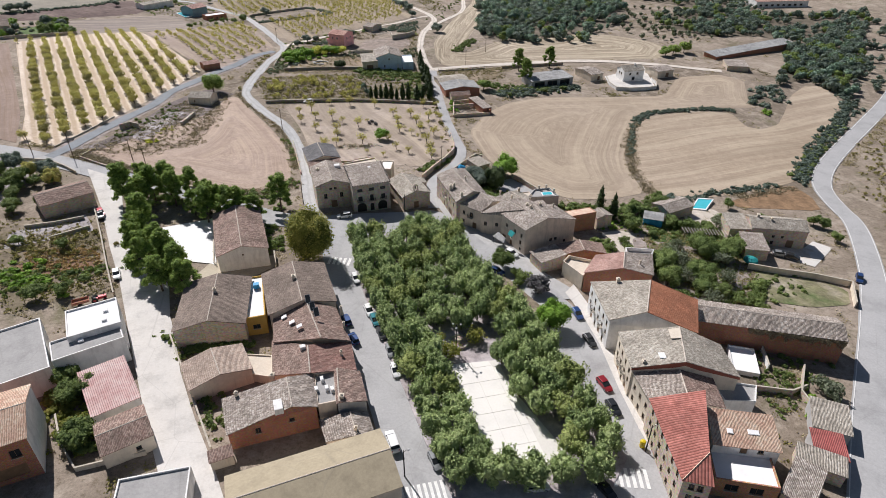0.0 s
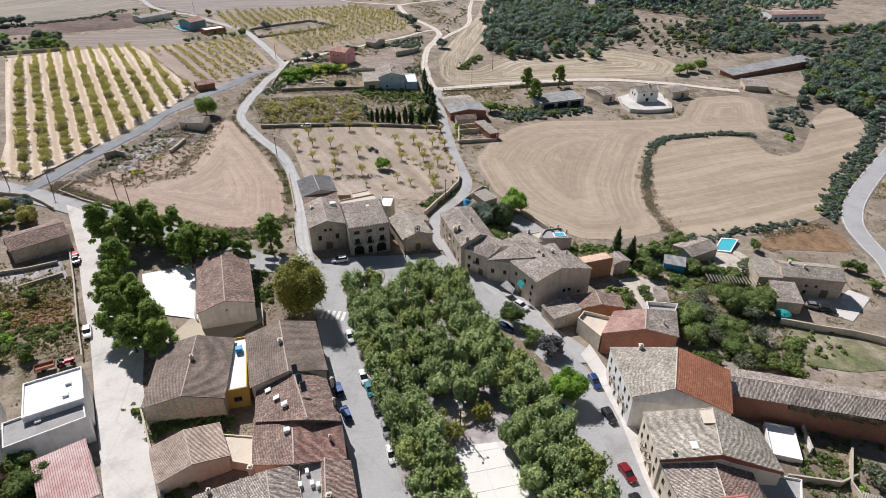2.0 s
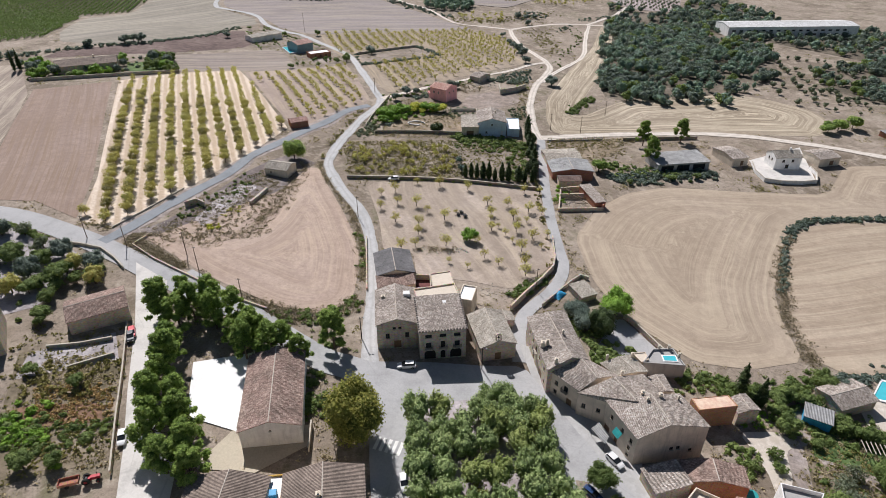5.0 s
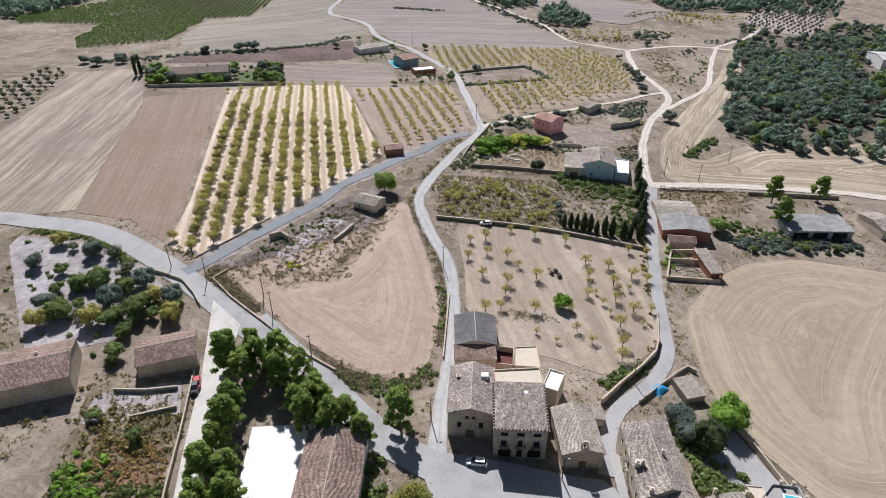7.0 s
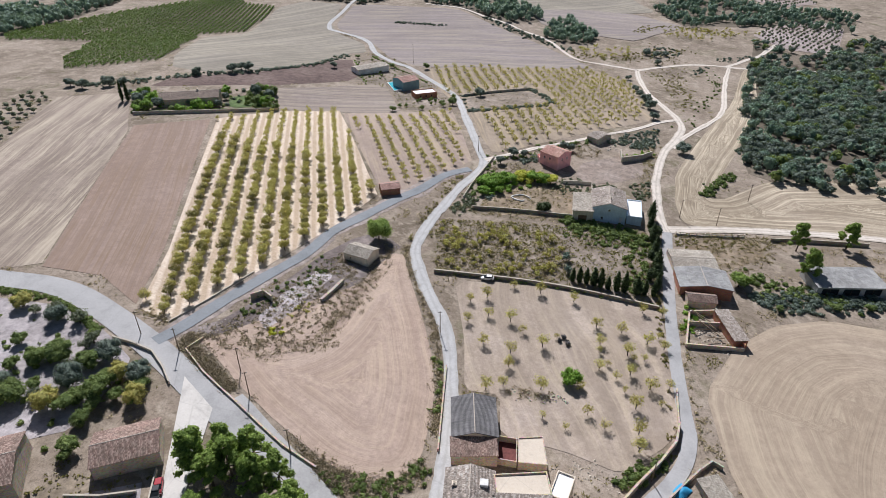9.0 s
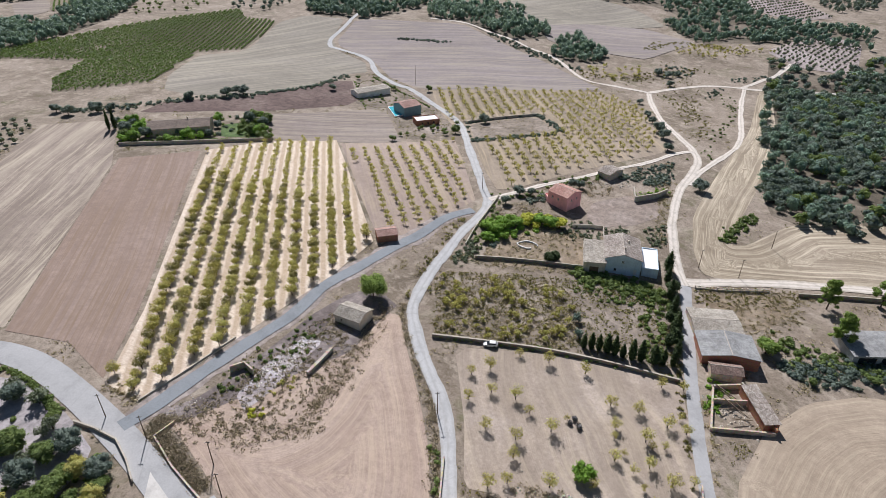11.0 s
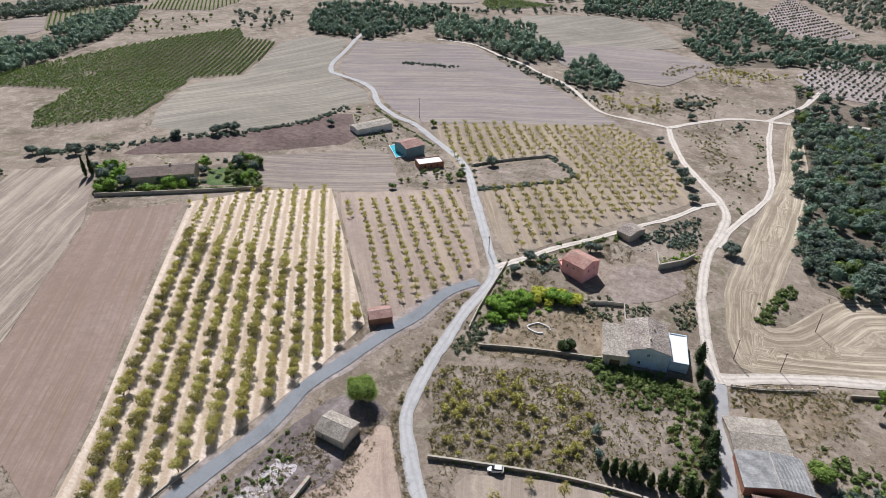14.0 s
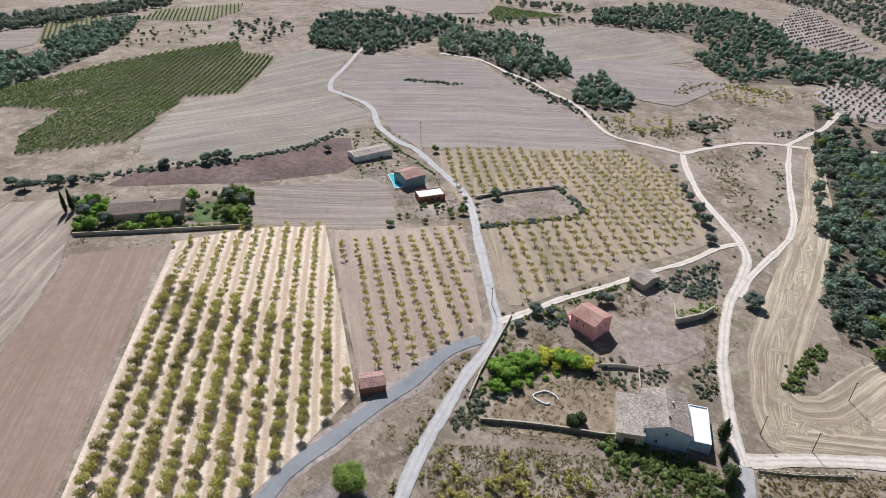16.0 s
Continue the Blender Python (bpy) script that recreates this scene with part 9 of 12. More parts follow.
def vines(name, pts, angle, spacing, label, seed):
    """Trellised rows: each a narrow leafy hedge of loose sprays."""
    Q = lattice(pts, angle, spacing, 0.8, 0.06, seed)
    r = R_(seed)
    gap = np.array([noise.noise(Vector((x * 0.035, y * 0.035, seed))) for x, y in Q])
    Q = Q[r.uniform(0, 1, len(Q)) < 0.97 - np.clip(gap - 0.25, 0, 1) * 1.2]
    z = gz(Q[:, 0], Q[:, 1])
    out = []
    for k in range(5):
        c = np.stack([Q[:, 0] + r.normal(0, 0.2, len(Q)), Q[:, 1] + r.normal(0, 0.2, len(Q)), z + r.uniform(0.5, 1.9, len(Q))], 1)
        out.append(leaf_quads(r, c, np.tile([0, -0.2, 0.6], (len(Q), 1)), 0.6))
    ob = new(name, quads_mesh(name, np.concatenate(out), M["lf_vine"]))
    return tagged(ob, label, "vines", kind="stuff")


wood("garden_trees", clumped(scatter([(-276.6, 319.6), (-288.0, 330.8), (-288.3, 343.1), (-265.5, 341.7), (-246.5, 344.4), (-236.5, 344.2), (-248.3, 330.2)], 40, 71), 71, -0.3), "leafy trees and shrubs round the villa", "lf_lime", "trees", (1.2, 2.4), 130, 0.5, 0.95, seed=71)
wood("garden_trees", scatter([(-240.2, 370.9), (-236.6, 388.3), (-209.9, 357.1), (-227.1, 347.9)], 22, 72), "dark green garden trees by the lawn", "lf_bush", "trees", (1.2, 2.3), 120, 0.5, 0.95, seed=72)
wood("garden_trees", scatter([(-161.9, 395.3), (-152.0, 418.6), (-136.6, 433.5), (-125.5, 409.0), (-154.5, 387.1)], 16, 73), "green garden trees by the country houses", "lf_bush", "trees", (1.0, 2.0), 110, 0.5, 0.95, seed=73)
vines("vines", [(-371.4, 359.7), (-394.3, 379.0), (-419.1, 425.2), (-459.7, 411.4), (-479.6, 402.2), (-502.0, 416.3), (-487.2, 524.5), (-474.7, 573.0), (-447.3, 629.2), (-415.5, 598.7), (-381.9, 600.4), (-352.6, 515.1), (-377.4, 490.4), (-344.0, 424.3), (-332.9, 399.7)], -68.3, 4.1, "long green rows of vines", 31)
vines("vines", [(-611.8, 666.0), (-636.1, 717.0), (-578.2, 795.1), (-550.5, 756.7), (-540.1, 694.3), (-601.2, 675.3)], -50, 4.5, "distant green rows of vines", 32)
vines("vines", [(-602.5, 542.6), (-673.6, 600.3), (-663.6, 663.3), (-610.5, 617.1), (-585.4, 566.1)], -40, 4.5, "distant green rows of vines between woods", 33)
vines("vines", [(-283.4, 861.1), (-289.6, 914.2), (-203.0, 905.4), (-237.5, 861.2), (-261.3, 833.1)], -20, 4.5, "distant strip of green vines", 34)


def band(pts, width, n, seed):
    """Places strewn along a line."""
    c = spline(pts, 1.5)
    r = R_(seed)
    i = r.randint(0, len(c), n)
    return c[i] + r.normal(0, width / 2.2, (n, 2))


def sprays(name, places, label, leaf_m, R, seed, k=22):
    """Low tangled scrub and dry grass: loose small sprays close to the ground."""
    rr = R_(seed)
    n = len(places)
    s = rr.uniform(*R, n) * 1.25
    z = gz(places[:, 0], places[:, 1])
    out = []
    for _ in range(k):
        dx, dy = rr.normal(0, 0.62, (2, n)) * s
        c = np.stack([places[:, 0] + dx, places[:, 1] + dy, z + 0.03 + rr.uniform(0, 0.75, n) * s * np.exp(-(dx**2 + dy**2) / s**2)], 1)
        out.append(leaf_quads(rr, c, np.tile([0, 0, 0.75], (n, 1)), 0.2, 0.5, 1.4))
    return tagged(new(name, quads_mesh(name, np.concatenate(out), M[leaf_m])), label, "shrubs", kind="stuff")


def brush(name, places, label, leaf_m, R, leaves=26, size=0.55, seed=1, tall=0.7, category="shrubs"):
    if leaf_m in ("lf_bramble", "lf_dry"):
        return sprays(name, np.asarray(places), label, leaf_m, R, seed)
    return wood(name, places, label, leaf_m, category, R, leaves, size, tall, False, seed)


BANDS = (
    ([(-191.0, 184.0), (-180.3, 187.1), (-165.6, 186.5), (-153.8, 182.6), (-147.9, 180.0)], 1.3, 110, "lf_bush", (0.7, 1.1), "clipped green hedge between yard and road"),
    ([(25.1, 280.9), (35.4, 286.5), (44.6, 290.6), (53.8, 293.9), (66.8, 297.5)], 3.6, 90, "lf_oak", (1.0, 2.1), "dark hedge at the top of the field"),
    ([(27.0, 283.5), (44.0, 292.0), (60.0, 297.0)], 3.6, 26, "lf_bush", (0.9, 1.9), "green bushes in the hedge of the field"),
    ([(2.1, 316.0), (13.5, 318.6), (30.9, 323.9)], 6.0, 80, "lf_dry", (0.4, 1.0), "tall dry grass behind the fence"),
    ([(4.3, 256.2), (7.7, 260.6), (6.3, 265.8)], 3.0, 30, "lf_lime", (0.6, 1.4), "green shrubs in the ruin"),
    ([(174.1, 310.2), (167.9, 292.1)], 5.0, 18, "lf_oak", (1.0, 2.2), "dark shrubs beside the field tip"),
    ([(23.6, 294.9), (36.3, 293.3), (51.5, 291.7)], 5.0, 60, "lf_bush", (0.8, 1.9), "green shrubs round the sheds"),
    ([(10.8, 183.3), (16.9, 175.1), (22.8, 170.1)], 6.0, 60, "lf_bush", (0.8, 2.0), "dark shrubs behind the terraced houses"),
    ([(150.4, 339.6), (176.7, 339.0), (179.9, 327.7)], 3.0, 50, "lf_bramble", (0.3, 0.8), "dry weeds on the bank"),
    ([(-124.1, 189.1), (-115.6, 183.5), (-103.4, 178.3), (-91.2, 173.2), (-75.4, 168.2), (-64.7, 167.1)], 3.0, 420, "lf_bramble", (0.5, 1.3), "brown brambles on the bank below the road"),
    ([(-69.7, 166.0), (-61.4, 166.2), (-52.8, 170.9), (-49.5, 177.1)], 4.0, 44, "lf_bush", (0.6, 1.3), "green brush at the foot of the field"),
    ([(-72.0, 168.4), (-61.4, 167.4), (-52.8, 171.4), (-49.0, 178.5)], 3.4, 130, "lf_bramble", (0.4, 1.0), "brown brush on the bank below the field"),
    ([(-89.0, 257.3), (-81.3, 246.1), (-69.5, 230.8), (-59.5, 215.2), (-53.3, 199.8), (-50.3, 189.3)], 2.2, 320, "lf_bramble", (0.3, 0.9), "dry brush along the field edge"),
    ([(-58.5, 210.8), (-53.7, 201.7), (-52.2, 194.1)], 2.0, 26, "lf_bush", (0.6, 1.2), "green shrubs along the lane"),
    ([(-122.2, 192.6), (-111.1, 192.8), (-101.8, 195.3), (-92.4, 203.0), (-92.2, 215.2), (-92.7, 230.2), (-94.6, 254.4)], 4.0, 280, "lf_bramble", (0.4, 1.1), "brown weeds on the terrace bank"),
    ([(-116.4, 204.9), (-116.0, 215.5), (-110.0, 224.9), (-106.8, 236.9)], 6.0, 60, "lf_bush", (0.4, 1.2), "weeds on the rough terrace"),
    ([(-144.2, 193.6), (-129.3, 194.0), (-125.0, 213.7), (-119.3, 236.2), (-115.1, 263.3), (-108.7, 283.5), (-96.1, 312.2)], 2.4, 420, "lf_dry", (0.25, 0.7), "dry grass along the lane"),
    ([(-90.5, 318.1), (-90.6, 298.1), (-90.6, 280.4), (-87.9, 266.1)], 3.5, 110, "lf_almond_dry", (0.5, 1.6), "yellowing shrubs between the lanes"),
    ([(-91.8, 275.1), (-91.0, 290.0), (-89.4, 301.4)], 2.0, 40, "lf_bramble", (0.4, 1.0), "brown brush by the lane"),
    ([(0.8, 261.4), (3.6, 240.5), (7.2, 223.6), (9.6, 210.9)], 2.6, 100, "lf_dry", (0.3, 0.9), "dry weeds along the lane"),
    ([(-5.1, 271.4), (-1.2, 248.8), (2.7, 228.1), (4.9, 214.4), (3.4, 204.5), (-2.2, 195.3)], 2.6, 110, "lf_almond_dry", (0.4, 1.2), "dry shrubs along the orchard edge"),
    ([(-7.9, 191.1), (-3.5, 195.5), (2.2, 203.1)], 3.0, 30, "lf_bush", (0.8, 1.7), "green shrubs by the lane"),
    ([(-75.2, 248.5), (-41.1, 258.4), (-4.5, 263.5)], 1.2, 70, "lf_bush", (0.4, 1.0), "weeds along the garden wall"),
    ([(-32.2, 304.3), (-23.5, 303.5), (-14.9, 302.4), (-10.4, 298.5)], 5.0, 70, "lf_bush", (0.9, 2.2), "green thicket below the blue house"),
    ([(85.5, 254.8), (93.8, 264.0), (108.6, 270.8), (125.5, 275.5), (137.5, 276.5)], 1.8, 90, "lf_oak", (0.7, 1.5), "dark shrubs on the bank between fields"),
    ([(71.2, 183.4), (70.4, 199.0), (74.5, 222.0), (80.0, 240.0), (85.0, 252.0)], 2.4, 130, "lf_bramble", (0.5, 1.2), "brown weeds on the bank between fields"),
    ([(73.0, 215.0), (80.0, 240.0), (85.0, 252.0)], 1.6, 34, "lf_oak", (0.6, 1.3), "dark shrubs on the bank between fields"),
    ([(155.4, 283.2), (160.1, 299.4), (169.2, 309.1)], 5.0, 16, "lf_oak", (1.6, 3.2), "dark trees at the field corner"),
    ([(154.5, 273.7), (156.0, 276.5)], 2.5, 6, "lf_lime", (1.2, 2.2), "yellow-green bush at the field tip"),
    ([(134.5, 204.0), (142.1, 214.1), (161.7, 239.6), (184.0, 265.4), (203.0, 291.0), (206.0, 310.0)], 4.5, 190, "lf_oak", (0.8, 2.0), "dark hedge along the country road"),
    ([(136.0, 206.0), (161.7, 239.6), (184.0, 265.4)], 4.5, 40, "lf_bush", (0.7, 1.7), "green shrubs in the hedge along the country road"),
    ([(162.3, 223.5), (187.3, 249.5), (210.4, 271.7)], 4.0, 90, "lf_dry", (0.4, 1.2), "dry brush along the country road"),
    ([(79.0, 177.7), (88.5, 183.2), (99.4, 187.6), (111.2, 191.8), (120.9, 196.2)], 2.2, 60, "lf_oak", (0.6, 1.4), "dark hedge at the field edge"),
    ([(101.9, 184.2), (113.9, 189.2), (126.4, 194.5)], 2.6, 50, "lf_bramble", (0.4, 1.0), "brown brush at the field edge"),
    ([(36.9, 171.6), (46.3, 168.0), (57.6, 169.3), (70.4, 174.8)], 4.0, 80, "lf_bush", (0.7, 1.7), "green shrubs behind the row of houses"),
    ([(-132.2, 434.0), (-120.1, 447.8), (-98.7, 463.8)], 2.0, 60, "lf_oak", (0.9, 1.7), "dark hedge round a dry enclosure"),
    ([(-98.7, 463.8), (-79.5, 437.3), (-98.1, 418.8), (-118.0, 404.1)], 2.4, 110, "lf_oak", (0.9, 1.8), "dark hedge round a dry enclosure"),
    ([(-133.0, 433.7), (-120.1, 404.5)], 1.5, 20, "lf_oak", (0.8, 1.4), "dark hedge round a dry enclosure"),
    ([(-329.6, 340.7), (-310.8, 354.0), (-297.7, 369.7), (-280.0, 390.2), (-261.7, 408.0)], 5.0, 150, "lf_oak", (0.7, 2.0), "dark shrubs along the terrace"),
    ([(-261.8, 412.7), (-247.8, 439.4), (-241.2, 483.7)], 3.0, 110, "lf_oak", (0.6, 1.8), "dark shrubs along the terrace"),
    ([(-255.1, 599.2), (-232.8, 604.4), (-213.9, 607.5)], 2.5, 50, "lf_oak", (0.8, 1.9), "strip of dark bushes in the stubble"),
    ([(-272.1, 316.5), (-253.5, 329.1), (-234.0, 341.5), (-212.7, 356.7)], 1.6, 130, "lf_bush", (0.6, 1.5), "clipped hedge of the villa"),
    ([(-278.2, 327.1), (-270.9, 338.7), (-254.9, 339.7), (-241.1, 345.7)], 4.0, 60, "lf_bush", (0.7, 1.8), "garden shrubs of the villa"),
    ([(-229.9, 475.2), (-198.4, 431.6)], 1.0, 40, "lf_lime", (0.5, 0.9), "green clipped hedge"),
    ([(-222.9, 491.1), (-189.4, 468.0), (-163.7, 451.5)], 1.5, 70, "lf_bush", (0.6, 1.3), "green hedge along the lane"),
    ([(-187.7, 651.0), (-150.8, 622.8), (-124.3, 604.7), (-99.9, 585.8)], 7.0, 130, "lf_oak", (0.8, 2.2), "dark shrubs along the track"),
    ([(-94.9, 579.8), (-60.9, 576.9), (-34.9, 617.2), (-13.1, 638.1)], 10.0, 130, "lf_almond_dry", (0.7, 1.9), "yellowing thicket by the track"),
    ([(-55.9, 678.8), (-32.4, 726.1), (6.3, 717.0), (27.0, 719.4)], 9.0, 120, "lf_almond_dry", (0.9, 1.9), "yellowing almond trees on the slope"),
    ([(-5.2, 419.0), (1.1, 465.9), (14.7, 530.1), (4.6, 584.3)], 6.0, 60, "lf_bush", (0.5, 1.3), "shrubs between the tracks"),
    ([(-30.9, 545.1), (-11.6, 513.4), (-3.9, 463.1)], 9.0, 70, "lf_almond_dry", (0.6, 1.3), "sparse yellow shrubs on the slope"),
    ([(7.9, 351.8), (11.9, 365.1), (18.0, 377.3)], 3.0, 60, "lf_bush", (0.8, 1.8), "dark green shrubs in the straw field"),
    ([(22.3, 407.7), (28.1, 436.6), (32.3, 471.0)], 2.5, 50, "lf_oak", (0.6, 1.5), "shrubs along the field edge"),
    ([(-82.2, 291.1), (-80.0, 299.4), (-83.2, 302.8)], 4.0, 60, "lf_olive", (0.6, 1.4), "grey-green thicket by the lane"),
    ([(-80.1, 304.4), (-85.0, 344.6), (-71.2, 351.7), (-64.9, 370.4), (-49.6, 382.5)], 5.0, 100, "lf_bush", (0.6, 1.6), "green shrubs round the pink house"),
    ([(-46.1, 388.6), (-33.5, 393.1), (-22.7, 392.4), (-20.7, 415.6)], 6.0, 100, "lf_oak", (0.6, 1.8), "dark shrubs round the field hut"),
    ([(-29.7, 375.1), (-18.1, 384.8)], 3.0, 40, "lf_lime", (0.5, 1.0), "green creeper on the ruined wall"),
    ([(-53.7, 328.6), (-42.8, 328.7), (-30.0, 340.8)], 4.0, 60, "lf_olive", (0.5, 1.2), "grey shrubs behind the blue house"),
    ([(-41.6, 302.7), (-30.4, 302.0), (-18.3, 302.1)], 6.0, 90, "lf_bush", (0.8, 2.0), "green thicket below the blue house"),
    ([(-90.8, 282.3), (-86.0, 291.6), (-72.6, 293.6), (-44.9, 303.1)], 3.0, 70, "lf_dry", (0.4, 1.0), "dry weeds along the wall"),
    ([(-15.7, 337.2), (-19.0, 364.8), (-19.6, 394.0)], 2.5, 70, "lf_dry", (0.4, 1.0), "dry weeds along the track"),
    ([(-1.8, 306.5), (11.9, 314.2), (29.2, 321.5)], 7.0, 80, "lf_almond_dry", (0.4, 1.1), "dry weeds behind the fence"),
    ([(-0.2, 312.3), (15.1, 313.5), (33.3, 324.4)], 7.0, 60, "lf_dry", (0.4, 1.0), "dry weeds behind the fence"),
    ([(23.9, 282.0), (35.8, 282.7), (49.7, 288.9), (64.1, 296.8)], 4.0, 70, "lf_oak", (0.7, 1.8), "dark green shrubs along the field"),
    ([(-188.6, 182.9), (-172.9, 187.0), (-157.8, 185.3), (-148.2, 180.4)], 1.6, 200, "lf_bush", (0.6, 1.1), "clipped hedge along the road"),
    ([(-177.1, 164.7), (-153.7, 165.9), (-135.2, 161.6), (-137.6, 152.8), (-136.5, 146.3)], 16.0, 36, "lf_bush", (0.5, 1.4), "shrubs in the gravel yard"),
    ([(-116.4, 133.2), (-106.9, 137.0), (-94.4, 132.8), (-92.7, 138.6)], 10.0, 36, "lf_almond_dry", (0.5, 1.5), "yellowing shrubs in the garden"),
    ([(-106.3, 116.6), (-100.0, 119.5), (-89.1, 119.3), (-84.2, 123.3)], 6.0, 30, "lf_bush", (0.5, 1.6), "green shrubs in the garden"),
    ([(58.8, 142.5), (65.2, 137.2), (71.1, 128.1), (78.8, 124.8), (67.0, 125.1)], 10.0, 24, "lf_bush", (0.5, 1.7), "green thicket behind the houses"),
    ([(55.8, 162.3), (69.5, 160.2), (77.4, 157.6), (87.3, 151.9)], 8.0, 80, "lf_bush", (0.5, 1.5), "green shrubs in the gardens"),
    ([(70.5, 106.0), (73.9, 96.6), (75.4, 89.8), (82.7, 99.0)], 8.0, 60, "lf_bush", (0.4, 1.2), "shrubs in the walled garden"),
    ([(-79.9, 87.8), (-73.2, 83.5), (-70.5, 76.5), (-63.6, 72.9)], 5.0, 70, "lf_chestnut", (0.7, 1.8), "dark leafy trees in the yard"),
    ([(-57.9, 101.3), (-53.7, 99.7), (-45.2, 100.2)], 5.0, 60, "lf_bush", (0.6, 1.6), "dark plants in the courtyard"),
    ([(-51.3, 149.1), (-46.8, 137.3), (-49.6, 156.0), (-45.6, 153.0)], 4.0, 60, "lf_bush", (0.7, 1.6), "green shrubs beside the hall"),
    ([(-85.9, 164.0), (-72.9, 161.0), (-57.9, 155.7), (-48.4, 157.8)], 7.0, 110, "lf_bush", (0.6, 1.7), "green underwood below the pines"),
    ([(195.2, 250.0), (167.7, 203.4), (158.4, 179.4)], 12.0, 50, "lf_almond_dry", (0.6, 1.6), "sparse trees beyond the country road"),
    ([(-58.8, 100.3), (-49.6, 86.2), (-42.9, 75.0)], 1.5, 40, "lf_bush", (0.4, 0.9), "plants behind the street wall"),
)
for i, (line, width, n, leaf_m, R, label) in enumerate(BANDS):
    thick = 2.6 if any(w in label for w in ("between fields", "country road", "corner of the field", "foot of the field", "below the road", "field edge")) else 1.3
    P = off_roads(band(line, width, int(n * thick), 100 + i), 0.6)
    if len(P):
        brush("shrubs", P, label, leaf_m, R, 44 if R[1] > 1.2 else 36, 0.46, 200 + i, 0.6)

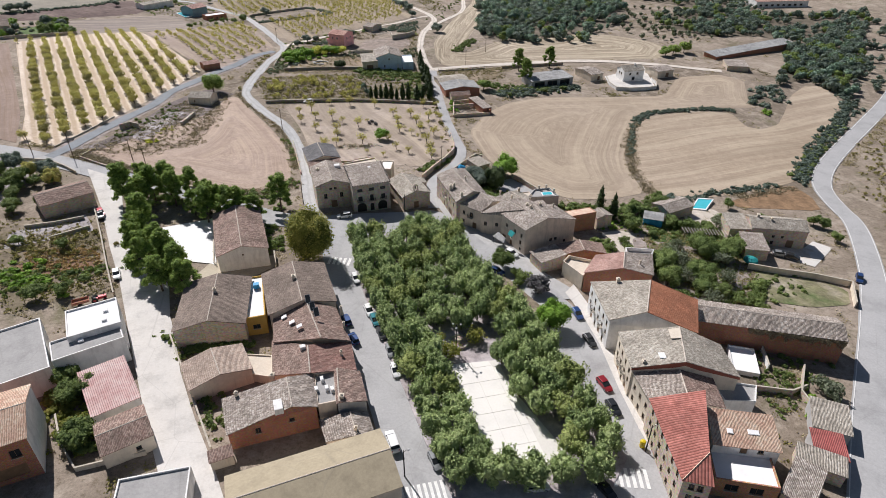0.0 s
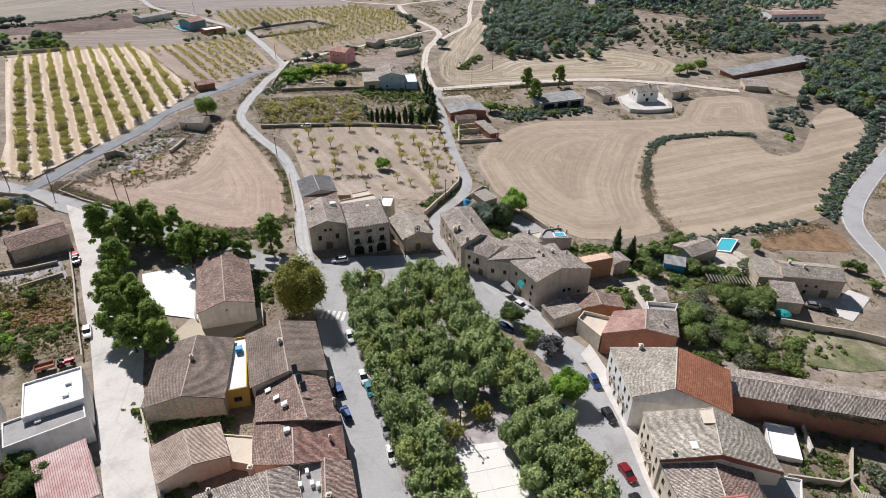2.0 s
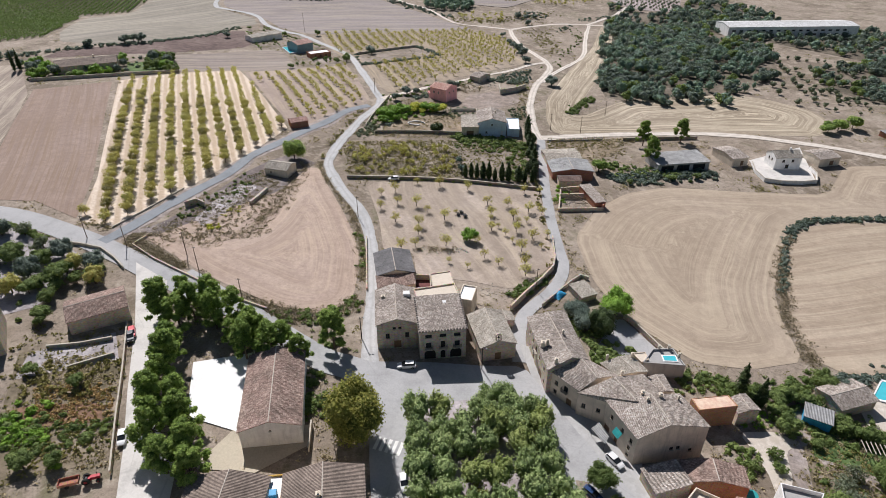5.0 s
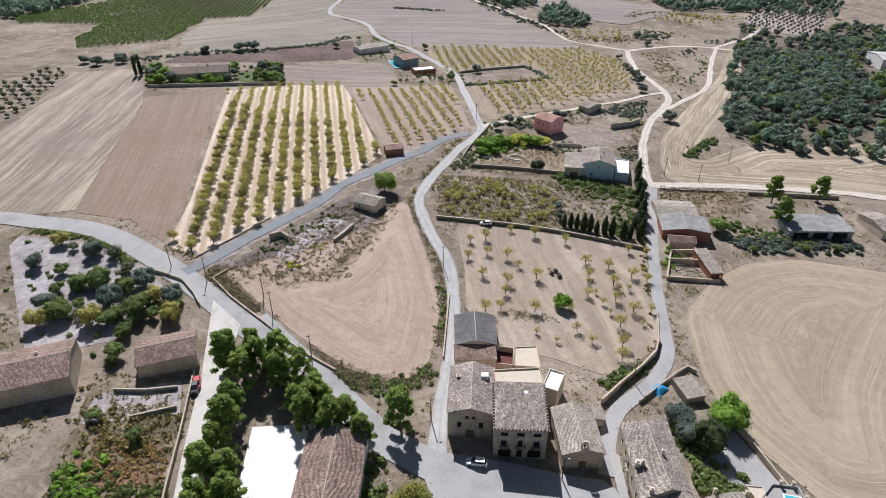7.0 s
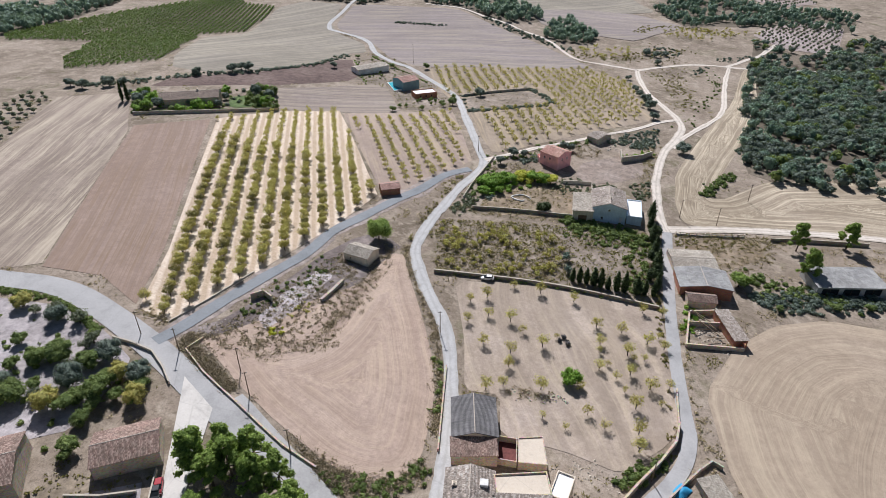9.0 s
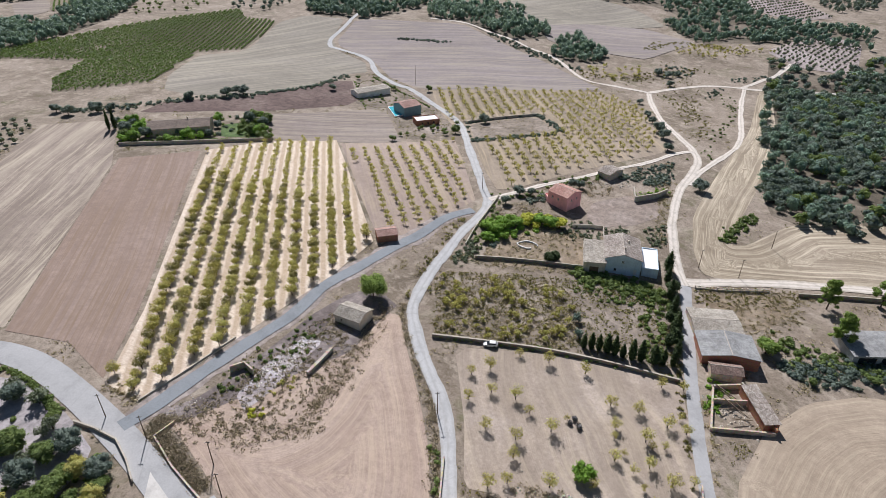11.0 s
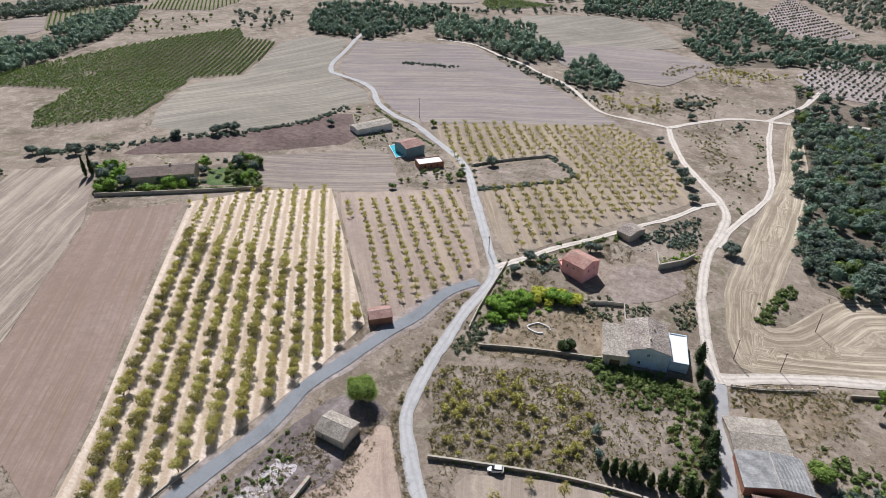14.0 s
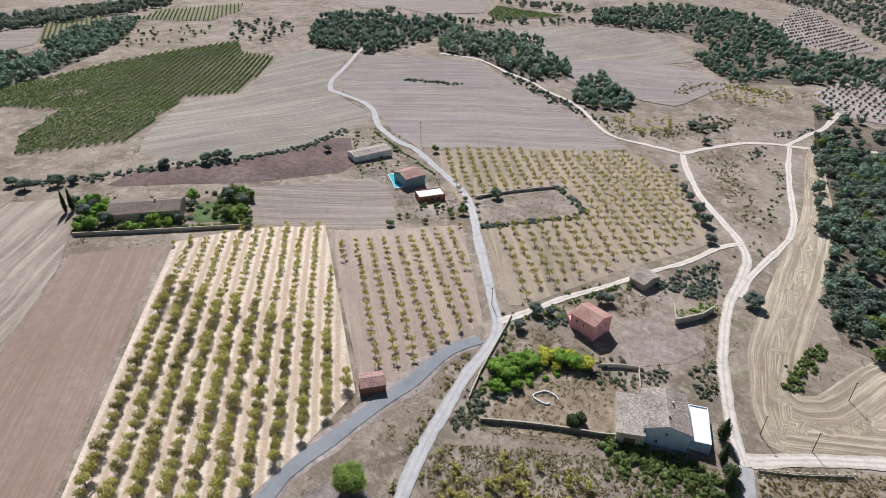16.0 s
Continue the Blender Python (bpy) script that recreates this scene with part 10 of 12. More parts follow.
# brush over whole patches of rough ground
PATCHES = (
    ([(-79.2, 324.8), (-71.2, 338.9), (-52.9, 348.4), (-46.4, 329.4), (-56.0, 310.6), (-68.0, 301.9)], 120, "lf_bramble", (0.3, 0.9), "brown brush in the garden of the blue house"),
    ([(-57.4, 332.2), (-44.0, 342.9), (-38.7, 333.3), (-50.1, 324.6)], 26, "lf_olive", (0.5, 1.3), "grey-green shrubs beside the blue house"),
    ([(-79.8, 309.4), (-78.3, 325.3), (-73.2, 315.6), (-73.4, 301.8)], 26, "lf_oak", (0.7, 1.6), "dark shrubs at the garden corner"),
    ([(-130.9, 433.1), (-98.0, 460.8), (-81.5, 436.3), (-118.2, 406.7)], 90, "lf_bramble", (0.3, 0.8), "brown weeds in the dry enclosure"),
    ([(-39.8, 637.2), (-17.1, 644.9), (-15.5, 618.2), (-36.1, 597.1)], 30, "lf_oak", (1.0, 2.2), "dark shrubs on the slope by the track"),
    ([(-6.3, 571.9), (6.1, 603.6), (7.6, 588.1), (-4.6, 551.8)], 24, "lf_oak", (0.8, 1.6), "dark hedge between the tracks"),
    ([(12.1, 629.4), (40.9, 653.0), (42.0, 641.7), (13.7, 617.6)], 34, "lf_oak", (0.8, 1.8), "dark hedge beside the track"),
    ([(-55.8, 585.0), (-28.9, 569.2), (-4.8, 605.3), (-35.6, 618.4), (-54.9, 613.3)], 80, "lf_bramble", (0.3, 0.9), "brown brush beside the track"),
    ([(-24.7, 553.8), (-8.1, 570.8), (-6.2, 515.8), (-20.9, 501.4)], 26, "lf_almond_dry", (0.7, 1.4), "yellowing trees between the tracks"),
    ([(-116.9, 133.9), (-99.3, 140.0), (-92.0, 130.9), (-107.7, 125.6)], 46, "lf_almond_dry", (0.7, 1.7), "yellowing bushes on the garden terrace"),
    ([(-99.5, 120.6), (-85.0, 125.8), (-83.4, 124.0), (-96.5, 118.6)], 50, "lf_bush", (0.5, 1.0), "clipped green hedge across the garden"),
    ([(-109.4, 121.3), (-102.1, 123.7), (-95.2, 116.8), (-102.4, 113.6)], 34, "lf_lime", (0.8, 1.7), "bright green bushes in the garden"),
    ([(-97.1, 117.8), (-82.3, 122.9), (-77.2, 115.5), (-90.2, 111.1)], 90, "lf_dry", (0.2, 0.5), "dry weeds on the garden earth"),
    ([(-91.5, 113.9), (-89.5, 114.4), (-88.0, 112.5), (-90.0, 112.1)], 6, "lf_lime", (0.9, 1.4), "round yellow-green bush"),
    ([(34.3, 167.3), (48.4, 171.8), (47.0, 164.7), (34.9, 162.1)], 40, "lf_bush", (0.6, 1.6), "green shrubs behind the terraced houses"),
    ([(48.5, 160.9), (56.2, 161.1), (53.9, 155.9), (47.4, 155.1)], 30, "lf_lime", (0.5, 1.1), "yellow-green hedge in the back garden"),
    ([(42.6, 148.9), (50.9, 149.9), (48.8, 141.3), (41.5, 137.9)], 34, "lf_bush", (0.6, 1.5), "garden plants behind the small house"),
    ([(58.6, 160.8), (78.7, 157.6), (72.8, 142.9), (56.0, 140.0)], 140, "lf_dry", (0.2, 0.6), "straw grass on the garden slope"),
    ([(58.6, 160.8), (69.2, 159.7), (65.6, 152.7), (58.1, 154.8)], 34, "lf_bush", (0.5, 1.3), "green plants on the garden slope"),
    ([(68.4, 172.6), (73.4, 175.9), (73.0, 170.9), (68.2, 167.8)], 14, "lf_oak", (0.8, 1.7), "dark round bushes by the field edge"),
    ([(-120.3, 193.0), (-117.9, 207.0), (-113.8, 218.2), (-111.7, 234.5), (-107.3, 246.1), (-99.8, 243.4), (-96.0, 225.3), (-91.2, 210.2), (-92.8, 203.6), (-102.2, 195.8)], 420, "lf_bramble", (0.25, 0.8), "brown brush over the rough terrace"),
    ([(-120.3, 193.0), (-117.9, 207.0), (-113.1, 223.4), (-109.3, 241.2), (-99.8, 243.4), (-91.2, 210.2), (-102.2, 195.8)], 130, "lf_dry", (0.25, 0.7), "straw-coloured weeds on the rough terrace"),
    ([(-106.9, 201.2), (-104.8, 204.9), (-102.0, 202.3), (-104.9, 199.6)], 10, "lf_yellow", (0.7, 1.2), "yellow-green broom on the terrace"),
    ([(-106.2, 208.4), (-104.6, 218.0), (-100.2, 215.7), (-102.6, 208.8)], 16, "lf_almond", (0.5, 1.1), "yellowing shrubs on the terrace"),
    ([(-106.8, 236.9), (-103.3, 250.0), (-98.3, 246.7), (-97.3, 231.2)], 50, "lf_bramble", (0.4, 1.0), "brown thicket behind the stone hut"),
    ([(-79.3, 310.8), (-71.4, 323.7), (-53.6, 331.0), (-45.9, 328.0), (-43.3, 316.4), (-55.5, 301.8), (-67.6, 292.2), (-75.3, 297.0)], 260, "lf_dry", (0.25, 0.7), "dry weeds in the garden of the blue house"),
    ([(-86.5, 329.2), (-73.2, 345.2), (-64.3, 340.7), (-71.4, 327.3), (-81.0, 320.6)], 90, "lf_bramble", (0.3, 0.9), "brown brush below the pink house"),
    ([(-80.8, 315.2), (-74.6, 327.5), (-67.2, 331.4), (-56.1, 333.3), (-56.0, 328.0), (-67.3, 316.9), (-76.4, 307.3)], 34, "lf_lime", (1.3, 2.5), "bright green fruit bushes in a row"),
    ([(-72.3, 330.6), (-65.3, 336.2), (-59.7, 335.2), (-66.3, 328.1)], 12, "lf_yellow", (1.0, 2.0), "yellow-leaved bushes in the garden"),
    ([(-74.2, 349.0), (-68.0, 355.8), (-64.7, 348.7), (-71.5, 343.1)], 26, "lf_oak", (0.7, 1.6), "dark shrubs beside the pink house"),
    ([(-59.4, 374.7), (-52.7, 383.3), (-38.6, 374.9), (-43.8, 364.0), (-52.5, 363.0)], 90, "lf_bramble", (0.4, 1.1), "brown and grey brush on the rocky bank"),
    ([(-33.9, 404.1), (-22.5, 413.0), (-19.2, 398.4), (-28.5, 386.0)], 60, "lf_oak", (0.6, 1.5), "dark thicket above the ruined wall"),
    ([(-23.7, 346.6), (-16.2, 352.3), (-13.9, 336.4), (-19.5, 331.9)], 40, "lf_olive", (0.6, 1.4), "grey-green shrubs beside the blue house"),
    ([(-19.0, 395.9), (-12.2, 394.6), (-13.7, 359.2), (-15.7, 343.7), (-18.5, 364.6)], 60, "lf_dry", (0.3, 0.8), "dry weeds beside the white track"),
    ([(-48.6, 655.7), (-31.4, 651.7), (-9.4, 588.1), (-3.9, 503.1), (-14.0, 486.6), (-31.1, 554.3)], 130, "lf_almond_dry", (0.4, 1.1), "sparse dry shrubs between the tracks"),
    ([(-44.9, 296.5), (-30.2, 305.3), (-13.4, 307.6), (-12.3, 300.8), (-23.8, 291.4), (-40.1, 289.0)], 90, "lf_bush", (0.6, 1.5), "green creepers below the blue house"),
    ([(-20.0, 293.4), (-12.7, 300.6), (-8.3, 276.6), (-13.8, 267.0)], 50, "lf_bush", (0.7, 1.7), "mixed shrubs beside the lane"),
    ([(-88.2, 280.3), (-50.2, 295.5), (-37.0, 284.4), (-34.6, 263.1), (-41.3, 259.0), (-74.7, 248.1)], 800, "lf_dry", (0.2, 0.6), "straw weeds in the weedy plot"),
    ([(-88.2, 280.3), (-50.2, 295.5), (-37.0, 284.4), (-34.6, 263.1), (-41.3, 259.0), (-74.7, 248.1)], 300, "lf_bramble", (0.3, 0.8), "brown weeds in the weedy plot"),
    ([(4.1, 308.0), (33.0, 320.0), (32.7, 307.7), (18.8, 293.6), (11.3, 297.5)], 150, "lf_dry", (0.3, 0.8), "tall straw grass in the farmyard"),
    ([(60.9, 141.2), (77.1, 147.5), (80.1, 138.6), (73.4, 124.4), (59.6, 120.8)], 12, "lf_olive", (0.8, 1.8), "grey-green shrubs in the gardens"),
    ([(64.9, 146.2), (85.9, 148.4), (80.4, 125.0), (59.6, 120.8)], 150, "lf_dry", (0.2, 0.6), "straw grass between the garden trees"),
    ([(88.6, 168.0), (97.8, 163.5), (88.1, 153.6), (79.2, 157.8)], 40, "lf_bush", (0.6, 1.5), "green shrubs by the pool"),
    ([(-107.6, 128.7), (-101.8, 131.9), (-92.6, 134.3), (-87.0, 126.4), (-91.8, 122.5), (-100.5, 120.7)], 300, "lf_rust", (0.3, 0.8), "rusty dry grass in the west garden"),
    ([(-112.1, 136.6), (-99.9, 142.8), (-92.3, 135.2), (-107.6, 128.7)], 110, "lf_dry", (0.3, 0.9), "straw-coloured grass in the west garden"),
    ([(-100.2, 119.2), (-90.7, 122.8), (-85.8, 125.1), (-82.8, 119.1), (-90.7, 111.6), (-92.8, 109.8)], 110, "lf_almond_dry", (0.3, 0.8), "yellow-green grass in the west garden"),
    ([(-58.0, 100.9), (-48.8, 103.8), (-41.8, 102.2), (-39.6, 95.3), (-47.8, 92.8), (-54.4, 93.2)], 70, "lf_bush", (0.5, 1.5), "dark plants in the courtyard"),
    ([(-272.0, 322.0), (-281.7, 332.9), (-276.0, 349.8), (-253.7, 362.4), (-245.6, 380.4), (-233.0, 381.7), (-217.3, 362.2), (-242.4, 340.3), (-256.7, 329.0)], 46, "lf_bush", (1.1, 2.5), "dense garden trees of the villa"),
    ([(-272.0, 324.8), (-281.5, 337.3), (-275.0, 344.0), (-260.5, 330.9)], 14, "lf_lime", (1.0, 2.2), "bright leafy trees of the villa"),
    ([(-238.3, 346.1), (-251.4, 367.3), (-235.7, 385.1), (-219.0, 364.4)], 16, "lf_oak", (1.2, 2.4), "dark trees of the villa garden"),
    ([(-227.4, 471.0), (-224.5, 490.2), (-184.0, 457.3), (-160.7, 444.9), (-179.4, 434.6), (-196.7, 428.5)], 40, "lf_bush", (0.7, 1.8), "green shrubs round the country houses"),
    ([(86.3, 136.3), (99.0, 134.7), (94.7, 123.7), (81.9, 125.1)], 26, "lf_bush", (0.4, 1.2), "green weeds in the grass"),
    ([(82.0, 130.4), (86.1, 130.7), (82.0, 121.3), (78.4, 122.3)], 16, "lf_bush", (1.0, 2.0), "dark garden trees beside the barn"),
    ([(-59.2, 100.7), (-52.6, 104.4), (-44.5, 104.1), (-43.2, 98.2), (-52.1, 94.6)], 60, "lf_bush", (0.7, 1.6), "dark plants in the courtyard"),
    ([(-51.8, 92.6), (-43.6, 84.9), (-39.5, 75.1), (-40.3, 71.2), (-47.5, 83.2)], 40, "lf_bush", (0.4, 1.1), "plants along the street wall"),
    ([(66.6, 94.4), (76.5, 96.8), (74.5, 88.1), (67.4, 81.0), (63.3, 84.5)], 70, "lf_bush", (0.3, 0.9), "vegetables and weeds in the walled garden"),
    ([(77.6, 94.2), (77.8, 89.9), (74.7, 82.0), (71.4, 81.1)], 24, "lf_lime", (0.4, 1.1), "bright plants beside the yard wall"),
    ([(-79.1, 89.5), (-73.6, 89.8), (-70.0, 83.7), (-73.5, 82.0)], 16, "lf_bush", (1.0, 2.2), "dark leafy trees in the yard"),
    ([(-68.5, 74.6), (-65.5, 76.7), (-60.8, 69.2), (-64.2, 67.3)], 16, "lf_bush", (1.0, 2.2), "dark leafy trees in the yard"),
    ([(-114.1, 129.4), (-102.7, 131.9), (-95.6, 138.3), (-88.3, 130.7), (-82.0, 118.7), (-94.0, 108.8), (-100.7, 107.3)], 50, "lf_almond_dry", (0.3, 0.8), "mixed yellowing weeds in the garden"),
    ([(-110.5, 123.4), (-102.0, 126.7), (-93.7, 115.4), (-103.7, 112.3)], 26, "lf_lime", (0.6, 1.5), "bright green shrubs in the garden"),
    ([(-106.3, 116.6), (-98.7, 117.3), (-90.6, 122.3), (-87.6, 119.1), (-95.7, 111.9), (-102.5, 110.3)], 60, "lf_bush", (0.5, 1.2), "green hedge across the garden"),
)
for i, (ring, n, leaf_m, R, label) in enumerate(PATCHES):
    P = off_roads(scatter(ring, n, 300 + i), 0.5)
    if len(P):
        brush("shrubs", P, label, leaf_m, R, 44 if R[1] > 1.2 else 36, 0.46, 400 + i, 0.6)

plant([generic(307, "yard_tree", "dark leafy tree in the shaded yard", 3.0, 3.0, 2.8, 8, 1900, 0.23, "lf_bush", 1.2, 0.2)], [(-71.1, 80.7), (-64.3, 70.9), (-68.8, 82.3), (-73.5, 84.7)], "", (0.8, 1.1), R_(55))
plant([generic(308, "garden_tree", "tall dark tree of the villa garden", 3.0, 3.4, 3.0, 8, 1100, 0.3, "lf_oak", 1.4, 0.2)], [(-279.0, 328.4), (-281.5, 334.9), (-265.6, 328.1), (-250.0, 348.6), (-235.4, 370.9), (-227.1, 370.9), (-259.0, 341.0)], "", (0.8, 1.15), R_(56))
plant([generic(305, "olive_tree", "silvery olive tree on the gravel", 2.0, 2.2, 1.7, 7, 620, 0.22, "lf_olive", 1.0, 0.17)], [(-175.6, 180.7), (-165.2, 182.6), (-142.6, 167.9), (-145.6, 174.8)], "", (0.8, 1.1), R_(53))
plant([generic(306, "fruit_tree", "young almond tree with sparse pale leaves", 1.2, 1.9, 1.2, 5, 260, 0.13, "lf_almond", 0.9, 0.07)], [(-18.6, 233.7), (-15.5, 229.4), (-12.6, 225.1), (-9.8, 221.1), (-6.2, 235.8), (-3.2, 247.8), (-1.6, 254.3), (-9.1, 234.4), (1.3, 227.4), (-0.3, 220.1), (-27.8, 203.4), (-21.8, 202.3), (-17.5, 209.1), (-12.8, 206.4), (-40.7, 232.2), (-31.0, 234.3)], "young almond trees", (0.7, 1.15), R_(54))

# weeds and dry tufts over all the rough ground
r = R_(77)
W = np.concatenate([r.uniform((-340, 60), (240, 560), (900, 2)), r.uniform((-200, 60), (150, 330), (600, 2))])
W = np.repeat(W, 9, 0) + r.normal(0, 1, (len(W) * 9, 2)) * np.repeat(r.uniform(0.5, 3.5, (len(W), 1)), 9, 0)
keep = np.ones(len(W), bool)
for ring in FIELDS:
    if len(ring) < 400:
        keep &= ~inside(W[:, 0], W[:, 1], ring)
W = off_roads(W[keep], 0.4)
for hx, hy, hr, hl, hw in HOUSES:
    c, s = math.cos(radians(hr)), math.sin(radians(hr))
    a, b = (W[:, 0] - hx) * c + (W[:, 1] - hy) * s, -(W[:, 0] - hx) * s + (W[:, 1] - hy) * c
    W = W[(abs(a) > hl / 2 + 0.4) | (abs(b) > hw / 2 + 0.4)]
W = W[~inside(W[:, 0], W[:, 1], PARK)]
patchy = np.array([noise.noise(Vector((x * 0.03, y * 0.03, 0))) for x, y in W])
W1, W2, W3 = W[patchy < -0.05], W[(patchy >= -0.05) & (patchy < 0.22)], W[patchy >= 0.22]


def tufts(name, places, label, leaf_m, seed, size=0.27, k=8):
    rr = R_(seed)
    n = len(places)
    z = gz(places[:, 0], places[:, 1])
    s = rr.uniform(0.5, 1.6, n)
    out = []
    for _ in range(k):
        c = np.stack([places[:, 0] + rr.normal(0, 0.4, n) * s, places[:, 1] + rr.normal(0, 0.4, n) * s, z + rr.uniform(0.05, 0.45, n) * s], 1)
        out.append(leaf_quads(rr, c, np.tile([0, 0, 0.6], (n, 1)), size))
    return tagged(new(name, quads_mesh(name, np.concatenate(out), M[leaf_m])), label, "weeds", kind="stuff")


tufts("weeds", W1, "dry straw tufts on rough ground", "lf_dry", 41, 0.22)
tufts("weeds", W2, "brown scrub tufts on rough ground", "lf_dry", 42, 0.2)
tufts("weeds", W3, "low green weeds on rough ground", "lf_almond_dry", 43, 0.22)
lying = off_roads(np.concatenate([scatter([(-88.2, 280.3), (-46.3, 297.6), (-10.7, 301.7), (-4.4, 268.4), (-41.3, 259.0), (-74.7, 248.1)], 1500, 44), scatter([(-123.1, 144.2), (-101.2, 151.5), (-83.5, 123.4), (-80.3, 116.5), (-98.9, 104.4)], 260, 45), scatter([(60.1, 152.2), (65.8, 159.8), (80.6, 161.5), (89.4, 148.8), (88.5, 139.5), (80.7, 122.5), (66.5, 123.8), (56.9, 130.9)], 400, 46), scatter([(-207.3, 434.6), (-229.9, 475.2), (-217.6, 500.1), (-188.4, 481.3), (-152.6, 449.1), (-131.6, 413.5), (-150.5, 390.5), (-178.8, 427.0)], 500, 47)]), 0.5)
tufts("weeds", lying, "mixed weeds in the plots", "lf_almond_dry", 48, 0.27, 7)
tufts("weeds", scatter([(60.1, 152.2), (65.8, 159.8), (80.6, 161.5), (89.4, 148.8), (88.5, 139.5), (80.7, 122.5), (66.5, 123.8), (56.9, 130.9)], 200, 49), "green weeds in the gardens", "lf_bush", 50, 0.27, 7)


# ---- walls, fences and other built details
def low_wall(pts, h, t, material, label, name="garden_wall", category="wall", coping=True):
    """A wall of constant thickness that steps along the ground."""
    th = tagged(new(name), label, category)
    c = spline(pts, 6.0)
    d = np.gradient(c, axis=0)
    d /= np.linalg.norm(d, axis=1)[:, None] + 1e-9
    n = np.stack([-d[:, 1], d[:, 0]], 1) * t / 2
    z = gz(c[:, 0], c[:, 1])
    for nm, w, lo, hi, mt in (("wall", 1.0, -0.5, h, material), ("coping", 1.35, h, h + 0.1, "sill"))[: 2 if coping else 1]:
        bm = bmesh.new()
        rings = [[bm.verts.new((*(c[i] + n[i] * k * w), z[i] + zz)) for k, zz in ((-1, lo), (1, lo), (1, hi), (-1, hi))] for i in range(len(c))]
        for a, b in zip(rings, rings[1:]):
            for k in range(4):
                bm.faces.new((a[k], b[k], b[(k + 1) % 4], a[(k + 1) % 4]))
        bm.faces.new(rings[0])
        bm.faces.new(rings[-1][::-1])
        bmesh.ops.recalc_face_normals(bm, faces=bm.faces[:])
        part(nm, bm, M[mt], th)
    return th


low_wall([(-75.6, 248.3), (-59.0, 253.3), (-41.1, 258.1), (-23.0, 261.0), (-4.4, 262.6)], 1.2, 0.4, "drystone", "grey dry-stone wall below the weedy plot")
low_wall([(-78.1, 294.1), (-67.2, 298.2), (-54.7, 302.2), (-44.9, 304.9)], 1.4, 0.3, "drystone", "grey stained garden wall with copings")
low_wall([(-85.0, 344.6), (-85.0, 327.6), (-85.1, 312.7), (-84.3, 301.0)], 0.9, 0.3, "cream", "pale retaining wall beside the lane")
low_wall([(-44.9, 304.9), (-40.3, 306.6)], 1.4, 0.3, "drystone", "grey stained garden wall beside the garage")
low_wall([(84.7, 137.3), (93.0, 135.3), (101.7, 133.8), (110.2, 130.8)], 1.8, 0.3, "cream", "long rendered garden wall of the farmhouse")
low_wall([(110.2, 130.8), (105.3, 120.8)], 1.8, 0.3, "cream", "rendered garden wall beside the road")
low_wall([(66.9, 103.8), (72.2, 102.5), (70.6, 95.5)], 1.5, 0.25, "white", "white yard wall behind the houses")
low_wall([(62.8, 89.2), (72.0, 88.0), (76.0, 89.8)], 1.5, 0.25, "stone", "garden wall behind the houses")
low_wall([(78.6, 96.0), (73.9, 88.1), (74.0, 85.0)], 1.6, 0.25, "stone", "garden wall between the yards")
low_wall([(-59.3, 99.4), (-52.9, 89.2), (-47.8, 81.0), (-40.9, 69.9)], 1.3, 0.25, "cream", "street wall with pale coping")
low_wall([(-77.8, 113.3), (-85.3, 125.7), (-92.7, 138.6), (-101.5, 153.1)], 1.2, 0.25, "stone", "stone wall along the street")
low_wall([(-71.5, 76.5), (-67.2, 70.2), (-62.1, 65.1), (-51.9, 69.0)], 1.0, 0.25, "cream", "yard wall beside the sheds")
low_wall([(-114.1, 140.6), (-107.4, 143.5), (-101.5, 147.3)], 1.0, 0.3, "stone_grey", "terrace wall in the garden")
low_wall([(-104.8, 135.9), (-97.6, 142.5)], 1.0, 0.3, "stone_grey", "terrace wall in the garden")
low_wall([(-120.7, 190.7), (-121.8, 185.3), (-112.2, 180.6), (-98.0, 175.7), (-81.0, 169.8), (-70.8, 167.8)], 0.8, 0.4, "stone", "stone retaining wall below the road", coping=False)
low_wall([(-47.8, 183.2), (-51.9, 196.3), (-56.0, 209.6)], 1.0, 0.35, "stone", "stone wall along the lane", coping=False)
low_wall([(-7.0, 184.5), (-3.4, 192.5), (0.8, 200.8), (3.9, 208.5), (4.3, 215.0)], 1.9, 0.5, "stone", "stone retaining wall along the sunken lane", coping=False)
low_wall([(4.3, 215.0), (3.0, 228.0)], 0.9, 0.4, "stone", "stone wall along the orchard", coping=False)
low_wall([(1.6, 188.6), (6.6, 197.6), (9.6, 202.8), (12.2, 206.4), (14.6, 205.6)], 1.2, 0.4, "stone_grey", "stone wall at the bend of the lane", coping=False)
low_wall([(-133.9, 192.4), (-130.8, 205.3), (-127.3, 222.5)], 0.5, 0.4, "rock", "low stone bank beside the lane", coping=False)
low_wall([(-100.2, 218.6), (-99.6, 224.2), (-99.3, 230.0)], 1.3, 0.9, "stone_grey", "ruined terrace wall", coping=False)
low_wall([(-269.0, 313.9), (-248.5, 327.4), (-229.8, 340.5), (-210.3, 355.6)], 1.6, 0.3, "stone_grey", "long boundary wall of the villa")
low_wall([(-132.2, 434.0), (-118.5, 447.7), (-98.3, 462.3)], 1.5, 0.3, "stone_grey", "dark wall behind the hedge")
low_wall([(24.0, 189.2), (27.0, 185.9), (29.6, 181.9), (32.5, 177.6), (35.2, 174.2)], 1.5, 0.3, "stone", "garden wall behind the row")
low_wall([(85.7, 312.0), (87.0, 295.9), (108.5, 300.2), (109.7, 313.8)], 1.6, 0.3, "white", "white retaining wall of the terrace")
low_wall([(-142.4, 180.6), (-129.0, 180.8), (-117.2, 174.0)], 1.0, 0.3, "cream", "pale wall beside the yard")
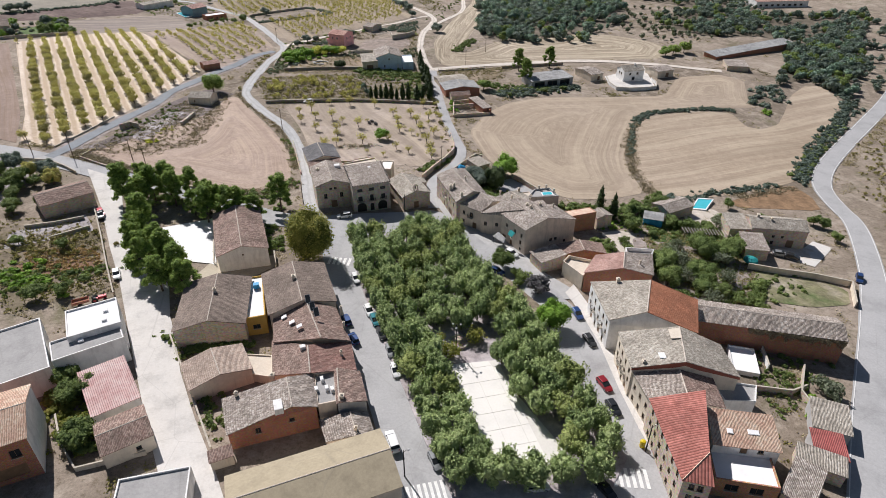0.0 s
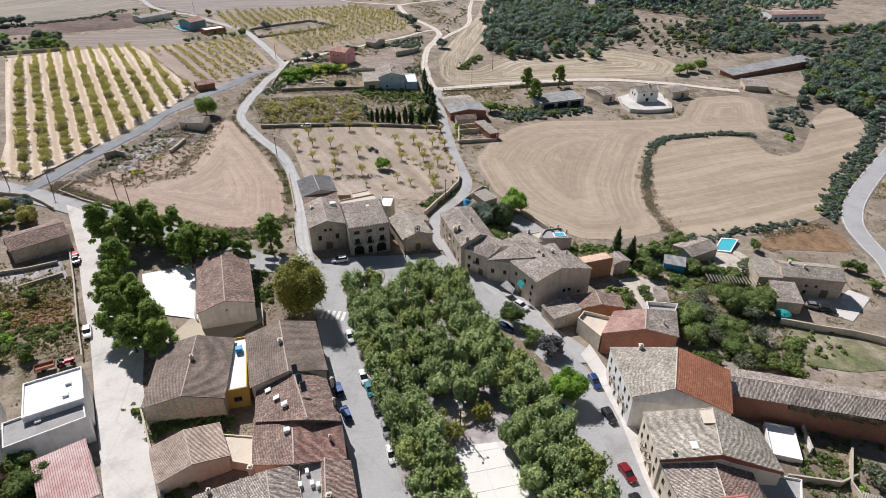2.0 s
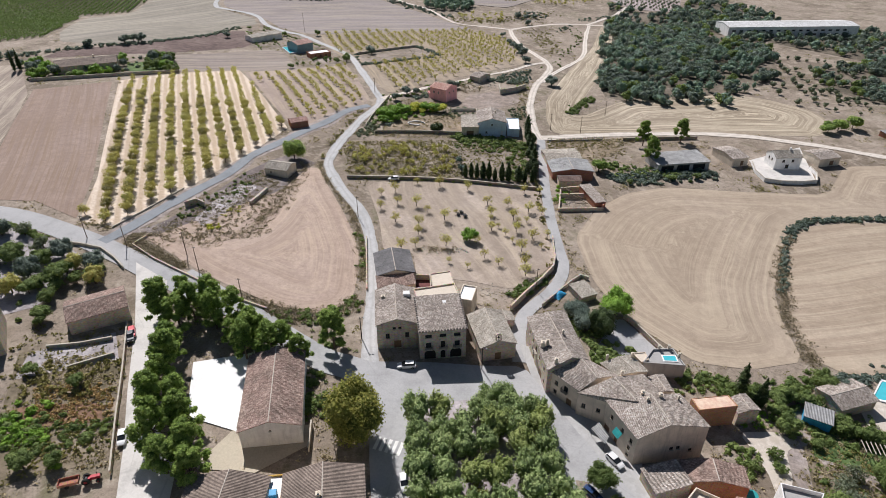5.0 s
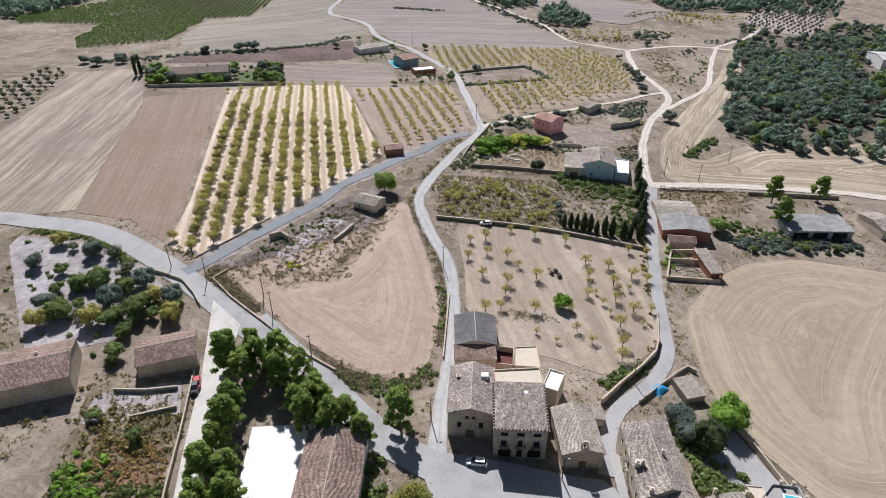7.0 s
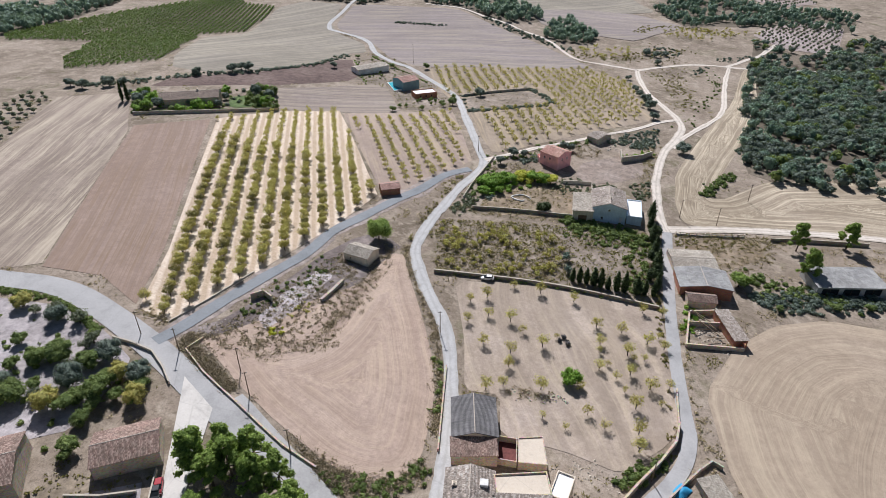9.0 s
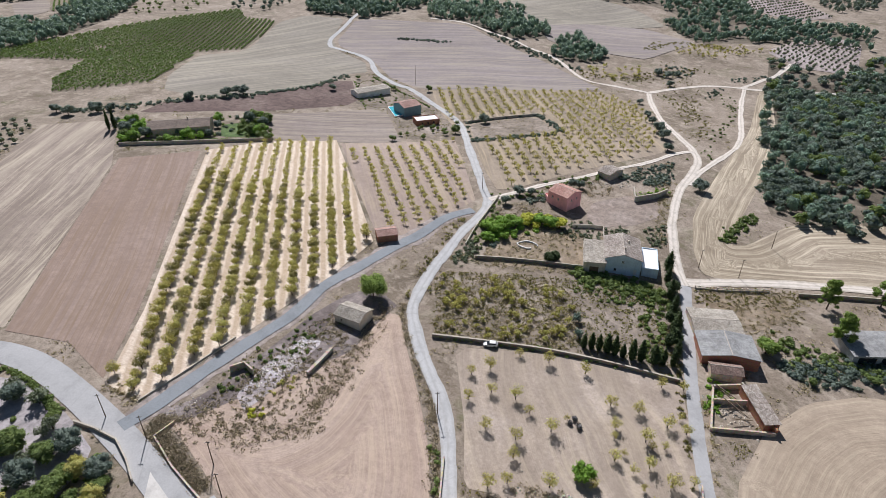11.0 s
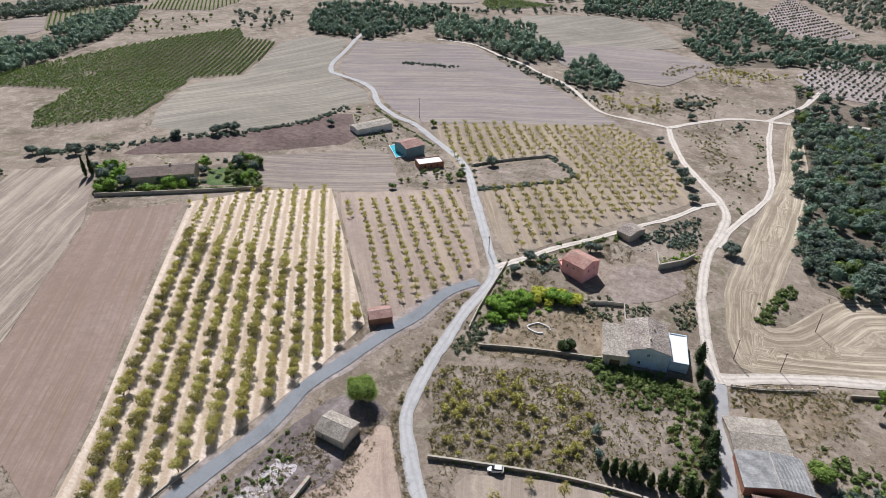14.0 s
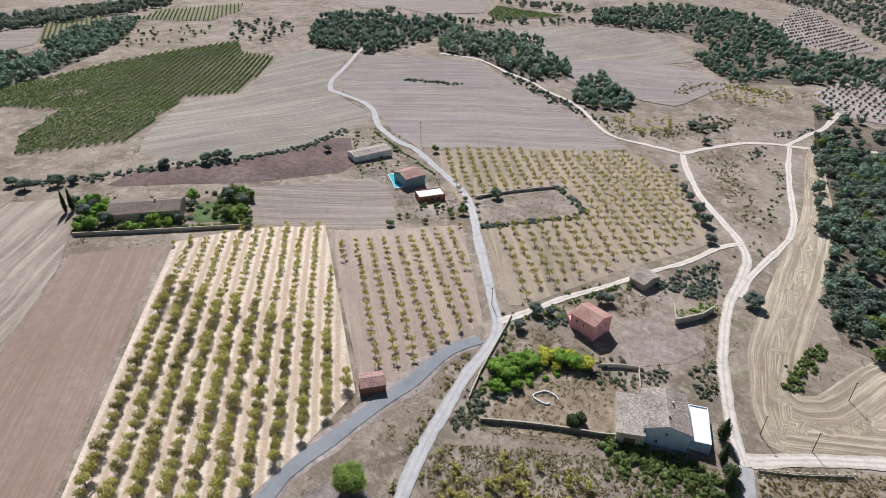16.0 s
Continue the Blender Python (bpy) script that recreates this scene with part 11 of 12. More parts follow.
low_wall([(-58.4, 127.6), (-59.5, 128.9), (-66.8, 151.8)], 0.8, 0.25, "white", "low white edge of the court")
low_wall([(-45.0, 133.9), (-43.0, 127.1)], 1.6, 0.25, "cream", "yard wall beside the hall")
low_wall([(-50.5, 333.1), (-38.8, 337.7), (-37.1, 328.9)], 1.4, 0.25, "cream", "yard wall behind the blue house")
low_wall([(-30.0, 367.7), (-21.6, 375.6), (-17.6, 382.4)], 2.6, 0.4, "stone_grey", "ruined stone wall with creeper")
low_wall([(-30.0, 367.7), (-31.9, 377.6)], 2.4, 0.4, "stone_grey", "ruined stone wall")

# roofless ruin beside the east lane
ruin = [(4.8, 264.0), (12.2, 267.9), (19.3, 257.4), (20.6, 252.9), (4.6, 247.6)]
for a, b, h in ((0, 1, 1.8), (1, 2, 2.6), (2, 3, 2.4), (3, 4, 1.4), (4, 0, 1.2)):
    low_wall([ruin[a], ruin[b]], h, 0.5, "brick" if a == 2 else "stone", "broken wall of a roofless ruin", "ruin_wall", coping=False)
house("hut", 16.6, 260.4, 25.0, 4.2, 13.5, 2.6, "standing wing of the ruin with old tiles", "shed", wall="brick", roof="tile_old", rise=0.8, category="hut")


def fence(pts, n, label):
    """Concrete posts with two rails."""
    th = tagged(new("fence"), label, "fence")
    c = spline(pts, 1.0)
    idx = np.linspace(0, len(c) - 1, n).astype(int)
    for i in idx:
        bm = bmesh.new()
        x, y = c[i]
        z = float(gz(x, y))
        box(bm, x - 0.16, y - 0.16, z - 0.3, x + 0.16, y + 0.16, z + 1.5)
        box(bm, x - 0.2, y - 0.2, z + 1.5, x + 0.2, y + 0.2, z + 1.58)
        part("post", bm, M["cream"], th)
    for h0, h1 in ((-0.3, 0.65), (1.15, 1.3)):
        bm = bmesh.new()
        for (x0, y0), (x1, y1) in zip(c[:-1], c[1:]):
            d = Vector((x1 - x0, y1 - y0)).normalized()
            e = Vector((-d.y, d.x)) * 0.09
            q = [(x0 - e.x, y0 - e.y), (x1 - e.x, y1 - e.y), (x1 + e.x, y1 + e.y), (x0 + e.x, y0 + e.y)]
            zs = [float(gz(*p)) for p in q]
            lo = [bm.verts.new((*p, z + h0)) for p, z in zip(q, zs)]
            hi = [bm.verts.new((*p, z + h1)) for p, z in zip(q, zs)]
            bm.faces.new(hi)
            for k in range(4):
                bm.faces.new((lo[k], lo[(k + 1) % 4], hi[(k + 1) % 4], hi[k]))
        part("rail", bm, M["stone_grey"], th)
    return th


fence([(-2.2, 313.2), (6.3, 315.9), (15.1, 319.6), (22.5, 323.0)], 11, "low wall with concrete posts and rail along the track")


def pole(x, y, h, label, kind="utility_pole", arm=0.0, angle=0.0):
    th = tagged(new(kind), label, "pole" if kind == "utility_pole" else "lamp")
    th.location, th.rotation_euler = (x, y, float(gz(x, y))), (0, 0, angle)
    bm = bmesh.new()
    tube(bm, [(0, 0, -0.5), (0, 0, h * 0.5), (0, 0, h)], [0.14, 0.12, 0.09], 8)
    part("post", bm, M["wood_pole" if kind == "utility_pole" else "dark_metal"], th)
    if kind == "utility_pole":
        bm = bmesh.new()
        box(bm, -0.6, -0.05, h - 0.5, 0.6, 0.05, h - 0.38)
        part("crossarm", bm, M["dark_metal"], th)
        for k in (-0.5, 0, 0.5):
            bm = bmesh.new()
            tube(bm, [(k, 0, h - 0.38), (k, 0, h - 0.2)], [0.05, 0.03], 6)
            part("insulator", bm, M["frame_white"], th)
    else:
        for k in range(int(arm) or 1):
            a = 2 * math.pi * k / max(1, int(arm)) + 0.4
            ex, ey = 0.9 * math.cos(a), 0.9 * math.sin(a)
            bm = bmesh.new()
            tube(bm, [(0, 0, h - 0.7), (ex * 0.5, ey * 0.5, h - 0.25), (ex, ey, h - 0.2)], [0.05, 0.04, 0.03], 6)
            part("arm", bm, M["dark_metal"], th)
            bm = bmesh.new()
            tube(bm, [(ex, ey, h - 0.5), (ex, ey, h - 0.3), (ex, ey, h - 0.15)], [0.12, 0.24, 0.08], 8)
            part("lantern", bm, M["frame_white"], th)
    return th


for x, y in [(-137.0, 185.1), (-123.1, 184.2), (-104.1, 185.1), (-97.0, 179.2), (-62.6, 221.5), (-78.3, 169.0), (-0.6, 195.6)] + [(-1.6, 327.3), (12.4, 327.6), (24.8, 355.0), (-93.7, 347.6)]:
    pole(x, y, 8.0, "weathered wooden utility pole with a crossarm", angle=0.6)
for x, y in [(-190.8, 490.2), (-81.9, 570.0)]:
    pole(x, y, 13.0, "tall wooden power pole in the field", angle=0.3)
px_, py_ = [(2.9, 97.2)][0]
pole(px_, py_, 8.5, "black lamp post with three lanterns on the square", "lamp_post", 3)
for x, y in [(-11.6, 159.4), (-43.1, 163.2)] + [(-6.6, 65.7), (37.1, 72.4)]:
    pole(x, y, 7.0, "dark street lamp with one lantern", "street_lamp", 1)

# dark round fountain beside the square
fx_, fy_ = [(3.5, 100.6)][0]
ft = tagged(new("fountain"), "dark round stone fountain at the head of the square", "fountain")
ft.location = (fx_, fy_, float(gz(fx_, fy_)) + 0.40)
bm = bmesh.new()
prof = [(2.3, 0.0), (2.3, 0.6), (2.0, 0.65), (1.95, 0.3), (0.5, 0.3), (0.35, 1.2), (0.8, 1.35), (0.75, 1.45), (0.1, 1.4), (0.08, 1.9)]
rings = [[bm.verts.new((rr_ * math.cos(2 * math.pi * k / 20), rr_ * math.sin(2 * math.pi * k / 20), zz)) for k in range(20)] for rr_, zz in prof]
for a, b in zip(rings, rings[1:]):
    for k in range(20):
        bm.faces.new((a[k], a[(k + 1) % 20], b[(k + 1) % 20], b[k]))
bm.faces.new(rings[-1])
part("basin", bm, M["stone_grey"], ft)

# bell gable and crosslight of the chapel
L_, W_, h_ = church_size = (-10.8, 170.1, -66.8, 13.3, 8.9, 4.5)[3:6]
bm = bmesh.new()
xg, zt = L_ / 2 - 0.5, h_ + 1.45
box(bm, xg - 0.25, -0.75, zt, xg + 0.25, -0.45, zt + 1.5)
box(bm, xg - 0.25, 0.45, zt, xg + 0.25, 0.75, zt + 1.5)
box(bm, xg - 0.28, -0.8, zt + 1.5, xg + 0.28, 0.8, zt + 1.75)
box(bm, xg - 0.2, -0.45, zt + 1.75, xg + 0.2, 0.45, zt + 2.05)
gable = part("bell_gable", bm, M["stone"], church, "small stone bell gable")
bm = bmesh.new()
tube(bm, [(xg, 0, zt + 0.6), (xg, 0, zt + 0.75), (xg, 0, zt + 1.1), (xg, 0, zt + 1.3)], [0.3, 0.24, 0.16, 0.05], 10)
part("bell", bm, M["dark_metal"], gable)

# ---- roof fittings
def on_roof(hs, u, v, kind="gable", rise=0.0):
    """Place on the roof of a house spec at local (u, v): world x, y, z and turn."""
    cx, cy, rot, L, W, h = hs
    c, s = math.cos(radians(rot)), math.sin(radians(rot))
    z = float(gz(cx, cy)) + h + (rise * (1 - abs(v) / (W / 2)) if kind == "gable" else 0) + 0.17
    return cx + u * c - v * s, cy + u * s + v * c, z, rot


for x, y, z in [(-33.74, 104.04, 6.69), (-34.43, 101.27, 6.22), (-32.08, 98.71, 6.91), (-30.02, 96.66, 7.53)]:
    roof_box(x, y, z, 1.0, 1.2, 0.16, -70, "white_roof", "skylight", "white skylight set in the tiles", "skylight", 20)
for x, y, z in [(-29.68, 104.64, 8.61), (-28.07, 101.55, 8.98), (-26.77, 99.22, 9.3)]:
    roof_box(x, y, z, 1.1, 2.0, 0.1, 20, "metal", "solar_panel", "tilted solar water panel on the roof", "solar panel", 35)
roof_box(-28.3, 90.95, 6.29, 1.0, 1.1, 0.9, -70, "white", "chimney_block", "small white rendered roof block", "roof block")
roof_box(-29.46, 74.98, 6.33, 2.6, 1.5, 1.3, -70, "white", "chimney_block", "white rendered roof block with a flat top", "roof block")
for x, y in [(-23.2, 83.1), (-21.9, 80.8), (-23.8, 80.5), (-20.8, 80.5)]:
    roof_box(x, y, 5.3, 1.0, 0.6, 0.8, -70, "white_roof", "air_conditioner", "white air-conditioning unit on the roof", "air conditioner")
FC = (-43.2, 109.5, -73.5, 15.9, 4.3, 4.5)
x, y, z, rt = on_roof(FC, -3.5, 0.6, "flat")
roof_box(x, y, z + 0.1, 1.3, 1.3, 1.0, rt, "tarp", "water_tank", "blue and white tank on the roof", "water tank")
DG, DW = (-71.7, 91.5, 33.4, 12.8, 6.5, 5.5), (-73.2, 97.6, 30.0, 9.9, 9.7, 6.5)
for hs, u, v in ((DG, -1.0, 0.5), (DW, 2.5, 1.0), (DW, 2.0, -2.2)):
    x, y, z, rt = on_roof(hs, u, v, "flat")
    roof_box(x, y, z, 1.0, 0.8, 0.35, rt, "white_roof", "roof_hatch", "low white hatch on the flat roof", "hatch")
roof_box(43.2, 88.0, 7.28, 1.3, 1.6, 0.1, 0, "white_roof", "skylight", "pale skylight set in old tiles", "skylight", 0)
SH = (53.0, 71.9, -9.3, 11.0, 6.8, 6.6)
for u, v in ((1.6, -0.5), (-2.4, -0.8)):
    x, y, z, rt = on_roof(SH, u, v, "flat")
    roof_box(x, y, z + 0.55, 1.9 if u > 0 else 1.0, 1.0, 0.1, rt, "white_roof", "skylight", "pale skylight in salmon tiles", "skylight", 8)


# ---- pools, pergola and garden things
def pool(pts, label):
    th = tagged(new("pool"), label, "pool")
    ring = list(pts)
    z = max(float(gz(*p)) for p in ring) + 0.35
    big = inset(ring, -0.7)
    bm = bmesh.new()
    for lo, hi, zz in ((big, ring, z),):
        a = [bm.verts.new((*p, zz)) for p in lo]
        b = [bm.verts.new((*p, zz)) for p in hi]
        c = [bm.verts.new((*p, zz - 0.25)) for p in hi]
        e = [bm.verts.new((*p, zz - 1.4)) for p in lo]
        n = len(ring)
        for i in range(n):
            j = (i + 1) % n
            bm.faces.new((a[i], a[j], b[j], b[i]))
            bm.faces.new((b[i], b[j], c[j], c[i]))
            bm.faces.new((e[i], e[j], a[j], a[i]))
    bmesh.ops.recalc_face_normals(bm, faces=bm.faces[:])
    part("rim", bm, M["white_roof"], th)
    bm = bmesh.new()
    bm.faces.new([bm.verts.new((*p, z - 0.12)) for p in inset(ring, 0.02)])
    bmesh.ops.recalc_face_normals(bm, faces=bm.faces[:])
    part("water", bm, M["water"], th)
    return th


pool([(82.0, 173.0), (86.5, 179.6), (91.0, 179.0), (86.2, 172.4)], "turquoise swimming pool with a pale rim")
pool([(-185.9, 439.1), (-178.1, 446.9), (-169.7, 432.1), (-174.6, 425.4)], "turquoise covered pool beside the country houses")
drape("terrace", [(77.2, 168.9), (84.3, 176.5), (89.4, 172.9), (92.9, 166.7), (86.0, 158.7), (77.0, 162.6)], M["gravel"], 0.14, "pale paved terrace round the pool", "terrace", 0)
drape("garden_slope", [(54.8, 151.5), (62.0, 157.8), (72.0, 153.4), (80.0, 150.0), (84.0, 139.5), (82.5, 124.0), (76.0, 116.5), (58.5, 119.5), (57.0, 130.0), (55.5, 142.0)], M["verge"], 0.07, "dry grass slope between the gardens", "garden")
drape("terrace", [(46.8, 153.4), (54.5, 155.6), (60.0, 153.6), (55.8, 150.2), (55.0, 142.7), (52.6, 137.0), (50.6, 137.2), (50.3, 143.4)], M["gravel"], 0.12, "pale rubble path between gardens", "terrace")
drape("yard", [(94.3, 146.2), (107.0, 144.3), (110.5, 149.8), (100.9, 155.5)], M["gravel"], 0.14, "pale yard of the farmhouse", "yard", 0)
roof_box(33.3, 170.4, 0.7, 3.6, 2.3, 0.16, 8.0, "white_roof", "small_pool", "small turquoise pool on a raised terrace", "pool")
bm = bmesh.new()
box(bm, -1.5, -0.85, 0.19, 1.5, 0.85, 0.23)
part("water", bm, M["water"], bpy.data.objects["small_pool"])

(ax_, ay_), (bx_, by_) = [(72.0, 153.8), (87.5, 153.1)]
pg = tagged(new("pergola"), "pale slatted pergola over the garden path", "pergola")
pd = Vector((bx_ - ax_, by_ - ay_)).normalized()
pn = Vector((-pd.y, pd.x))
plen = math.hypot(bx_ - ax_, by_ - ay_)
for i in range(18):
    q = Vector((ax_, ay_)) + pd * (plen * i / 17)
    bm = bmesh.new()
    z = float(gz(q.x, q.y))
    a, b = q - pn * 1.7, q + pn * 1.7
    tube(bm, [(a.x, a.y, z + 2.4), (b.x, b.y, z + 2.4)], [0.1, 0.1], 4)
    part("slat", bm, M["sill"], pg)
    if i % 4 == 0:
        for e in (a, b):
            bm = bmesh.new()
            tube(bm, [(e.x, e.y, z - 0.4), (e.x, e.y, z + 2.4)], [0.11, 0.1], 5)
            part("post", bm, M["wood_pole"], pg)

tx_, ty_ = [(86.1, 139.2)][0]
tp = tagged(new("garden_parasol"), "closed round teal garden canopy", "parasol")
tp.location = (tx_, ty_, float(gz(tx_, ty_)))
bm = bmesh.new()
tube(bm, [(0, 0, -0.2), (0, 0, 2.0)], [0.06, 0.06], 8)
part("post", bm, M["metal"], tp)
bm = bmesh.new()
tube(bm, [(0, 0, 1.4), (0, 0, 1.6), (0, 0, 2.2), (0, 0, 2.7), (0, 0, 2.85)], [1.3, 2.0, 1.8, 0.9, 0.05], 12)
part("canopy", bm, M["teal"], tp)

kx_, ky_ = [(45.2, 136.3)][0]
tk = tagged(new("water_tub"), "round turquoise tub on a terrace", "tub")
tk.location = (kx_, ky_, float(gz(kx_, ky_)) + 0.0)
bm = bmesh.new()
tube(bm, [(0, 0, -0.3), (0, 0, 0.9), (0, 0, 0.91)], [1.3, 1.3, 1.1], 14)
part("tub", bm, M["teal"], tk)

# blue tarpaulin over a heap beside the lane
bm = bmesh.new()
net = {}
for i in range(11):
    for j in range(11):
        u, v = i / 5 - 1, j / 5 - 1
        lump = max(0.0, 1 - u * u) * max(0.0, 1 - v * v)
        net[i, j] = bm.verts.new((1.5 * u, 2.2 * v, 0.02 + 1.1 * lump + 0.16 * lump * noise.noise(Vector((u * 2.3, v * 2.9, 5.0)))))
for i in range(10):
    for j in range(10):
        bm.faces.new((net[i, j], net[i + 1, j], net[i + 1, j + 1], net[i, j + 1]))
cover = bm_ob("tarpaulin", bm, M["tarp"])
cover.matrix_basis = pose(5.9, 195.4, float(gz(5.9, 195.4)) + 0.1, 0, 0, -28)
tagged(cover, "bright blue tarpaulin draped over a heap by the lane", "tarpaulin")

# winding stone basin and rubble in the dry garden
bx0, by0 = [(-63.2, 311.6)][0]
basin = [(bx0 + 3.4 * math.cos(a) * (1 + 0.3 * math.sin(2 * a)), by0 + 2.6 * math.sin(a)) for a in np.linspace(0.3, 5.6, 14)]
low_wall(basin, 0.6, 0.35, "white", "curved white wall of a dry garden pond", "pond_wall", coping=False)


def rocks(places, label, size, seed, material="rock"):
    r = R_(seed)
    bm = bmesh.new()
    for x, y in places:
        s = r.uniform(*size)
        z = float(gz(x, y))
        v = []
        for k in range(6):
            a = k * 1.047 + r.uniform(-0.3, 0.3)
            v.append(bm.verts.new((x + s * math.cos(a) * r.uniform(0.7, 1.2), y + s * math.sin(a) * r.uniform(0.7, 1.2), z - 0.1)))
        t = bm.verts.new((x + r.normal(0, 0.2) * s, y + r.normal(0, 0.2) * s, z + s * r.uniform(0.4, 0.8)))
        for k in range(6):
            bm.faces.new((v[k], v[(k + 1) % 6], t))
    return tagged(bm_ob("rocks", bm, M[material]), label, "rocks", kind="stuff")


rocks(scatter([(-113.1, 204.5), (-113.0, 217.0), (-109.7, 231.2), (-103.6, 232.1), (-104.6, 218.0), (-105.9, 208.0), (-107.6, 200.9)], 170, 51), "broken pale rocks on the terrace", (0.2, 0.8), 51)
rocks(off_roads(band([(-121.6, 194.2), (-108.3, 196.6), (-104.0, 209.5), (-106.8, 226.5)], 9.0, 160, 52)), "loose stones on the rough terrace", (0.15, 0.5), 52)
def roof_beams(places, label):
    """Bare timbers left lying across broken walls."""
    for x, y, z, length, turn, tilt in places:
        bm = bmesh.new()
        box(bm, -length / 2, -0.11, -0.1, length / 2, 0.11, 0.1)
        ob = tagged(bm_ob("roof_beam", bm, M["wood_pole"]), label, "beam", "fallen roof beams")
        ob.matrix_basis = pose(x, y, float(gz(x, y)) + z, 0, tilt, turn)


roof_beams([(8.2, 262.6, 1.9, 7.0, -30, 6), (9.8, 260.2, 1.8, 7.4, -34, 10), (10.9, 257.4, 1.7, 7.8, -28, 12), (8.6, 257.0, 1.0, 6.4, 40, 14), (12.4, 254.2, 1.3, 6.0, 24, 9)], "grey fallen roof beam lying across the ruin")
low_wall([(4.8, 258.2), (9.5, 259.9), (13.6, 261.5)], 2.0, 0.45, "stone", "broken inner wall of a roofless ruin", "ruin_wall", coping=False)
# broken gable of a stone hut on the rough terrace
low_wall([(-119.6, 210.6), (-117.2, 213.8), (-113.4, 212.4)], 2.2, 0.5, "stone", "broken stone gable on the terrace", "ruin_wall", coping=False)
rocks(scatter([(-112.4, 206.0), (-112.6, 212.4), (-112.2, 221.4), (-111.8, 231.1), (-107.6, 235.1), (-104.1, 231.0), (-105.7, 221.0), (-107.9, 211.4)], 240, 57), "white broken rock strewn over the terrace", (0.2, 0.75), 57, "white_rock")
rocks(band([(-125.0, 193.5), (-122.0, 196.0), (-120.5, 199.5)], 2.4, 46, 58), "heap of pale stones by the lane", (0.2, 0.5), 58, "white_rock")
rocks(band([(4.3, 260.1), (10.2, 257.1), (13.4, 253.0)], 5.0, 120, 53), "fallen rubble inside the ruin", (0.2, 0.7), 53)
rocks(band([(-37.3, 208.3), (-29.4, 209.9), (-25.3, 211.8)], 2.5, 40, 54), "dark stones in the orchard", (0.3, 0.9), 54, "stone_grey")
rocks(band([(-43.0, 381.8), (-34.5, 382.2), (-51.0, 377.6)], 5.0, 60, 55), "pale stones beside the field hut", (0.3, 0.9), 55)
rocks(band([(-18.6, 193.0), (-14.6, 193.0), (-6.6, 190.1)], 4.0, 50, 56), "rubble behind the mansion", (0.2, 0.6), 56)
brush("shrubs", [(-30.0, 233.4), (-29.2, 235.7), (-27.5, 233.3)], "leafless grey bush in the orchard", "lf_purple", (1.2, 1.6), 80, 0.4, 91)
brush("shrubs", band([(-38.3, 209.0), (-28.0, 210.5)], 2.0, 30, 92), "brown brambles over stones in the orchard", "lf_bramble", (0.5, 1.0), 30, 0.5, 92)


# ---- vehicles
def paint(name, c, metal=0.3):
    m, nt, b = mat(name, 0.3, metal)
    b.inputs["Base Color"].default_value = (*c, 1)
    b.inputs["Coat Weight"].default_value = 0.6
    b.inputs["Specular IOR Level"].default_value = 0.5
    return m


PAINTS = {"white": paint("white_car_paint", (0.8, 0.8, 0.79), 0.0), "blue": paint("blue_car_paint", (0.03, 0.07, 0.2)), "dark": paint("dark_car_paint", (0.03, 0.032, 0.036)), "red": paint("red_car_paint", (0.30, 0.02, 0.03)), "grey": paint("grey_car_paint", (0.3, 0.31, 0.32)), "teal": paint("teal_car_paint", (0.03, 0.2, 0.24))}
TYRE, RIM, LAMP = plain("tyre_rubber", (0.02, 0.02, 0.02), 0.8), plain("wheel_rim", (0.5, 0.5, 0.52), 0.3, 0.8), plain("lamp_glass", (0.7, 0.7, 0.68), 0.15)
REAR = plain("rear_lamp_glass", (0.4, 0.02, 0.02), 0.2)


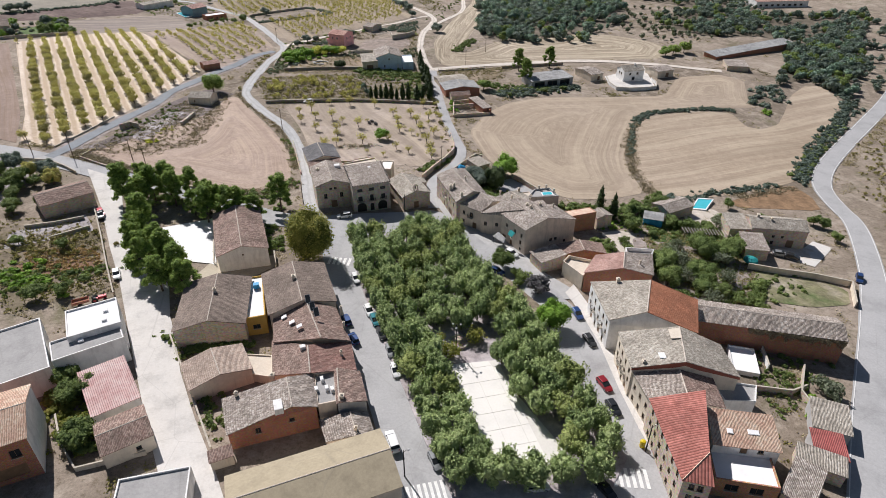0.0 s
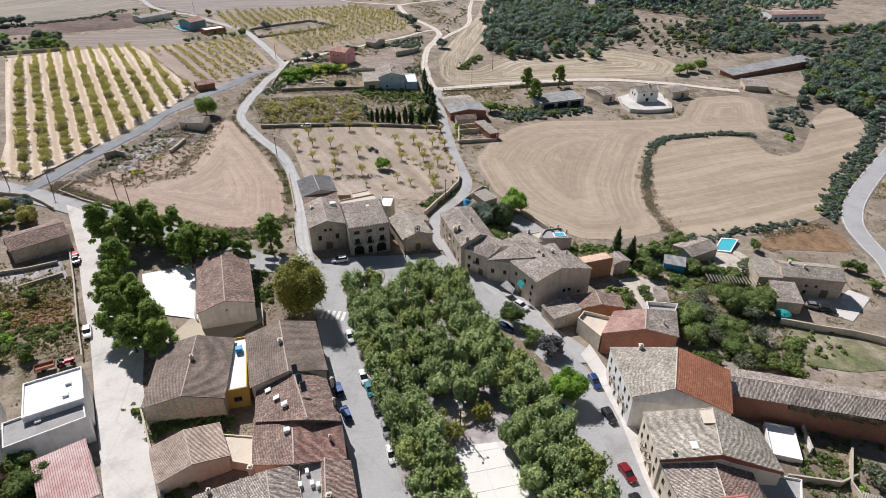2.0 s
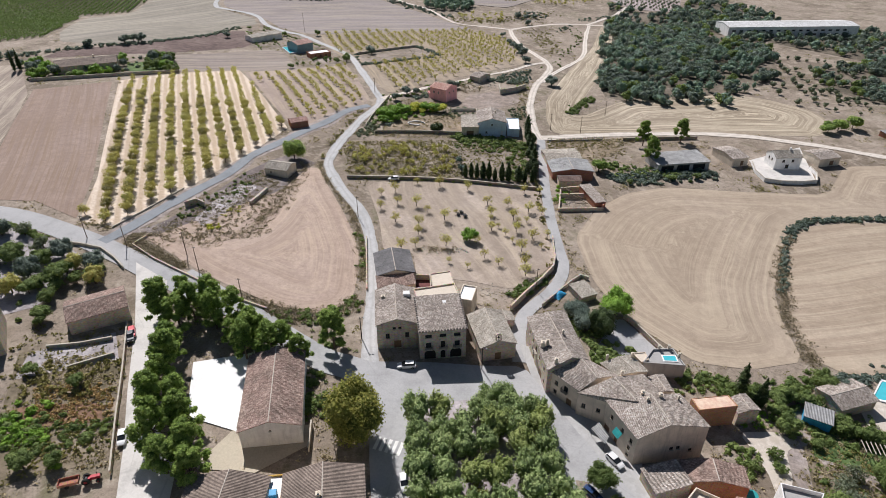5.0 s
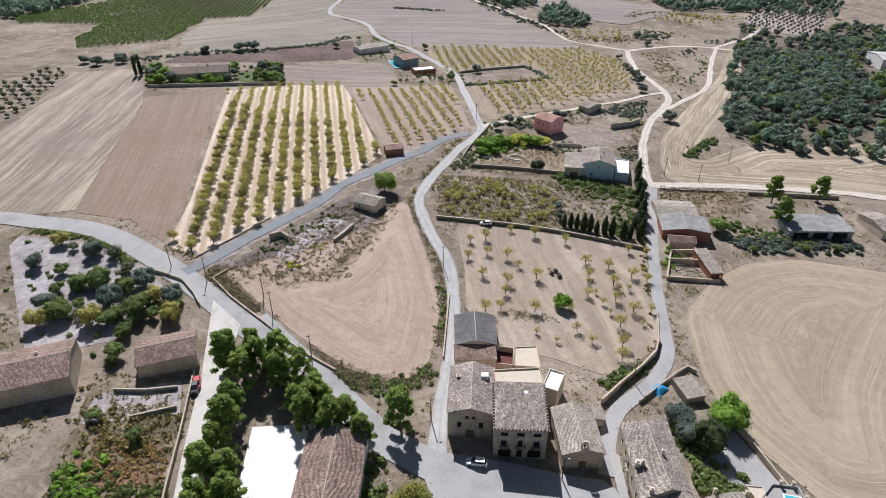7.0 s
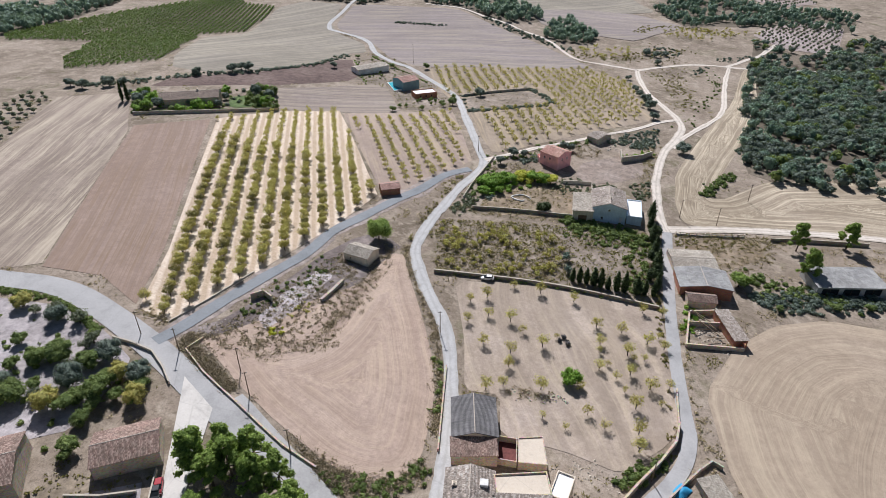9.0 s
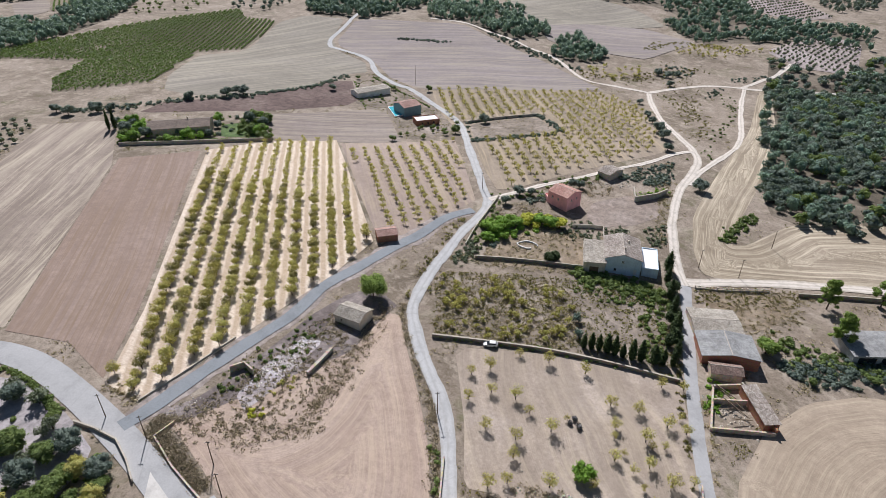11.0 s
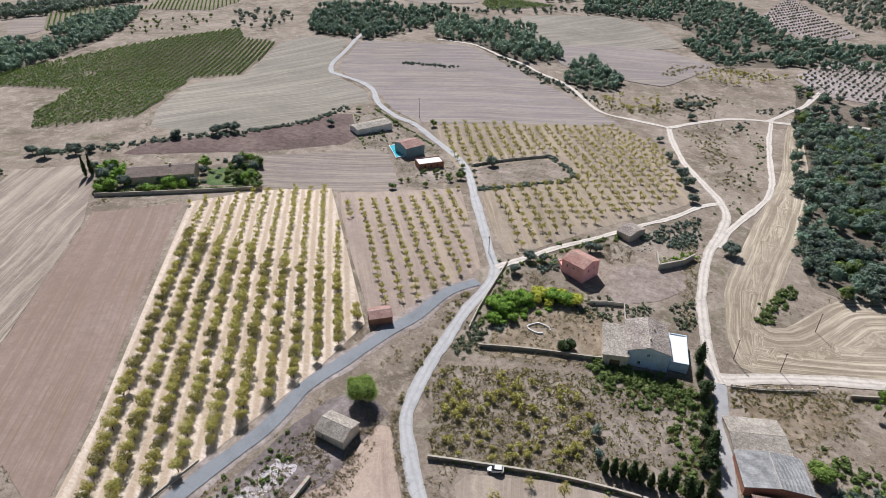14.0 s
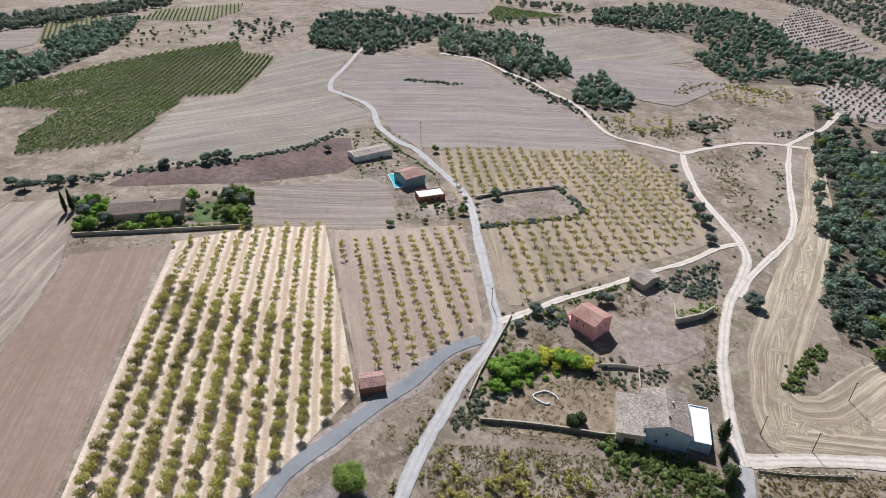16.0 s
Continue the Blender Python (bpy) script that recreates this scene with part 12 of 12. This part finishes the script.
def car(pts, colour, label, kind="car", L=4.2, W=1.75, H=1.48):
    """Lower body, glass house, roof, wheels and lamps; x points to the front."""
    (x0, y0), (x1, y1) = pts
    x, y = (x0 + x1) / 2, (y0 + y1) / 2
    th = tagged(new(kind), label, "car" if kind == "car" else "van")
    th.location, th.rotation_euler = (x, y, float(gz(x, y)) + 0.26), (0, 0, math.atan2(y1 - y0, x1 - x0))
    van = kind == "van"
    hood = 0.62 * H if not van else 0.7 * H

    def loft(sections):
        bm = bmesh.new()
        rings = []
        for xx, hw, lo, hi in sections:
            rings.append([bm.verts.new(p) for p in ((xx, -hw * 0.94, lo), (xx, -hw, lo + (hi - lo) * 0.45), (xx, -hw * 0.9, hi), (xx, hw * 0.9, hi), (xx, hw, lo + (hi - lo) * 0.45), (xx, hw * 0.94, lo))])
        for a, b in zip(rings, rings[1:]):
            for k in range(6):
                bm.faces.new((a[k], a[(k + 1) % 6], b[(k + 1) % 6], b[k]))
        bm.faces.new(rings[0][::-1])
        bm.faces.new(rings[-1])
        bmesh.ops.recalc_face_normals(bm, faces=bm.faces[:])
        return bm

    h = L / 2
    w = W / 2
    part("body", loft([(-h, w * 0.86, 0.35, hood * 0.92), (-h + 0.2, w * 0.97, 0.22, hood), (-h * 0.4, w, 0.2, hood), (h * 0.35, w, 0.2, hood * 0.98), (h - 0.45, w * 0.97, 0.2, hood * 0.86), (h, w * 0.82, 0.3, hood * 0.66)]), PAINTS[colour], th)
    rear = -h + (0.12 if van else 0.25)
    glass = part("glasshouse", loft([(rear, w * 0.86, hood - 0.04, hood + 0.05), (rear + 0.35, w * 0.84, hood - 0.04, H - 0.07), (h * 0.05 + (0.4 if van else 0), w * 0.84, hood - 0.04, H - 0.06), (h * 0.5, w * 0.85, hood - 0.06, hood + 0.0)]), M["glass"], th, "dark tinted car windows")
    part("roof", loft([(rear + 0.3, w * 0.8, H - 0.09, H - 0.02), (0, w * 0.82, H - 0.08, H), (h * 0.1 + (0.4 if van else 0), w * 0.8, H - 0.09, H - 0.02)]), PAINTS[colour], th)
    for sx_ in (-h * 0.62, h * 0.62):
        for sy in (-1, 1):
            bm = bmesh.new()
            tube(bm, [(sx_, sy * (w - 0.2), 0.31), (sx_, sy * (w + 0.01), 0.31)], [0.32, 0.32], 14)
            wh = part("wheel", bm, TYRE, th)
            bm = bmesh.new()
            tube(bm, [(sx_, sy * (w - 0.02), 0.31), (sx_, sy * (w + 0.025), 0.31)], [0.2, 0.18], 10)
            part("rim", bm, RIM, wh)
    for sy in (-1, 1):
        bm = bmesh.new()
        box(bm, h - 0.14, sy * w * 0.62 - 0.16, hood * 0.55, h - 0.02, sy * w * 0.62 + 0.16, hood * 0.68)
        part("headlight", bm, LAMP, th)
        bm = bmesh.new()
        box(bm, -h - 0.02, sy * w * 0.68 - 0.14, hood * 0.6, -h + 0.1, sy * w * 0.68 + 0.14, hood * 0.8)
        part("tail_light", bm, REAR, th)
    return th


car([(-21.0, 104.5), (-23.4, 109.7)], "blue", "blue hatchback parked along the street")
car([(-18.6, 98.3), (-20.8, 102.9)], "blue", "dark blue car parked along the street")
car([(-8.3, 70.0), (-10.1, 75.0)], "white", "white van parked along the street", "van", 4.9, 1.9, 1.95)
car([(-22.9, 126.1), (-21.3, 121.7)], "white", "white car parked below the plane trees")
car([(-18.1, 112.6), (-16.8, 109.2)], "white", "white car parked below the plane trees")
car([(-16.4, 109.2), (-15.0, 105.6)], "teal", "teal car parked below the plane trees")
car([(-14.5, 104.6), (-13.0, 100.6)], "dark", "dark car parked below the plane trees")
car([(-11.9, 99.1), (-10.8, 95.2)], "grey", "grey car parked below the plane trees")
car([(-10.4, 93.1), (-9.3, 89.2)], "white", "white car parked below the plane trees")
car([(-2.2, 70.8), (-0.5, 66.7)], "grey", "pale blue-grey car parked below the plane trees")
car([(31.5, 114.8), (32.8, 109.6)], "blue", "blue car parked by the tall house")
car([(32.3, 104.8), (33.8, 100.2)], "dark", "dark grey car parked by the houses")
car([(32.4, 90.8), (34.0, 86.7)], "red", "dark red car parked by the houses")
car([(32.8, 84.6), (34.2, 80.1)], "dark", "black car parked by the houses")
car([(22.6, 111.2), (24.2, 107.5)], "white", "white car parked by the kerbed strip")
car([(23.4, 104.6), (25.4, 101.0)], "teal", "teal car parked below the plane trees")
car([(14.5, 63.7), (17.5, 64.0)], "white", "white car parked at the end of the plaza")
car([(27.0, 64.7), (28.3, 62.5)], "dark", "dark car parked at the end of the plaza")
car([(-27.3, 156.4), (-31.7, 155.3)], "white", "white estate car parked before the stone house", L=4.6, H=1.6)
car([(17.4, 140.2), (20.5, 136.9)], "white", "white car parked beside the terraced houses")
car([(12.8, 130.5), (15.7, 128.3)], "blue", "blue car parked by the kerbed strip")
car([(-56.2, 253.0), (-60.5, 251.8)], "white", "white car on the dirt below the wall")
car([(96.5, 145.8), (99.3, 145.1)], "grey", "grey car in the farmhouse yard")
car([(99.3, 144.7), (102.1, 143.5)], "dark", "dark car in the farmhouse yard")
car([(116.0, 136.9), (113.2, 131.6)], "blue", "dark blue car on the country road")
car([(-99.0, 150.8), (-96.2, 146.6)], "dark", "dark car parked on the concrete street")
car([(-82.0, 123.5), (-79.5, 118.9)], "white", "white car parked by the garden")
car([(-99.0, 151.2), (-97.3, 148.9)], "red", "red car on the concrete street")

# tractor with trailer
(ux, uy), (vx, vy) = [(-80.4, 111.1), (-78.1, 112.3)]
tr = tagged(new("tractor"), "old red tractor parked by the depot", "tractor")
tr.location, tr.rotation_euler = (ux, uy, float(gz(ux, uy)) + 0.25), (0, 0, math.atan2(vy - uy, vx - ux))
red = PAINTS["red"]
bm = bmesh.new()
box(bm, 0.2, -0.35, 0.6, 1.9, 0.35, 1.25)
box(bm, -0.9, -0.3, 0.5, 0.2, 0.3, 0.95)
part("body", bm, red, tr)
bm = bmesh.new()
box(bm, -0.8, -0.25, 0.95, -0.3, 0.25, 1.15)
box(bm, -0.85, -0.25, 1.15, -0.72, 0.25, 1.5)
part("seat", bm, M["dark_metal"], tr)
bm = bmesh.new()
tube(bm, [(1.4, 0.2, 1.2), (1.4, 0.2, 2.0)], [0.05, 0.05], 6)
part("exhaust", bm, M["dark_metal"], tr)
for wx, rw in ((-0.6, 0.7), (1.5, 0.4)):
    for sy in (-1, 1):
        bm = bmesh.new()
        tube(bm, [(wx, sy * 0.5, rw), (wx, sy * 0.85, rw)], [rw, rw], 16)
        wh = part("wheel", bm, TYRE, tr)
        bm = bmesh.new()
        tube(bm, [(wx, sy * 0.6, rw), (wx, sy * 0.87, rw)], [rw * 0.5, rw * 0.45], 10)
        part("rim", bm, red, wh)
(qx, qy), (wx_, wy_) = [(-83.5, 109.5), (-81.3, 110.7)]
tl = tagged(new("trailer"), "low farm trailer with rusty sides", "trailer")
tl.location, tl.rotation_euler = (qx, qy, float(gz(qx, qy)) + 0.25), (0, 0, math.atan2(wy_ - qy, wx_ - qx))
bm = bmesh.new()
box(bm, -1.8, -0.9, 0.7, 1.8, 0.9, 0.8)
for q in ((-1.8, -0.9, 1.8, -0.82), (-1.8, 0.82, 1.8, 0.9), (-1.8, -0.82, -1.72, 0.82), (1.72, -0.82, 1.8, 0.82)):
    box(bm, q[0], q[1], 0.8, q[2], q[3], 1.3)
part("bed", bm, M["brick"], tl)
for sy in (-1, 1):
    bm = bmesh.new()
    tube(bm, [(-0.3, sy * 0.75, 0.4), (-0.3, sy * 0.98, 0.4)], [0.4, 0.4], 14)
    part("wheel", bm, TYRE, tl)

bx1, by1 = [(36.7, 73.4)][0]
bn = tagged(new("litter_bin"), "bright yellow recycling bin on the pavement", "bin")
bn.location = (bx1, by1, float(gz(bx1, by1)) + 0.3)
bm = bmesh.new()
tube(bm, [(0, 0, 0), (0, 0, 1.2), (0, 0, 1.5), (0, 0, 1.6)], [0.5, 0.55, 0.45, 0.1], 10)
part("drum", bm, plain("yellow_plastic", (0.75, 0.55, 0.02), 0.4), bn)


low_wall([(31.9, 324.7), (42.5, 328.7), (54.4, 332.5), (66.8, 336.2)], 1.4, 0.3, "drystone", "low stained wall along the gravel road")

# ---- balconies and gable trims of the village houses
def balcony(hs, at, z, w, label):
    """A slab with an iron railing on the street front of a house; at: distance along the front."""
    cx, cy, rot, L, W, h = hs
    th = tagged(new("balcony"), label, "balcony")
    th.location, th.rotation_euler = (cx, cy, float(gz(cx, cy))), (0, 0, radians(rot))
    x, y = -L / 2 + at, -W / 2
    bm = bmesh.new()
    box(bm, x - w / 2, y - 0.75, z - 0.14, x + w / 2, y + 0.05, z)
    part("slab", bm, M["sill"], th)
    bm = bmesh.new()
    n = int(w / 0.14)
    for i in range(n + 1):
        px = x - w / 2 + 0.03 + (w - 0.06) * i / n
        box(bm, px - 0.012, y - 0.72, z, px + 0.012, y - 0.70, z + 0.95)
    for sx_ in (x - w / 2 + 0.02, x + w / 2 - 0.04):
        for k in range(5):
            box(bm, sx_, y - 0.68 + 0.14 * k, z, sx_ + 0.02, y - 0.66 + 0.14 * k, z + 0.95)
        box(bm, sx_, y - 0.72, z + 0.95, sx_ + 0.03, y, z + 0.99)
    box(bm, x - w / 2 + 0.02, y - 0.73, z + 0.95, x + w / 2 - 0.02, y - 0.69, z + 0.99)
    part("railing", bm, M["dark_metal"], th, "thin dark iron railing")
    return th


for at in (2.2, 5.7, 9.2):
    balcony((-23.5, 167.1, 18.4, 11.4, 12.2, 9), at, 3.45, 2.0, "iron balcony on the front of the stone mansion")
balcony((7.8, 153.5, -38.1, 8.26, 0.0, 7), 4.6, 3.5, 1.7, "iron balcony on the plastered terraced house")
balcony((0.95, 164.3, -72.2, 19.3, 0.0, 7), 9.2, 4.1, 1.9, "iron balcony on the long stone house")
for at in (4.4, 10.0):
    balcony((35.4, 107.4, -85.1, 13.8, 0.0, 8), at, 3.6, 1.5, "iron balcony on the tall white house")
for at in (4.0, 6.6):
    balcony((37.05, 91.3, -90.0, 10.4, 0.0, 7.5), at, 3.3, 1.6, "iron balcony on the cream house")


# dry creeper hanging over the brick wall of the long barn
cx, cy, rot, L, W, h = (73.4, 105.4, -13.2, 30.4, 7.7, 6.4)
rr = np.random.RandomState(611)
n = 2600
u = rr.uniform(-0.15, 0.5, n) * L
dep = rr.beta(1.2, 3.0, n) * (1.2 + 1.3 * np.abs(np.sin(u * 0.9 + 1.0)) + 0.6 * np.sin(u * 2.3))
c, s_ = math.cos(radians(rot)), math.sin(radians(rot))
v = -W / 2 - 0.3 - rr.uniform(0, 0.25, n)
P3 = np.stack([cx + u * c - v * s_, cy + u * s_ + v * c, float(gz(cx, cy)) + h - 0.1 - dep], 1)
creeper = new("creeper", quads_mesh("creeper", leaf_quads(rr, P3, np.tile([s_ * 0.8, -c * 0.8, 0.4], (n, 1)), 0.16), M["lf_bramble"]))
tagged(creeper, "dry brown creeper hanging over a brick barn wall", "creeper", kind="stuff")
